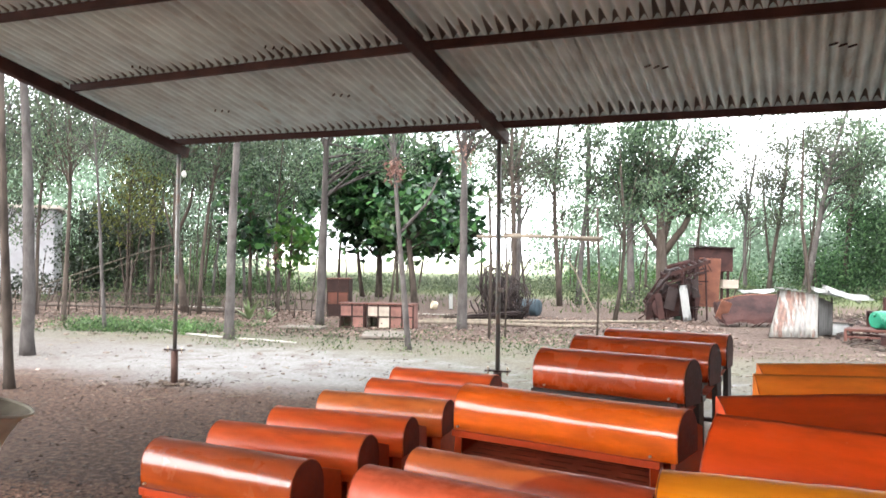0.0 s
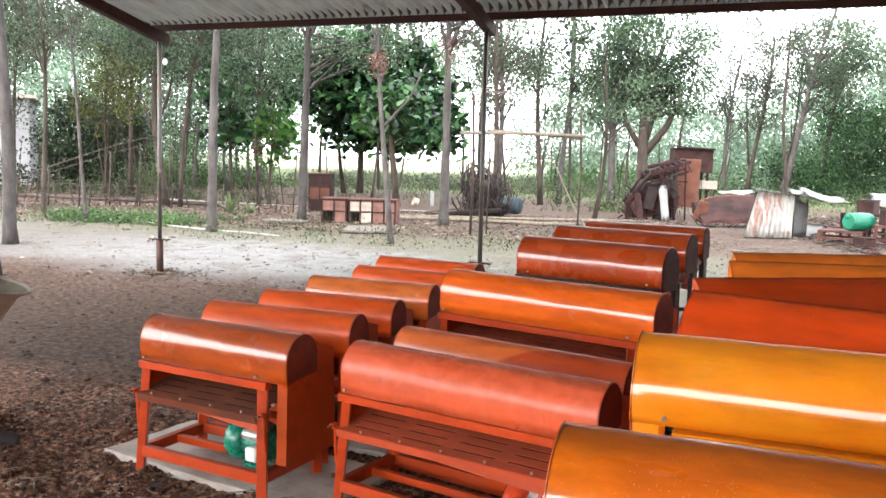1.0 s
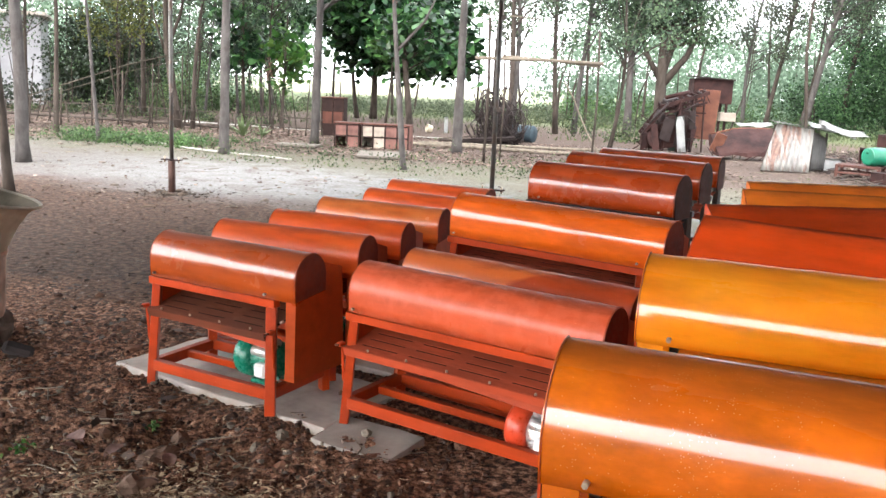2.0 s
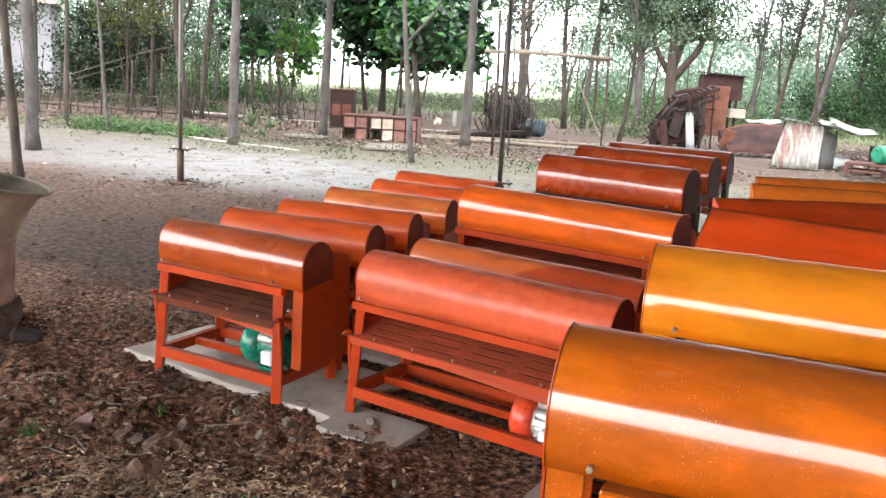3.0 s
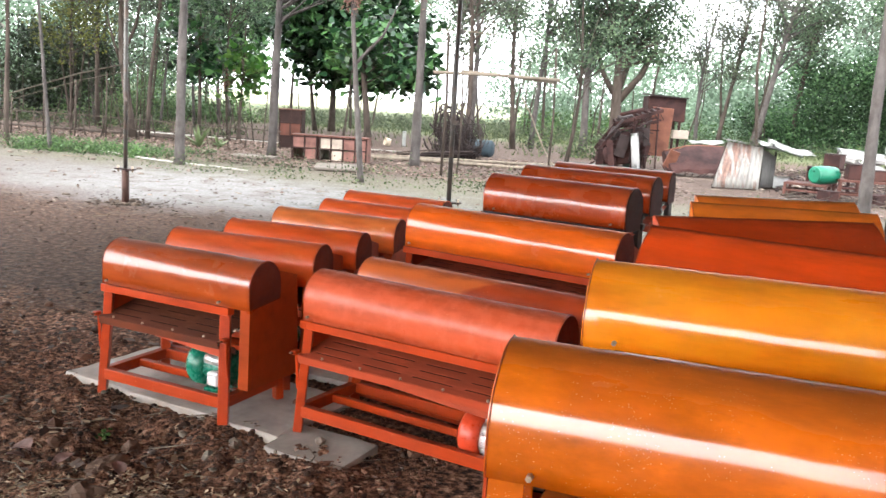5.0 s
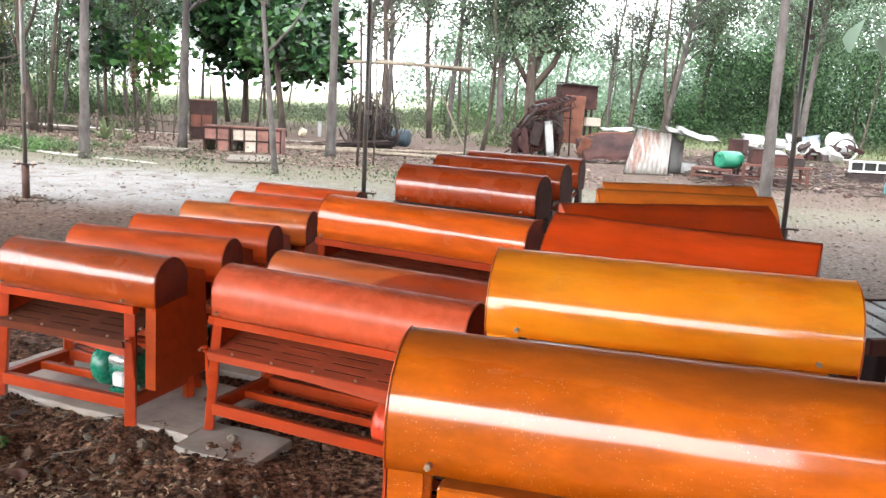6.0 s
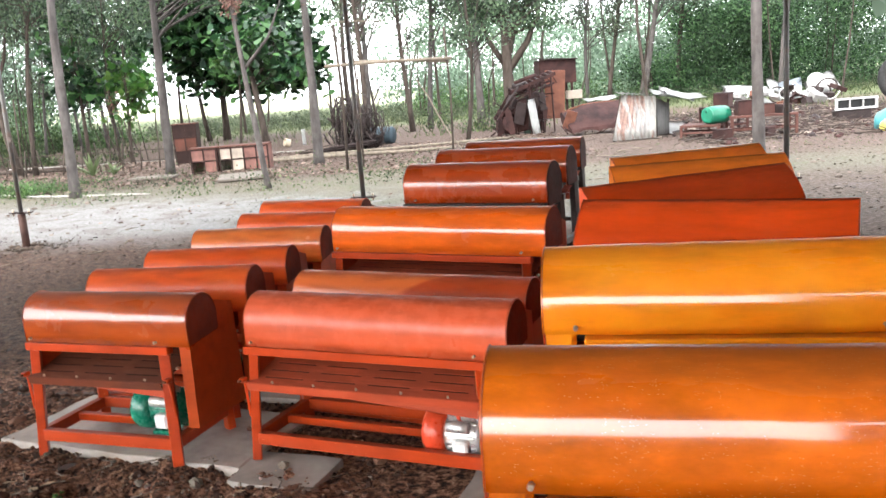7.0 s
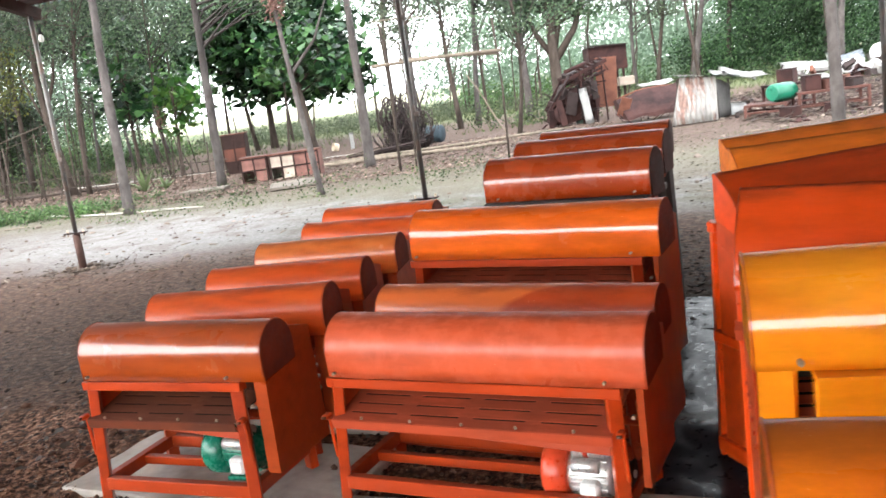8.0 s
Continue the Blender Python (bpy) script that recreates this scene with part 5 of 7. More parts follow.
def rosette(x, y, n, l, seed):
    """A spiky rosette of stiff pointed leaves."""
    r = random.Random(seed)
    th = thing("spiky_plant", pose(x, y, 0), "low rosette of stiff pale green pointed leaves", "plant", "spiky plants on the litter")
    for k in range(n):
        a = 6.28 * k / n + r.uniform(-0.2, 0.2)
        e = r.uniform(0.35, 1.25)
        ll = l * r.uniform(0.7, 1.1)
        d, u = Vector((math.cos(a) * math.cos(e), math.sin(a) * math.cos(e), math.sin(e))), Vector((-math.sin(a), math.cos(a), 0))
        bm = bmesh.new()
        rows = []
        for t, w in ((0, 0.6), (0.35, 1), (0.7, 0.65), (1, 0.04)):
            c = d * ll * t - Vector((0, 0, 0.18 * ll * t * t))
            rows.append([bm.verts.new(c + u * 0.05 * w * q + Vector((0, 0, 0.02 * abs(q) * w))) for q in (-1, 0, 1)])
        for p, q in zip(rows, rows[1:]):
            for i in range(2):
                bm.faces.new((p[i], p[i + 1], q[i + 1], q[i]))
        bmesh.ops.solidify(bm, geom=bm.faces[:], thickness=0.004)
        part("leaf", bm, M["leaf_spiky"], th)


rosette(-8.35, 20.7, 16, 0.75, 1)
rosette(-7.9, 20.9, 11, 0.5, 2)


def saplings():
    rng = random.Random(9)
    bm = bmesh.new()
    for k in range(64):
        x, y = rng.uniform(-26, 26), rng.uniform(33, 60)
        h = rng.uniform(3, 8)
        a = Vector((x, y, -0.05))
        b = a + Vector((rng.uniform(-0.7, 0.7), 0, h))
        m = a.lerp(b, 0.5) + Vector((rng.uniform(-0.25, 0.25), 0, 0))
        r = rng.uniform(0.03, 0.09)
        tube(bm, [a, m, b], [r, r * 0.8, r * 0.4], 5, False)
    for k in range(45):
        x, y = rng.uniform(-20, -8), rng.uniform(21, 28)
        a = Vector((x, y, -0.05))
        b = a + Vector((rng.uniform(-0.5, 0.5), 0, rng.uniform(0.8, 2.6)))
        tube(bm, [a, b], [0.025, 0.01], 4, False)
    me = bpy.data.meshes.new("saplings")
    bm.to_mesh(me)
    bm.free()
    me.materials.append(M["bark_dark"])
    stuff("saplings", me, "thin saplings and bare stems in the wood", "saplings")


saplings()

# ---- pale house far left ----
house = thing("house", pose(-25.2, 29.0, 0, 0, 0, 32), "plain whitewashed house half hidden by trees", "house")
part("wall", boxm(0, 2.0, 1.75, 8.0, 4.0, 3.5, None, 0.02), M["plaster"], house)
part("roof", boxm(0, 2.0, 3.58, 8.4, 4.4, 0.14, None, 0.02), M["slab_stone"], house)
win = part("window", boxm(0.8, -0.01, 1.75, 0.8, 0.06, 1.0), M["dark_metal"], house)
part("sill", boxm(0.8, -0.06, 1.2, 1.0, 0.14, 0.06), M["slab_stone"], win)

# ---- bamboo rails and frames ----


def pole_thing(name, a, b, r, material, label, category, kinks=0.03, seed=0):
    rng = random.Random(seed)
    a, b = Vector(a), Vector(b)
    pts = [a.lerp(b, k / 5) + Vector((rng.uniform(-kinks, kinks), rng.uniform(-kinks, kinks), rng.uniform(-kinks, kinks))) * (0 < k < 5) for k in range(6)]
    ob = obj(name, tubem(pts, [r * (1 - 0.06 * k) for k in range(6)], 7), material)
    return tagged(ob, label, category)


frame_b = thing("bamboo_trellis", pose(-1.58, 17.4, 0), "rough bamboo frame of rails tied to thin uprights", "trellis")
for k, (x0, z0, x1, z1, r) in enumerate([(-0.25, 2.10, 2.3, 2.08, 0.035), (0.3, 2.16, 2.25, 2.02, 0.025), (-0.2, 2.95, 1.0, 2.9, 0.012)]):
    part("rail", tubem([(x0, 0.05 * k, z0), ((x0 + x1) / 2, 0.05 * k, (z0 + z1) / 2 + 0.02), (x1, 0.05 * k, z1)], r, 7), M["wood_rail"], frame_b)
for x, h, r in [(0.02, 2.9, 0.03), (2.2, 2.7, 0.022), (0.35, 2.5, 0.02)]:
    part("upright", tubem([(x, 0.03, -0.05), (x + 0.03, 0.03, h / 2), (x - 0.02, 0.03, h)], r, 7), M["bark_dark"], frame_b)
pole_thing("leaning_stake", (0.95, 17.6, -0.03), (-0.05, 17.9, 1.72), 0.018, M["wood_rail"], "pale stick leaning against the bamboo frame", "stake", seed=3)
rail = thing("bamboo_fence", pose(-14.2, 20.2, 0), "sloping bamboo rails on thin stakes", "fence")
for k, (z0, z1) in enumerate([(0.75, 2.45), (0.62, 2.25)]):
    part("rail", tubem([(0, 0.1 * k, z0), (2.2, 1.0 + 0.1 * k, (z0 + z1) / 2 + 0.05), (3.5, 1.65 + 0.1 * k, z0 + (z1 - z0) * 0.78)], 0.017 - 0.006 * k, 7), M["wood_grey"], rail)
for k in range(6):
    t = k / 5
    part("stake", tubem([(3.5 * t, 1.65 * t, -0.05), (3.5 * t + 0.05, 1.65 * t, 0.75 + 1.25 * t)], 0.02, 6), M["bark_dark"], rail)
low = thing("low_fence", pose(-19.0, 21.6, 0), "low fence of thin brown stakes and sticks", "fence")
for k in range(26):
    r = random.Random(300 + k)
    part("stake", tubem([(k * 0.5, r.uniform(-0.1, 0.1), -0.05), (k * 0.5 + r.uniform(-0.15, 0.15), 0, r.uniform(0.5, 1.0))], 0.018, 5), M["bark_dark"], low)
for z in (0.25, 0.52):
    part("rail", tubem([(0, 0, z), (6, 0.1, z + 0.05), (12.5, 0, z - 0.03)], 0.013, 6), M["bark_dark"], low)

# pipe laid on the ground along the sand's edge
pole_thing("ground_pipe", (-9.2, 17.15, 0.03), (-6.9, 15.9, 0.025), 0.024, M["pvc"], "pale plastic pipe lying along the sand's edge", "pipe", 0.01, 5)
pole_thing("ground_pipe", (-6.9, 15.9, 0.025), (-4.9, 15.3, 0.02), 0.020, M["pvc"], "pale plastic pipe lying along the sand's edge", "pipe", 0.01, 6)
pole_thing("ground_pipe", (-13.0, 25.2, 0.03), (-3.6, 24.2, 0.03), 0.026, M["pvc"], "long pale pole lying among dry leaves", "pipe", 0.02, 7)
pole_thing("ground_pole", (-4.6, 21.0, 0.05), (0.6, 20.9, 0.06), 0.06, M["wood_rail"], "long weathered pole lying on the litter", "pole", 0.02, 8)
pole_thing("ground_pole", (-3.9, 21.5, 0.05), (2.0, 22.8, 0.07), 0.05, M["wood_rail"], "long weathered pole lying on the litter", "pole", 0.02, 9)
pole_thing("ground_pole", (-19, 24.0, 0.05), (-9.5, 22.6, 0.06), 0.05, M["bark_dark"], "dark fallen pole among dry leaves", "pole", 0.03, 10)

# ---- crates and slabs under the trees ----


def crate(x, y, yaw, sx, sy, sz, skins, label, cols=2, rows=2, hole=None, by_row=False):
    """A box of panels in a frame of battens; hole: the (column, row) of a missing front panel."""
    th = thing("crate", pose(x, y, 0.0, 0, 0, yaw), label, "crate", "crates under the trees")
    t = 0.025
    for s, (cx, cy, w, d) in enumerate([(sx / 2, sy - t / 2, sx, t), (t / 2, sy / 2, t, sy - 2 * t), (sx - t / 2, sy / 2, t, sy - 2 * t)]):
        part("panel", boxm(cx, cy, sz / 2, w, d, sz, None, 0.004), skins[s % len(skins)], th)
    part("lid", boxm(sx / 2, sy / 2, sz + 0.012, sx + 0.03, sy + 0.03, 0.024, None, 0.004), M["crate_mauve"], th)
    part("floor", boxm(sx / 2, sy / 2, 0.02, sx - 2 * t, sy - 2 * t, 0.02), skins[0], th)
    for c in range(cols):
        for r in range(rows):
            if hole == (c, r):
                continue
            part("panel", boxm(sx * (c + 0.5) / cols, t / 2, sz * (r + 0.5) / rows, sx / cols - 0.008, t, sz / rows - 0.008, None, 0.003), skins[(r if by_row else c) % len(skins)], th)
    for c in range(cols + 1):
        part("batten", boxm(min(max(sx * c / cols, 0.02), sx - 0.02), -0.008, sz / 2, 0.035, 0.02, sz, None, 0.003), M["crate_brown"], th)
    for r in range(rows + 1):
        part("batten", boxm(sx / 2, -0.012, min(max(sz * r / rows, 0.02), sz - 0.02), sx, 0.02, 0.03, None, 0.003), M["crate_brown"], th)
    return th


crate(-5.32, 19.0, 8, 0.60, 0.5, 0.56, [M["crate_pink"]], "pinkish crate with an open lower hatch", 2, 2, (0, 0))
crate(-4.68, 19.05, 4, 1.12, 0.55, 0.56, [M["crate_tan"], M["crate_tan"], M["crate_pink"], M["crate_pink"]], "cream and pink panelled crate with a broken panel", 4, 2, (0, 0))
crate(-6.85, 22.4, 8, 0.62, 0.55, 1.05, [M["crate_brown"], M["crate_mauve"]], "tall brown crate with rusty mesh panels", 2, 3, None, True)
crate(-5.35, 21.6, -15, 0.55, 0.4, 0.45, [M["crate_brown"]], "small dark brown crate behind the others", 1, 1)
for x, y, yaw, sx, sy in [(-6.45, 18.2, 2, 0.95, 0.5), (-4.0, 16.5, 14, 1.0, 1.3)]:
    bm = boxm(sx / 2, sy / 2, 0, sx, sy, 0.05, None, 0.008)
    tagged(obj("concrete_slab", bm, M["yard_slab"], m=pose(x, y, 0.045, 0, 0, yaw)), "pale flat concrete slab on short grass", "slab")

# ---- scrap in the yard ----


def sheet(name, x, y, z, yaw, sx, sy, rx, ry, material, label, category, waves=0, amp=0.015, warp=0.03, seed=0):
    """A thin metal sheet, flat or corrugated along its width, a little warped."""
    bm = bmesh.new()
    nx, ny = max(8, waves * 6), 6
    rows = []
    for j in range(ny + 1):
        row = []
        for i in range(nx + 1):
            u, v = i / nx, j / ny
            hgt = amp * math.sin(2 * math.pi * waves * u) + warp * noise.noise((u * 2.5 + seed, v * 2.5, seed))
            row.append(bm.verts.new((u * sx, v * sy + 0.02 * noise.noise((u * 5, seed, 3)) * (j in (0, ny)), hgt)))
        rows.append(row)
    for a, b in zip(rows, rows[1:]):
        for i in range(nx):
            f = bm.faces.new((a[i], a[i + 1], b[i + 1], b[i]))
            f.smooth = True
    me_m = pose(x, y, z, rx, ry, yaw)
    r = bmesh.ops.solidify(bm, geom=bm.faces[:], thickness=0.006)
    ob = obj(name, bm, material, m=me_m)
    return tagged(ob, label, category)


hut = thing("tin_coop", pose(4.2, 19.65, 0, 0, 0, 8), "small coop of rust-streaked white corrugated tin", "coop")


def tin_patch(parent, name, c, waves, material, label=""):
    """A corrugated sheet stretched over four corners: two below, two above."""
    a, b, d, e = (Vector(p) for p in c)
    nrm = (b - a).cross(e - a).normalized()
    nx = waves * 6
    bm = bmesh.new()
    rows = []
    for j in range(5):
        v = j / 4
        rows.append([bm.verts.new(a.lerp(b, i / nx).lerp(e.lerp(d, i / nx), v) + nrm * (0.011 * math.sin(2 * math.pi * waves * i / nx) + 0.02 * noise.noise((i * 0.13, v * 2, 1)))) for i in range(nx + 1)])
    for p, q in zip(rows, rows[1:]):
        for i in range(nx):
            f = bm.faces.new((p[i], p[i + 1], q[i + 1], q[i]))
            f.smooth = True
    bmesh.ops.solidify(bm, geom=bm.faces[:], thickness=0.005)
    return part(name, bm, material, parent, label)


tin_patch(hut, "front_sheet", [(0, 0, 0.03), (1.04, 0, 0.03), (1.20, 0.42, 0.95), (0.40, 0.46, 1.04)], 9, M["tin"], "white corrugated sheet streaked with rust")
tin_patch(hut, "side_sheet", [(1.07, 0.02, 0.06), (1.62, 0.75, 0.06), (1.68, 0.85, 0.74), (1.22, 0.44, 0.90)], 6, M["tin_grey"])
tin_patch(hut, "roof_sheet", [(0.30, 0.36, 1.07), (1.35, 0.36, 0.96), (1.75, 1.15, 0.90), (0.45, 1.15, 1.10)], 9, M["tin_grey"])
tin_patch(hut, "back_sheet", [(0.55, 1.1, 0.03), (1.6, 1.1, 0.03), (1.6, 1.1, 0.84), (0.6, 1.1, 1.0)], 8, M["tin_grey"])
for (x, y), (p, q, z) in (((0.05, 0.06), (0.42, 0.5, 1.0)), ((1.08, 0.06), (1.2, 0.5, 0.9)), ((0.5, 1.05), (0.55, 1.05, 1.0)), ((1.64, 0.85), (1.66, 0.88, 0.86))):
    part("corner_post", barm((x, y, 0), (p, q, z), 0.045, 0.045), M["bark_dark"], hut)
for x in (0.3, 1.1):
    part("footing", boxm(x, 0.12, 0.0, 0.2, 0.15, 0.1, None, 0.02), M["stone"], hut)
sheet("white_sheet", 5.25, 20.0, 1.0, 4, 1.25, 0.62, 10, 9, M["white_sheet"], "bent white metal sheet resting on the coop", "metal sheet", 0, 0, 0.10, 3)
sheet("white_sheet", 5.55, 20.35, 0.98, 25, 0.9, 0.35, 30, 14, M["white_sheet"], "torn white metal sheet resting on the coop", "metal sheet", 0, 0, 0.12, 8)
sheet("white_sheet", 4.05, 22.4, 0.86, 8, 0.85, 0.5, 8, -4, M["white_sheet"], "white metal sheet lying across scrap", "metal sheet", 0, 0, 0.05, 4)
sheet("white_sheet", 5.2, 21.0, 0.10, -30, 0.9, 0.5, 35, 10, M["white_sheet"], "torn white metal sheet behind the coop", "metal sheet", 0, 0, 0.12, 9)

# heap of rusty machine frames
heap = thing("rusty_machine", pose(1.75, 24.4, 0, 0, 0, 6) @ Matrix.Diagonal((0.82, 1, 1, 1)), "tangled rusty machine frame with chutes and bars", "scrap machine")
rr = random.Random(77)
for y0, dz in ((0.0, 0.0), (0.6, 0.06)):
    part("side_rail", barm((0.55, y0, 1.22 + dz), (2.15, y0 + 0.2, 1.66 + dz), 0.06, 0.10), M["rust"], heap)
    part("side_rail", barm((0.50, y0, 0.98 + dz), (2.1, y0 + 0.2, 1.40 + dz), 0.05, 0.06), M["rust"], heap)
    part("side_rail", barm((0.0, y0 - 0.05, 0.42 + dz), (0.75, y0, 1.30 + dz), 0.06, 0.09), M["rust"], heap)
    for x, h in ((0.08, 0.5), (0.62, 1.2), (1.2, 1.4)) + (((1.75, 1.5), (2.1, 1.6)) if y0 else ()):
        part("upright", barm((x + 0.05, y0, -0.02), (x, y0 + 0.05, h + dz), 0.05, 0.045), M["rust"], heap)
for k in range(9):
    t = 0.04 + 0.115 * k
    part("rung", barm((0.55 + 1.6 * t, -0.03 + 0.2 * t, 1.25 + 0.44 * t), (0.55 + 1.6 * t, 0.66 + 0.2 * t, 1.31 + 0.44 * t), 0.05, 0.04), M["dark_metal"] if k % 2 else M["rust"], heap)
    part("strut", barm((0.55 + 1.6 * t + 0.1, 0.2 * t - 0.02, 1.0 + 0.4 * t), (0.55 + 1.6 * t - 0.08, 0.2 * t - 0.02, 1.22 + 0.44 * t), 0.03, 0.025), M["rust"], heap)
for k, (x, y, z, sx, sz, rx, ry) in enumerate([(0.80, -0.14, 0.62, 0.36, 0.62, 8, 14), (0.42, -0.16, 0.40, 0.22, 0.70, -8, -10), (1.25, -0.08, 0.60, 0.30, 0.85, 5, 4), (0.12, -0.10, 0.26, 0.24, 0.50, 4, 8), (1.62, 0.0, 0.9, 0.22, 0.5, 3, -6)]):
    part("plate", boxm(x, y, z, sx, 0.03, sz, Euler((radians(rx), radians(ry), 0.1)).to_matrix(), 0.006), M["rust"] if k % 2 else M["dark_metal"], heap)
for k, (x, y, z, sx, sy, sz, ry) in enumerate([(0.85, 0.35, 0.55, 0.6, 0.5, 0.9, -8), (1.35, 0.45, 0.80, 0.5, 0.4, 0.8, 4), (0.35, 0.3, 0.40, 0.5, 0.5, 0.62, 6), (0.95, 0.5, 1.36, 0.5, 0.3, 0.24, -12), (1.6, 0.4, 0.45, 0.3, 0.4, 0.7, -5), (0.55, 0.1, 0.95, 0.24, 0.3, 0.3, 25)]):
    part("casing", boxm(x, y, z, sx, sy, sz, Euler((0.08 * k, radians(ry), 0.15 * k)).to_matrix(), 0.03), M["dark_metal"] if k % 2 else M["rust"], heap)
part("roller", tubem([(0.7, 0.1, 1.48), (1.5, 0.3, 1.66)], 0.055, 12), M["rust"], heap)
part("roller", tubem([(0.2, -0.12, 0.75), (0.8, 0.0, 1.35)], 0.035, 10), M["dark_metal"], heap)
for k in range(95):
    a = Vector((rr.uniform(0.0, 1.65), rr.uniform(-0.15, 0.9), 0))
    a.z = rr.uniform(0.05, min(1.45, 0.5 + 0.8 * a.x))
    b = a + Vector((rr.uniform(-0.4, 0.7), rr.uniform(-0.2, 0.2), rr.uniform(-0.2, 0.25)))
    part("bar", barm(a, b, rr.uniform(0.02, 0.05), rr.uniform(0.015, 0.04)), M["rust"] if k % 3 else M["dark_metal"], heap)
for k in range(4):
    part("leg", barm((0.3 + 0.45 * k, 0.1, -0.02), (0.35 + 0.42 * k, 0.15, 0.6 + 0.28 * k), 0.05, 0.05), M["rust"], heap)
part("wheel", lathem([(0.05, -0.03), (0.24, -0.03), (0.26, 0), (0.24, 0.03), (0.05, 0.03)], 24), M["rust"], heap, m=pose(0.4, -0.1, 0.35, 80, 0, 20))
cab = thing("rusty_hopper", pose(3.05, 26.2, 0, 0, 0, 6), "tall rusty hopper with orange-brown side plate", "hopper")
part("body", boxm(0.68, 0.5, 1.72, 1.12, 0.9, 0.72, None, 0.02), M["rust"], cab)
part("lid", boxm(0.66, 0.45, 2.10, 1.22, 1.02, 0.04, Euler((0.03, 0.05, 0)).to_matrix(), 0.006), M["dark_metal"], cab)
part("side_plate", boxm(0.42, -0.60, 1.05, 0.60, 0.04, 1.40, Euler((0.05, 0.04, 0)).to_matrix(), 0.005), M["rust_light"], cab, "orange-brown plate")
for x, y in ((0.0, 0.1), (1.1, 0.1), (0.0, 0.9), (1.1, 0.9)):
    part("leg", boxm(x, y, 0.7, 0.07, 0.07, 1.45, None, 0.005), M["rust"], cab)
part("spout", boxm(1.15, 0.1, 1.0, 0.45, 0.3, 0.25, None, 0.01), M["crate_tan"], cab)
sheet("white_board", 2.72, 24.0, 0.03, -8, 0.22, 1.0, 74, -9, M["white_sheet"], "narrow white board leaning on the rusty machine", "board", 0, 0, 0.02, 5)
trough = thing("rusty_trough", pose(3.55, 23.2, 0, 0, 0, 12), "long rusty sheet-metal trough lying on sticks", "trough")
bm = prism([(-0.5, 0.12), (-0.45, 0.22), (-0.1, 0.50), (0.30, 0.80), (0.45, 0.72), (0.4, 0.45), (0.0, 0.15)], 0.0, 1.75, 12)
for v in bm.verts:
    # dented sheet, lower and narrower towards one end
    k = 0.08 * noise.noise((v.co.x * 2.6, v.co.y * 3, v.co.z * 3)) + 0.04 * noise.noise((v.co.x * 7, v.co.y * 5, 2))
    v.co.y += k
    v.co.z = (v.co.z + 0.7 * k) * (0.74 + 0.26 * math.sin(min(1.0, v.co.x / 1.1) * math.pi / 2))
part("body", bm, M["rust"], trough)
part("lip", tubem([(0.0, 0.30, 0.60), (0.6, 0.33, 0.76), (1.2, 0.30, 0.80), (1.78, 0.34, 0.79)], 0.022, 7), M["rust_light"], trough)
for k in range(9):
    r = random.Random(880 + k)
    a = Vector((r.uniform(-0.3, 1.6), r.uniform(-0.75, -0.45), r.uniform(0.0, 0.08)))
    part("stick", tubem([a, a + Vector((r.uniform(-0.5, 0.5), r.uniform(0.1, 0.4), r.uniform(0.1, 0.38)))], r.uniform(0.008, 0.016), 5), M["rust"], trough)
part("end_flap", boxm(0.05, -0.2, 0.4, 0.3, 0.04, 0.5, Euler((0.2, 0.3, 0.2)).to_matrix(), 0.005), M["rust_light"], trough)
for k in range(3):
    r = random.Random(600 + k)
    part("prop", tubem([(0.2 + 0.23 * k, r.uniform(-0.4, 0.1), -0.03), (0.3 + 0.22 * k, 0.0, 0.45)], 0.016, 5), M["bark_dark"], trough)
gdrum = thing("green_cover", pose(2.75, 25.0, 0), "faded green cloth over scrap", "cloth")
part("fold", lathem([(0.02, 0.75), (0.12, 0.65), (0.18, 0.4), (0.24, 0.02), (0.05, 0.0)], 14), M["faded_green"], gdrum)

# heap of wire and rods
wire = thing("wire_heap", pose(-2.6, 23.0, 0) @ Matrix.Diagonal((1, 1, 1.25, 1)), "tangled heap of dark rods and rusty wire", "scrap heap")
for k in range(80):
    r = random.Random(700 + k)
    a = Vector((r.uniform(0, 1.15), r.uniform(-0.3, 0.5), -0.02))
    b = Vector((a.x + r.uniform(-0.5, 0.5), a.y + r.uniform(-0.2, 0.2), 0.3 + 1.05 * r.random() ** 2))
    m = a.lerp(b, 0.5) + Vector((r.uniform(-0.2, 0.2), 0, r.uniform(-0.1, 0.2)))
    part("rod", tubem([a, m, b], r.uniform(0.010, 0.026), 5), M["dark_metal"], wire)
for k in range(34):
    r = random.Random(760 + k)
    c = Vector((r.uniform(0.1, 1.2), r.uniform(-0.3, 0.3), r.uniform(0.35, 0.85)))
    q = Euler((r.uniform(0.9, 1.9), r.uniform(-0.5, 0.5), r.uniform(-0.9, 0.9))).to_matrix()
    rad, sq = r.uniform(0.12, 0.34), r.uniform(0.9, 1.7)
    part("hoop", tubem([c + q @ Vector((rad * math.cos(t), rad * sq * math.sin(t), 0.03 * math.sin(3 * t))) for t in (r.uniform(4, 6.2) * j / 16 for j in range(17))], r.uniform(0.009, 0.018), 5), M["dark_metal"], wire)
for k in range(16):
    r = random.Random(790 + k)
    a = Vector((r.uniform(-1.2, 0.6), r.uniform(-0.9, 0.3), r.uniform(0.02, 0.1)))
    part("rod", tubem([a, a + Vector((r.uniform(0.5, 1.6), r.uniform(-0.3, 0.3), r.uniform(-0.02, 0.15)))], r.uniform(0.012, 0.03), 5), M["bark_dark"] if k % 2 else M["dark_metal"], wire)
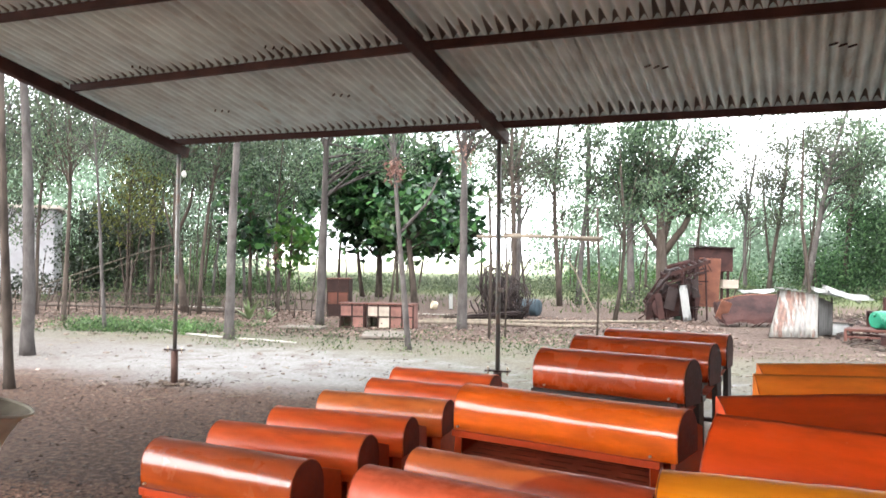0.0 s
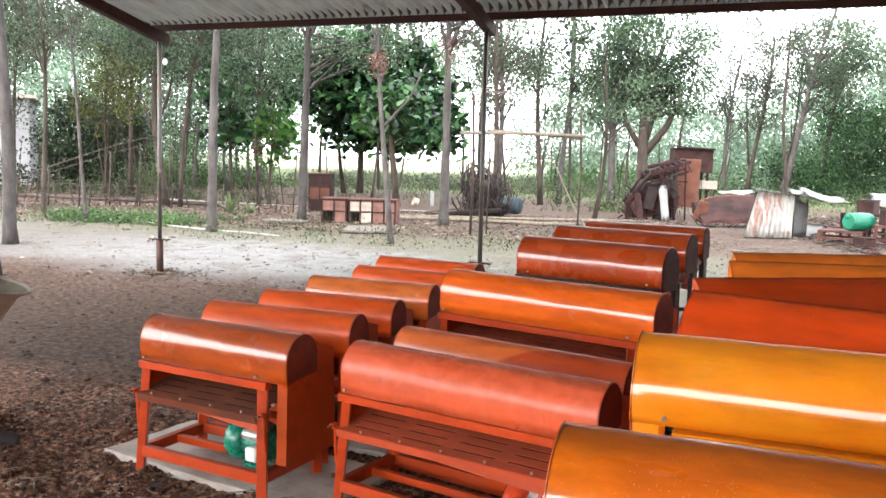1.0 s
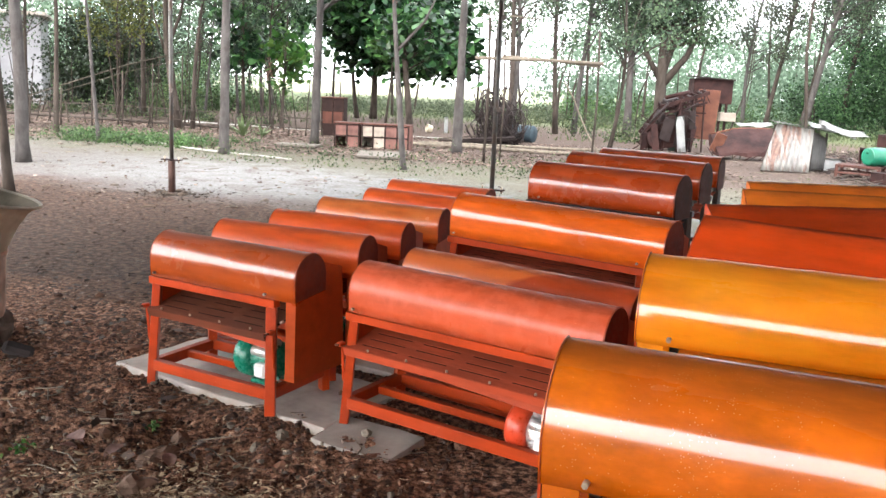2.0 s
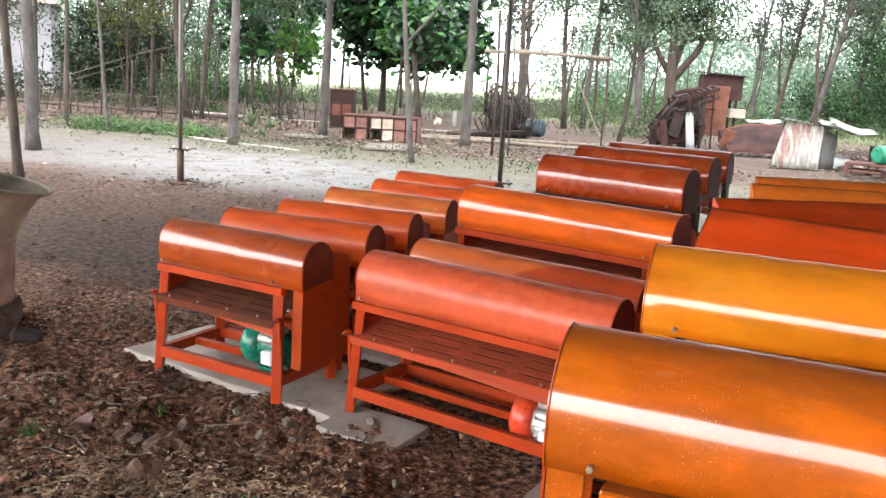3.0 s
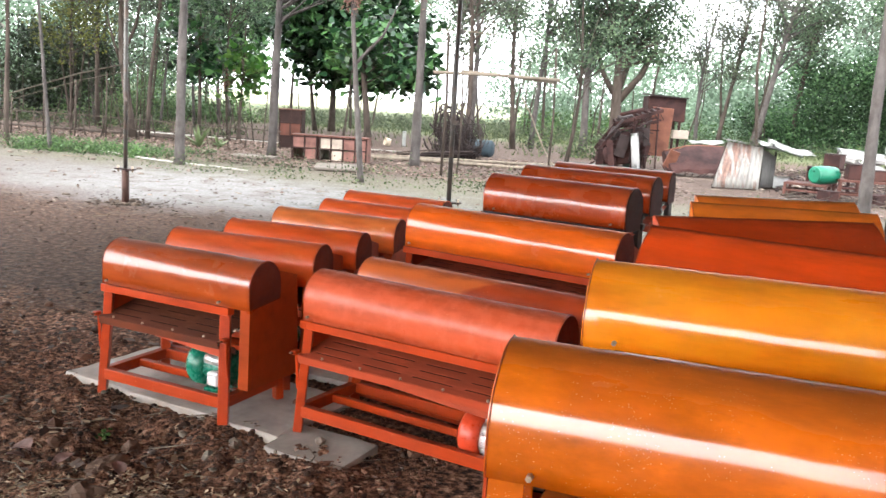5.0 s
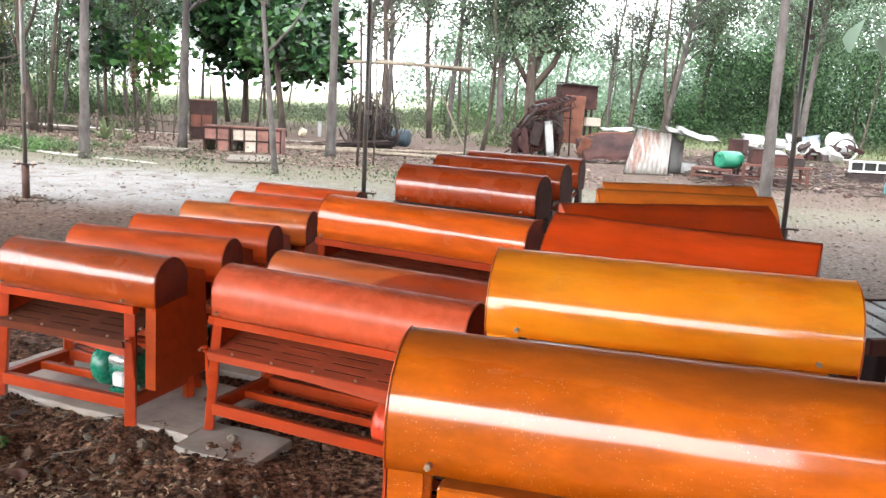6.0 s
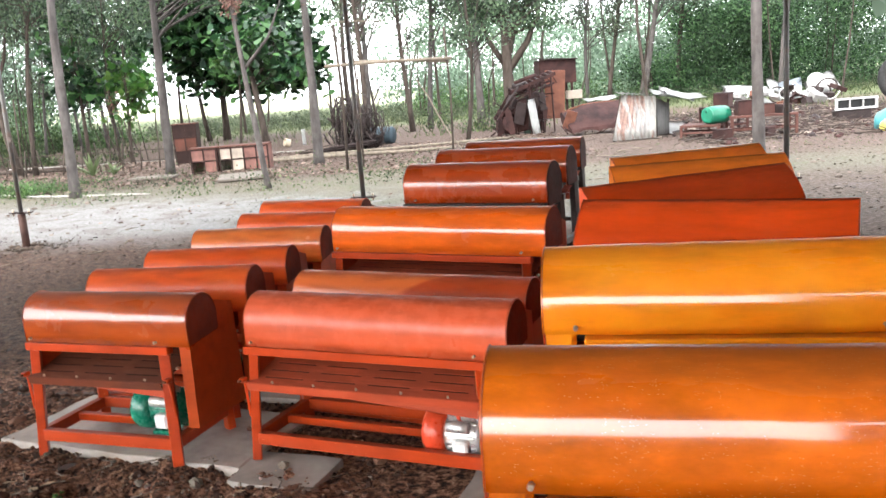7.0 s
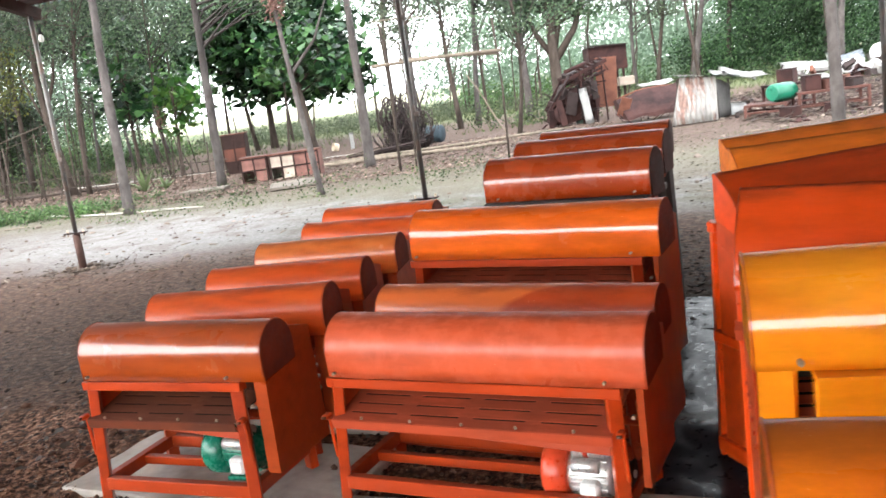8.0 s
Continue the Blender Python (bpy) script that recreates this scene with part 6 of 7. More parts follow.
bd = thing("blue_drum", Matrix.Translation((-1.6, 25.2, 0.0)) @ Matrix.Scale(0.85, 4), "faded blue drum lying among scrap", "drum")
part("body", lathem([(0.05, -0.4), (0.27, -0.4), (0.29, -0.36), (0.28, 0.0), (0.29, 0.36), (0.27, 0.4), (0.05, 0.4)], 20), M["blue_drum"], bd, m=pose(0, 0, 0.29, 90, 0, 70))
for z in (-0.13, 0.13):
    part("hoop", lathem([(0.27, z - 0.02), (0.30, z), (0.27, z + 0.02)], 20), M["blue_drum"], bd, m=pose(0, 0, 0.29, 90, 0, 70))
white = thing("white_tub", Matrix.Translation((-4.75, 27.0, 0)) @ Matrix.Scale(0.6, 4), "cracked cream tub on the litter", "tub")
part("body", lathem([(0.12, 0.0), (0.20, 0.02), (0.22, 0.3), (0.20, 0.3), (0.18, 0.06), (0.02, 0.05)], 20), M["cream"], white, m=pose(0, 0, 0.2, 75, 10, -60))
sheet("white_board", -4.35, 27.0, 0.03, 20, 0.12, 0.5, 84, 0, M["white_sheet"], "short white board standing on the litter", "board", 0, 0, 0.01, 15)


def bench(x, y, yaw, sx, sy, h, skin, label):
    th = thing("metal_bench", pose(x, y, 0, 0, 0, yaw), label, "bench", "rusty benches in the yard")
    part("top", boxm(sx / 2, sy / 2, h, sx, sy, 0.05, None, 0.006), skin, th)
    for a in (0.03, sx - 0.03):
        for b in (0.03, sy - 0.03):
            part("leg", boxm(a, b, h / 2 - 0.02, 0.06, 0.06, h, None, 0.004), skin, th)
    for b in (0.03, sy - 0.03):
        part("stretcher", boxm(sx / 2, b, 0.14, sx - 0.06, 0.04, 0.04, None, 0.004), skin, th)
    part("stretcher", boxm(0.03, sy / 2, 0.14, 0.04, sy - 0.06, 0.04, None, 0.004), skin, th)
    part("stretcher", boxm(sx - 0.03, sy / 2, 0.14, 0.04, sy - 0.06, 0.04, None, 0.004), skin, th)
    return th


bench(5.55, 18.95, -22, 0.85, 0.75, 0.28, M["rust_bench"], "low rusty metal bench carrying a green barrel")
bench(6.6, 18.75, -4, 1.4, 0.6, 0.42, M["rust_bench"], "long rusty metal bench heaped with scrap")
bench(6.6, 20.6, 4, 1.0, 0.6, 0.55, M["rust"], "rusty metal bench standing behind others")
barrel = thing("green_barrel", pose(6.36, 19.0, 0.305 + 0.209 * 0.92, 0, 0, 30) @ Matrix.Scale(0.92, 4), "small green plastic barrel lying on a bench", "barrel")
part("body", lathem([(0.02, -0.29), (0.17, -0.29), (0.196, -0.27), (0.203, -0.1), (0.206, 0.0), (0.203, 0.1), (0.196, 0.27), (0.17, 0.29), (0.02, 0.29)], 28), M["barrel_green"], barrel, m=pose(0, 0, 0, 0, 90, 0))
for z in (-0.29, 0.29):
    part("rim", lathem([(0.14, z - 0.008), (0.185, z - 0.012), (0.185, z + 0.012), (0.14, z + 0.008)], 28), M["barrel_green"], barrel, m=pose(0, 0, 0, 0, 90, 0))
for z in (-0.12, 0.12):
    part("ridge", lathem([(0.19, z - 0.014), (0.209, z), (0.19, z + 0.014)], 28), M["barrel_green"], barrel, m=pose(0, 0, 0, 0, 90, 0))
part("cap", lathem([(0.01, 0), (0.04, 0), (0.04, 0.03), (0.01, 0.03)], 14), M["barrel_green"], barrel, m=pose(-0.29, 0.02, 0.1, 0, -90, 0))
for k, (x, y, z, sx, sy, sz, mt) in enumerate([(6.95, 19.0, 0.445, 0.32, 0.3, 0.30, "rust"), (7.35, 19.0, 0.445, 0.42, 0.32, 0.2, "rust_bench"), (7.75, 18.9, 0.445, 0.28, 0.28, 0.16, "dark_metal"),
                                               (6.3, 18.35, 0.0, 0.3, 0.3, 0.2, "rust"), (7.2, 18.4, 0.0, 0.4, 0.3, 0.18, "rust"), (7.05, 20.85, 0.575, 0.5, 0.35, 0.3, "rust")]):
    z += sz / 2
    th = thing("scrap_box", pose(x, y, z, 0, 0, 12 * k), "rusty sheet-metal box among scrap", "box", "rusty boxes")
    part("body", boxm(0, 0, 0, sx, sy, sz, None, 0.012), M[mt], th)
    part("lid", boxm(0.02, 0, sz / 2 + 0.012, sx + 0.03, sy + 0.02, 0.02, None, 0.004), M["rust"], th)

# pale scrap heap: panels, a dish, a slatted rack, sacks
for k, (x, y, z, yaw, sx, sy, rx, ry) in enumerate([(10.2, 31.5, 0.5, 10, 1.8, 0.55, 40, 6), (12.1, 31.4, 0.3, -25, 0.8, 0.6, 50, -14), (11.9, 31.9, 0.5, 20, 0.8, 0.6, 50, 20),
                                                    (13.2, 31.2, 0.1, -12, 1.0, 0.75, 55, -25), (11.2, 30.6, 0.1, 30, 0.9, 0.7, 25, 10), (12.0, 30.3, 0.15, -8, 1.0, 0.5, 20, -12)]):
    sheet("sheet_metal", x, y, z, yaw, sx, sy, rx, ry, M["white_sheet"] if k != 1 else M["tin_blue"], "bent pale metal panel on the scrap heap", "sheet metal", 0, 0, 0.09, 20 + k)
dish = thing("dish", Matrix.Translation((13.2, 30.9, 0.75)) @ Euler((1.1, 0.55, -0.6)).to_matrix().to_4x4() @ Matrix.Scale(0.65, 4), "white dish leaning on the scrap heap", "dish")
part("bowl", lathem([(0.01, -0.12), (0.25, -0.09), (0.48, 0.0), (0.47, 0.012), (0.24, -0.07), (0.01, -0.10)], 30), M["white_sheet"], dish)
part("arm", tubem([(0.0, -0.45, 0.0), (0.0, -0.3, 0.35)], 0.02, 6), M["silver"], dish)
heap2 = thing("scrap_heap", pose(10.0, 30.6, 0), "heap of tangled hoops, hoses and broken metal", "scrap heap")
for k in range(36):
    r = random.Random(900 + k)
    if k % 3 == 0:
        c = Vector((r.uniform(0, 3.6), r.uniform(-0.5, 0.6), r.uniform(0.25, 0.6)))
        q = Euler((r.uniform(0, 3), r.uniform(0, 3), 0)).to_matrix()
        rad = r.uniform(0.15, 0.38)
        part("hoop", tubem([c + q @ Vector((rad * math.cos(t), rad * math.sin(t), 0)) for t in (2 * math.pi * j / 14 for j in range(15))], 0.025, 5), M["silver"] if k % 2 else M["dark_metal"], heap2)
    else:
        a = Vector((r.uniform(0, 3.6), r.uniform(-0.7, 0.6), r.uniform(-0.05, 0.4)))
        part("offcut", box(bmesh.new(), a.x, a.y, a.z + 0.1, r.uniform(0.2, 0.6), r.uniform(0.1, 0.4), r.uniform(0.05, 0.3), Euler((r.uniform(-0.5, 0.5), r.uniform(-0.5, 0.5), r.uniform(0, 3))).to_matrix(), 0.01),
             M[("rust", "white_sheet", "dark_metal", "tin_grey", "rust_light")[k % 5]], heap2)
rack = thing("white_rack", pose(9.98, 21.5, 0.26, 0, 0, 8), "white slatted metal rack lying on debris", "rack")
for z in (0.0, 0.24):
    part("rail", boxm(0.52, 0, z, 1.10, 0.07, 0.045, None, 0.006), M["white_sheet"], rack)
for k in range(4):
    part("slat", boxm(-0.0 + 0.347 * k, 0, 0.12, 0.05 if k in (0, 3) else 0.02, 0.06, 0.20, None, 0.005), M["white_sheet"], rack)
part("back", boxm(0.52, 0.05, 0.12, 1.04, 0.02, 0.23), M["black_rubber"], rack)
part("prop", boxm(0.5, 0.15, -0.15, 0.9, 0.3, 0.25, None, 0.03), M["dark_metal"], rack)
for k, (x, y, s, mt) in enumerate([(9.45, 17.75, 0.17, "yellow_bag"), (9.66, 17.95, 0.34, "teal"), (9.56, 17.95, 0.22, "white_plastic")]):
    bm = bmesh.new()
    bmesh.ops.create_icosphere(bm, subdivisions=3, radius=s)
    for v in bm.verts:
        v.co += v.co.normalized() * 0.22 * s * noise.fractal(v.co * 3 + Vector((k, 0, 0)), 0.8, 2, 3)
        v.co.z = max(-0.55 * s, v.co.z * 0.9)
    for f in bm.faces:
        f.smooth = True
    tagged(obj("plastic_sack", bm, M[mt], m=pose(x, y, 0.5 * s, 0, 0, 30 * k)), "crumpled plastic sack full of waste", "sack", "sacks by the scrap")
tyre = thing("tyre", pose(14.35, 27.0, 0.78, 84, 0, -30), "big worn black tyre standing among scrap", "tyre")
part("tread", lathem([(0.42, -0.14), (0.66, -0.15), (0.76, -0.10), (0.78, 0.0), (0.76, 0.10), (0.66, 0.15), (0.42, 0.14), (0.46, 0.0), (0.42, -0.14)], 36, True, False), M["black_rubber"], tyre)

# stack of grates beyond the machines
rk = thing("parts_rack", pose(2.42, 2.78, 0, 0, 0, 14), "stack of dark red grates with grey slats, dark cover on top", "parts rack")
for k, (z, dx) in enumerate([(0.22, 0.03), (0.42, 0.0), (0.62, 0.05), (0.80, 0.02)]):
    g = part("grate", boxm(0.42 + dx, 0.0, z, 0.90, 0.035, 0.055, None, 0.006), M["rust_bench"], rk, "dark red frame with grey slats")
    part("rail", boxm(0.42 + dx, 0.42, z + 0.03, 0.90, 0.035, 0.055, None, 0.006), M["rust_bench"], g)
    for j in range(9):
        part("slat", boxm(0.03 + dx + 0.098 * j, 0.21, z + 0.03, 0.085, 0.40, 0.012, Euler((0.09, 0, 0)).to_matrix(), 0.004), M["slat_grey"], g)
    for j in range(2):
        part("spacer", boxm(0.08 + 0.68 * j, 0.21, z - 0.09, 0.05, 0.36, 0.15, None, 0.005), M["dark_metal"], rk)
part("foot", boxm(0.42, 0.21, 0.04, 0.7, 0.40, 0.16, None, 0.01), M["dark_metal"], rk)
part("cover", boxm(0.86, 0.50, 0.96, 0.55, 0.38, 0.11, Euler((0.1, 0.05, 0.35)).to_matrix(), 0.035), M["dark_cover"], rk, "smooth dark brown cover")
part("cover_skirt", boxm(0.86, 0.50, 0.87, 0.45, 0.30, 0.12, Euler((0.1, 0.05, 0.35)).to_matrix(), 0.01), M["rust"], rk)

# ---- urn on its block ----
POT = (-2.325, 3.96)
bm = boxm(0, 0, 0.06, 0.42, 0.42, 0.20, None, 0.03)
bmesh.ops.subdivide_edges(bm, edges=bm.edges[:], cuts=4, use_grid_fill=True)
for v in bm.verts:
    v.co += v.co.normalized() * 0.03 * noise.fractal(v.co * 9, 0.8, 2, 4)
block = obj("stone_block", bm, M["block_stone"], m=pose(POT[0], POT[1], 0, 0, 0, 20))
tagged(block, "rough grey stone block set on the earth", "stone block")
urn = thing("urn", pose(POT[0], POT[1], 0.165), "tall clay pot carrying a wide flared metal bowl", "urn")
part("clay_body", lathem([(0.02, 0.0), (0.222, 0.0), (0.230, 0.02), (0.238, 0.16), (0.248, 0.32), (0.249, 0.335), (0.258, 0.345), (0.260, 0.362), (0.250, 0.372), (0.252, 0.385), (0.228, 0.385), (0.212, 0.03), (0.02, 0.02)], 40), M["clay"], urn, "stained terracotta cylinder")
tilt = Matrix.Translation((0, 0, 0.395)) @ Euler((radians(-8), radians(10), 0)).to_matrix().to_4x4() @ Matrix.Diagonal((1, 1, 1.2, 1)) @ Matrix.Translation((0, 0, -0.385))
bowl = part("bowl", lathem([(0.226, 0.38), (0.242, 0.38), (0.25, 0.395), (0.254, 0.41), (0.276, 0.49), (0.296, 0.545), (0.304, 0.553), (0.320, 0.59), (0.356, 0.622), (0.380, 0.632), (0.378, 0.636), (0.363, 0.630), (0.317, 0.594), (0.290, 0.545), (0.266, 0.48), (0.226, 0.38)], 44, True, False), M["brass_green"], urn, "olive-grey metal bowl", tilt)
part("rim", lathem([(0.371, 0.628), (0.383, 0.628), (0.387, 0.636), (0.382, 0.643), (0.371, 0.638), (0.371, 0.628)], 44, True, False), M["urn_rim"], bowl)
# darker lining that paints the shade inside the bowl
part("lining", lathem([(0.364, 0.634), (0.313, 0.598), (0.284, 0.548), (0.260, 0.482), (0.224, 0.40), (0.21, 0.36)], 44, True, False), M["inner_shade"], bowl, "inside of the bowl, its shade painted in darker")
rag = obj("rag", boxm(0, 0, 0, 0.16, 0.10, 0.05, None, 0.02), M["dark_cloth"], m=pose(-1.93, 3.92, 0.035, 10, 20, 30))
tagged(rag, "dirty dark rag on the earth", "rag")

# ---- litter on the ground ----


def scatter(n, area, rng):
    x = rng.uniform(area[0], area[1], n)
    y = rng.uniform(area[2], area[3], n)
    return np.array([(a, b, ground_z(a, b)) for a, b in zip(x, y)])


def leaf_litter(name, n, area, size, seed, label, material="dry_leaf", lift=0.012, soft=False, width=0.36):
    rng = np.random.default_rng(seed)
    p = scatter(n, area, rng)
    if soft:
        c, w = ((area[0] + area[1]) / 2, (area[2] + area[3]) / 2), ((area[1] - area[0]) / 4, (area[3] - area[2]) / 4)
        x, y = c[0] + rng.normal(size=n) * w[0], c[1] + rng.normal(size=n) * w[1]
        p = np.array([(a, b, ground_z(a, b)) for a, b in zip(x, y)])
    p[:, 2] += lift
    q = leaf_quads(rng, np.zeros((n, 3)), size, 0, width)
    q[:, :, 2] *= 0.30
    return stuff(name, quads(name, q + p[:, None], 4, M[material]), label, "leaf litter")


leaf_litter("dry_leaves", 1500, (-3.6, 0.6, 1.6, 5.6), 0.035, 1, "scraps of dry leaf on dark earth")
leaf_litter("curled_leaves", 55, (-2.3, 0.3, 2.3, 3.7), 0.085, 59, "pale curled dry leaves lying on dark earth", "dry_leaf", 0.02)
leaf_litter("pale_curls", 45, (-2.3, 0.3, 2.3, 3.7), 0.075, 69, "pale curled leaf strips on dark earth", "straw", 0.022, width=0.2)
leaf_litter("pale_bits", 2600, (-3.4, 0.6, 1.7, 5.2), 0.016, 18, "tiny pale bits of leaf and chaff", "straw", 0.012)
leaf_litter("straw_scraps", 800, (-3.2, 0.5, 1.7, 3.9), 0.04, 11, "pale scraps of straw and leaf on dark earth", "straw", 0.012, width=0.12)
leaf_litter("straw_mound", 3200, (-0.90, 0.30, 2.25, 2.90), 0.036, 12, "pale dry straw strewn over a low mound", "straw", 0.034, True, 0.16)
leaf_litter("post_litter", 260, (-5.1, -3.7, 9.5, 10.6), 0.07, 14, "dark dead leaves gathered at the post's foot", "dead_leaf", 0.014, True)
leaf_litter("track_litter", 1100, (-11, 0, 6.5, 13.5), 0.05, 15, "few dark dead leaves on the sandy track", "dead_leaf", 0.01)
leaf_litter("dark_flakes", 1800, (-7, 1.5, 4.6, 9.5), 0.045, 49, "dark bits of dead leaf on dusty earth", "dead_leaf", 0.008)
leaf_litter("leaf_flakes", 2300, (-7, 1.5, 5.2, 10.0), 0.055, 2, "dry leaves strewn on dusty earth", "dull_leaf")
leaf_litter("leaf_carpet", 16000, (-16, 3.5, 16.5, 24.5), 0.10, 3, "thick brown and pinkish fallen leaves", lift=0.03)
leaf_litter("east_litter", 4500, (2.5, 14, 5.5, 19), 0.06, 16, "dead leaves and bits on trodden earth", "dead_leaf", 0.012)
leaf_litter("east_flakes", 700, (2.5, 14, 5.5, 22), 0.06, 17, "pale dry leaves on trodden earth")
leaf_litter("row_litter", 420, (-1.9, -0.7, 4.6, 7.6), 0.075, 19, "dry leaves drifted against the machine row", "dry_leaf", 0.02, True)
leaf_litter("dark_row_litter", 420, (-2.1, -0.6, 4.4, 7.6), 0.07, 29, "dark dead leaves drifted against the machine row", "dead_leaf", 0.02, True)
# dark leaves laid thick to darken the shaded gap between the machines
leaf_litter("gap_shade_litter", 1500, (0.7, 2.3, 4.6, 8.2), 0.065, 39, "dark dead leaves painting in shade between the machines", "dead_leaf", 0.014)
leaf_litter("yard_leaves", 200, (-12, 11, 9.5, 16.5), 0.09, 4, "few dry leaves blown over sand and grass")


def blades():
    rng = np.random.default_rng(12)
    p = np.concatenate([scatter(1800, (-7.5, 9, 14.5, 18.5), rng), scatter(2500, (-24, 20, 27, 38), rng), scatter(7000, (-24, 20, 38, 50), rng)])
    n = len(p)
    h = np.where(p[:, 1] > 20, 0.16, 0.026) * rng.uniform(0.5, 1.4, n)
    a = rng.uniform(0, 6.28, n)
    side = np.stack([np.cos(a), np.sin(a), 0 * a], 1) * (0.10 * h + 0.010)[:, None]
    tip = p + np.stack([rng.normal(size=n) * 0.4 * h, rng.normal(size=n) * 0.4 * h, h], 1)
    stuff("grass", quads("grass", np.stack([p - side, p + side, tip], 1), 3, M["grass_blade"]), "short dry grass and tufts", "grass")


blades()


def pebbles(name, n, area, s0, s1, seed, material, label):
    """Lumps of uneven shape, each one a closed body sunk a little into the ground."""
    ico = bmesh.new()
    bmesh.ops.create_icosphere(ico, subdivisions=1, radius=1)
    base = np.array([v.co[:] for v in ico.verts])
    tris = np.array([[v.index for v in f.verts] for f in ico.faces])
    ico.free()
    nr = np.random.default_rng(seed)
    verts, faces = [], []
    for k in range(n):
        x, y = nr.uniform(area[0], area[1]), nr.uniform(area[2], area[3])
        s = s0 + (s1 - s0) * nr.random() ** 3
        v = base * (s * nr.uniform(0.6, 1.3, 3)) * nr.uniform(0.72, 1.22, (len(base), 1))
        c, d = math.cos(k), math.sin(k)
        verts.append(np.stack([v[:, 0] * c - v[:, 1] * d, v[:, 0] * d + v[:, 1] * c, v[:, 2] * 0.7], 1) + (x, y, ground_z(x, y) + s * 0.15))
        faces.append(tris + k * len(base))
    me = bpy.data.meshes.new(name)
    me.from_pydata(np.concatenate(verts).tolist(), [], np.concatenate(faces).tolist())
    me.materials.append(material)
    return stuff(name, me, label, "stones")


pebbles("soil_clods", 15000, (-3.4, 0.7, 1.7, 4.6), 0.003, 0.019, 21, M["clod"], "crumbs and clods of dark earth")
pebbles("soil_lumps", 300, (-3.4, 0.6, 1.8, 5.2), 0.012, 0.045, 26, M["clod"], "larger lumps of dark earth")
# dark lumps stand in for the dark pit at each post's foot
for x in (0.0, 4.32):
    foot = ROOF @ Vector((x, 0, 0))
    pebbles("post_earth", 70, (foot.x - 0.26, foot.x + 0.26, foot.y - 0.16, foot.y + 0.16), 0.012, 0.06, 31, M["block_stone"], "dark lumps standing for a pit round a post")
pebbles("bark_chips", 300, (-3.2, 0.5, 1.8, 4.6), 0.008, 0.03, 27, M["wood_rail"], "chips of bark and wood on the earth")
pebbles("pebbles", 260, (-3.4, 0.8, 1.8, 5.0), 0.005, 0.022, 22, M["stone"], "small stones on dark earth")
pebbles("yard_stones", 420, (-14, 9, 9.5, 21), 0.01, 0.07, 23, M["stone"], "small stones on the track and grass")
pebbles("debris", 900, (5.8, 13.5, 17.0, 27), 0.02, 0.10, 24, M["rust"], "broken rusty debris on the ground")
pebbles("pale_debris", 300, (5.8, 14, 17.0, 30), 0.015, 0.07, 25, M["crate_tan"], "pale broken debris on the ground")


def twigs():
    rng = random.Random(31)
    bm = bmesh.new()
    for k in range(110):
        x, y = rng.uniform(-2.6, 0.6), rng.uniform(1.9, 3.9)
        a = rng.uniform(0, 6.28)
        l = rng.uniform(0.04, 0.22)
        pts = [(x + l * t * math.cos(a + 0.6 * t), y + l * t * math.sin(a + 0.6 * t)) for t in (0, 0.5, 1)]
        tube(bm, [(p, q, ground_z(p, q) + 0.012) for p, q in pts], [0.004, 0.003, 0.0015], 4, False)
    for k in range(260):
        x, y = rng.uniform(-16, 6), rng.uniform(8.5, 24)
        a = rng.uniform(0, 6.28)
        l = rng.uniform(0.05, 0.2) if y < 15 else rng.uniform(0.2, 0.8)
        tube(bm, [(x, y, 0.02), (x + l * math.cos(a), y + l * math.sin(a), 0.03)], [0.010, 0.004], 4, False)
    me = bpy.data.meshes.new("twigs")
    bm.to_mesh(me)
    bm.free()
    me.materials.append(M["wood_rail"])
    stuff("twigs", me, "dry twigs and roots on the earth", "twigs")


twigs()


def broken_sticks():
    rng = random.Random(61)
    bm = bmesh.new()
    for k in range(800):
        x, y = rng.uniform(5.5, 14), rng.uniform(17.2, 30)
        a, l = rng.uniform(0, 6.28), rng.uniform(0.15, 0.8)
        z = rng.uniform(0.02, 0.16)
        tube(bm, [(x, y, 0.02), (x + l * math.cos(a), y + l * math.sin(a), z)], [rng.uniform(0.008, 0.022), 0.006], 5, False)
    me = bpy.data.meshes.new("broken_sticks")
    bm.to_mesh(me)
    bm.free()
    me.materials.append(M["bark_dark"])
    stuff("broken_sticks", me, "broken dark sticks strewn among scrap", "sticks")


broken_sticks()
pebbles("dark_debris", 420, (5.5, 14, 17.5, 28), 0.02, 0.12, 28, M["dark_metal"], "dark broken bits among scrap")


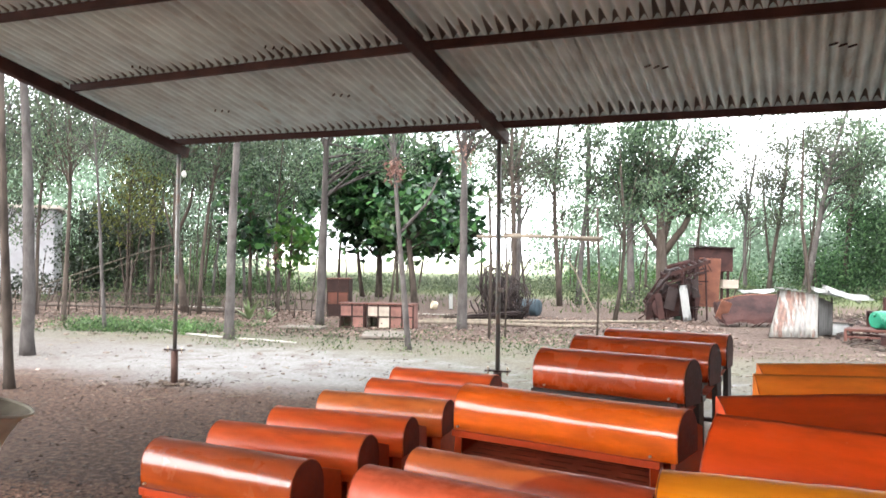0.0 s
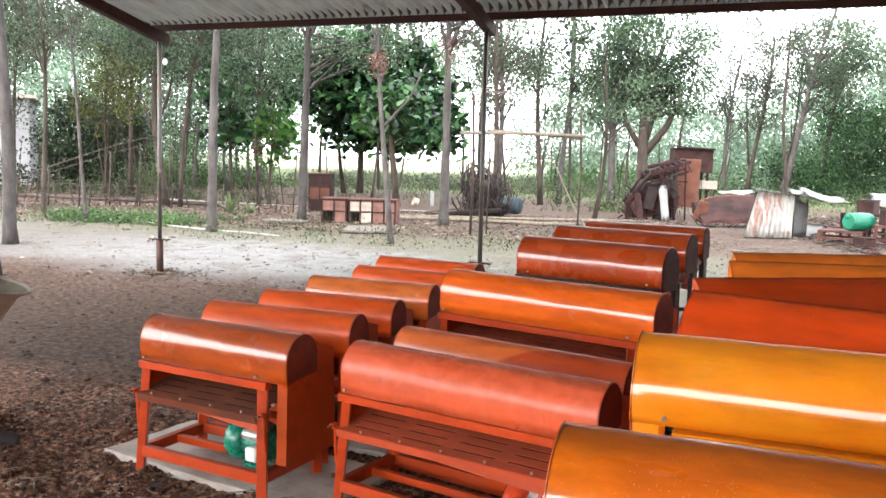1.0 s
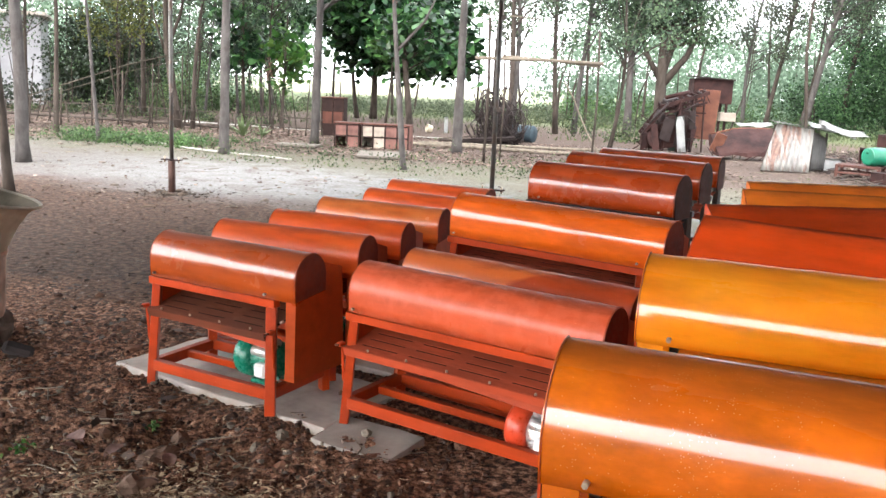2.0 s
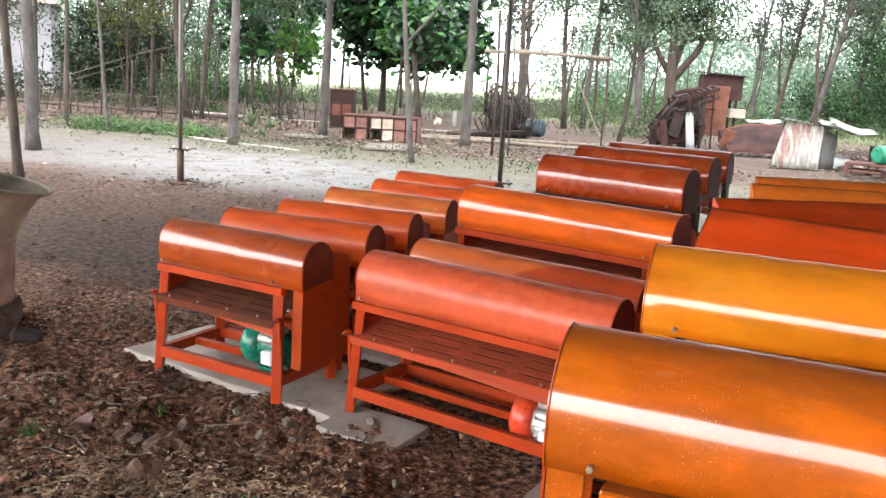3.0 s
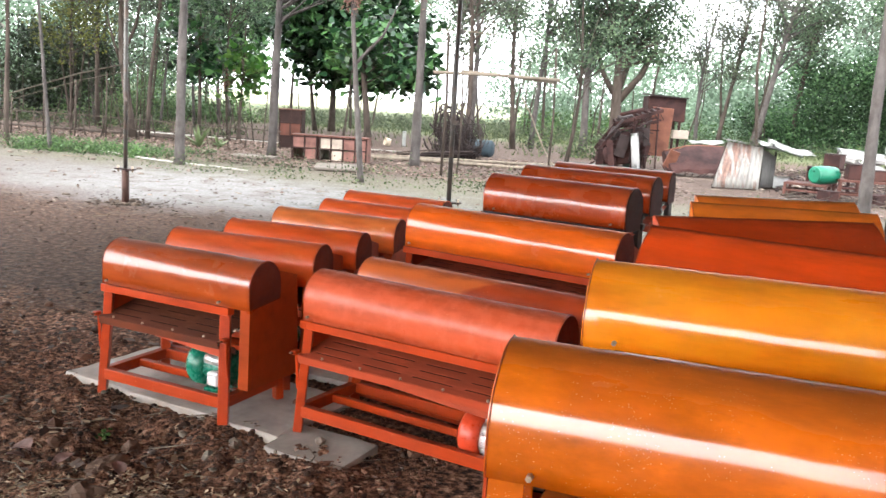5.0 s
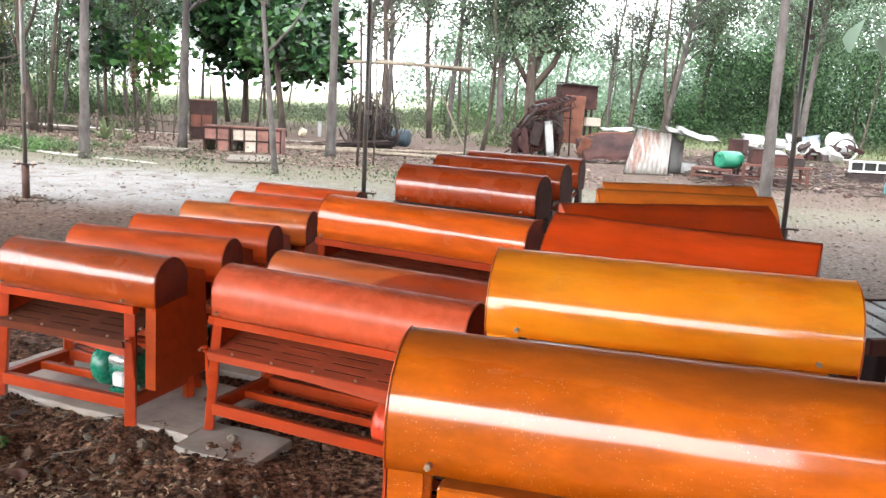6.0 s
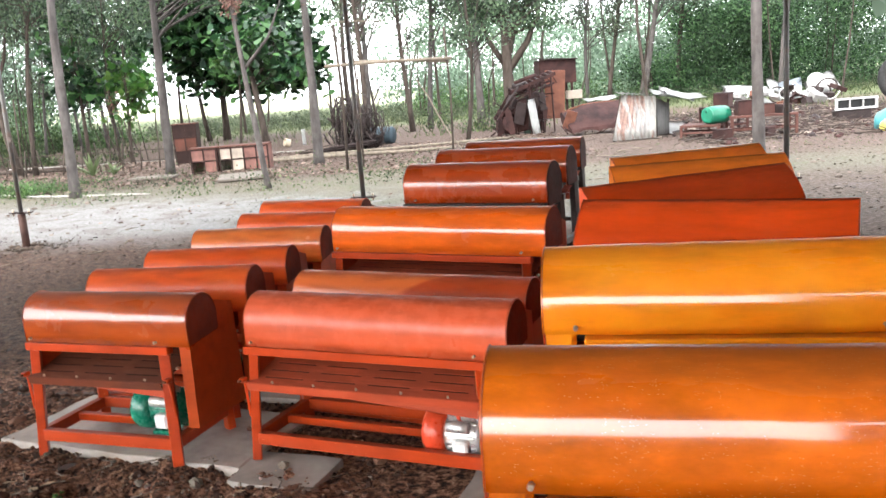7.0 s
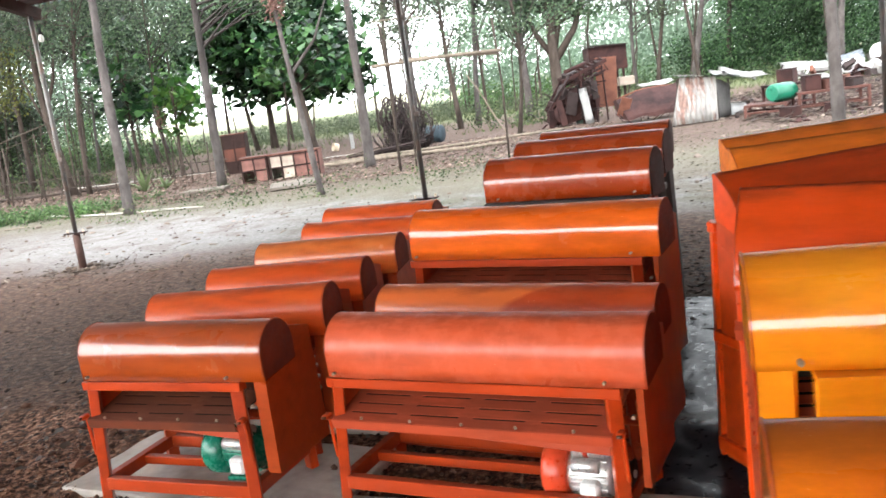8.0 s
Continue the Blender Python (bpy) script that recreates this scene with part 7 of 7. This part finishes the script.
def rock(x, y, sx, sy, sz, seed, material):
    bm = bmesh.new()
    bmesh.ops.create_icosphere(bm, subdivisions=3, radius=1)
    for v in bm.verts:
        v.co *= 1 + 0.35 * noise.fractal(v.co * 1.3 + Vector((seed, 0, 0)), 0.7, 2, 4)
        v.co = Vector((v.co.x * sx, v.co.y * sy, v.co.z * sz))
    return tagged(obj("rock", bm, material, m=pose(x, y, ground_z(x, y), 0, 0, seed * 37)), "angular brown rock half sunk in earth", "rock", "rocks in front")


rock(-0.52, 2.70, 0.085, 0.065, 0.065, 1, M["rock_brown"])
rock(-0.58, 2.98, 0.10, 0.045, 0.04, 2, M["rock_brown"])
rock(-1.46, 3.05, 0.11, 0.07, 0.04, 3, M["rock_brown"])
rock(-0.62, 3.25, 0.05, 0.04, 0.05, 4, M["rock_brown"])


def big_leaf(x, y, yaw, size):
    bm = bmesh.new()
    n = 8
    rows = []
    for k in range(n + 1):
        t = k / n
        w = 0.055 * math.sin(math.pi * min(1, t * 0.96 + 0.04)) ** 0.8 + 0.001
        z = 0.03 * math.sin(2.6 * t) + 0.008
        rows.append([bm.verts.new((0.17 * t, s * w, z + abs(s) * 0.022)) for s in (-1, -0.5, 0, 0.5, 1)])
    for a, b in zip(rows, rows[1:]):
        for i in range(4):
            f = bm.faces.new((a[i], a[i + 1], b[i + 1], b[i]))
            f.smooth = True
    bmesh.ops.solidify(bm, geom=bm.faces[:], thickness=0.0012)
    tagged(obj("fallen_leaf", bm, M["pink_leaf"], m=pose(x, y, ground_z(x, y) + 0.012, 8, -8, yaw) @ Matrix.Scale(size, 4)), "large dry curled leaf, dull mauve-brown", "leaf", "large fallen leaves")


for x, y, a, k in [(-1.02, 3.03, -25, 0.85), (-1.62, 2.92, 10, 0.6), (-0.78, 2.93, 60, 0.5), (-0.45, 2.85, 130, 0.5), (-0.95, 3.0, 200, 0.4), (-1.6, 3.3, 80, 0.4), (-2.2, 3.2, 150, 0.45)]:
    big_leaf(x, y, a, k)
thicket("seedlings", [(-0.78, -0.74, 3.22, 3.26, 0.02, 0.04, 3, 7, 0.012), (-1.14, -1.08, 2.86, 2.92, 0.02, 0.06, 5, 8, 0.02), (-0.08, -0.04, 2.62, 2.66, 0.02, 0.04, 3, 7, 0.012)], 0.022, "leaf_bright",
        "tiny bright green seedlings in the earth", 206, "seedlings")
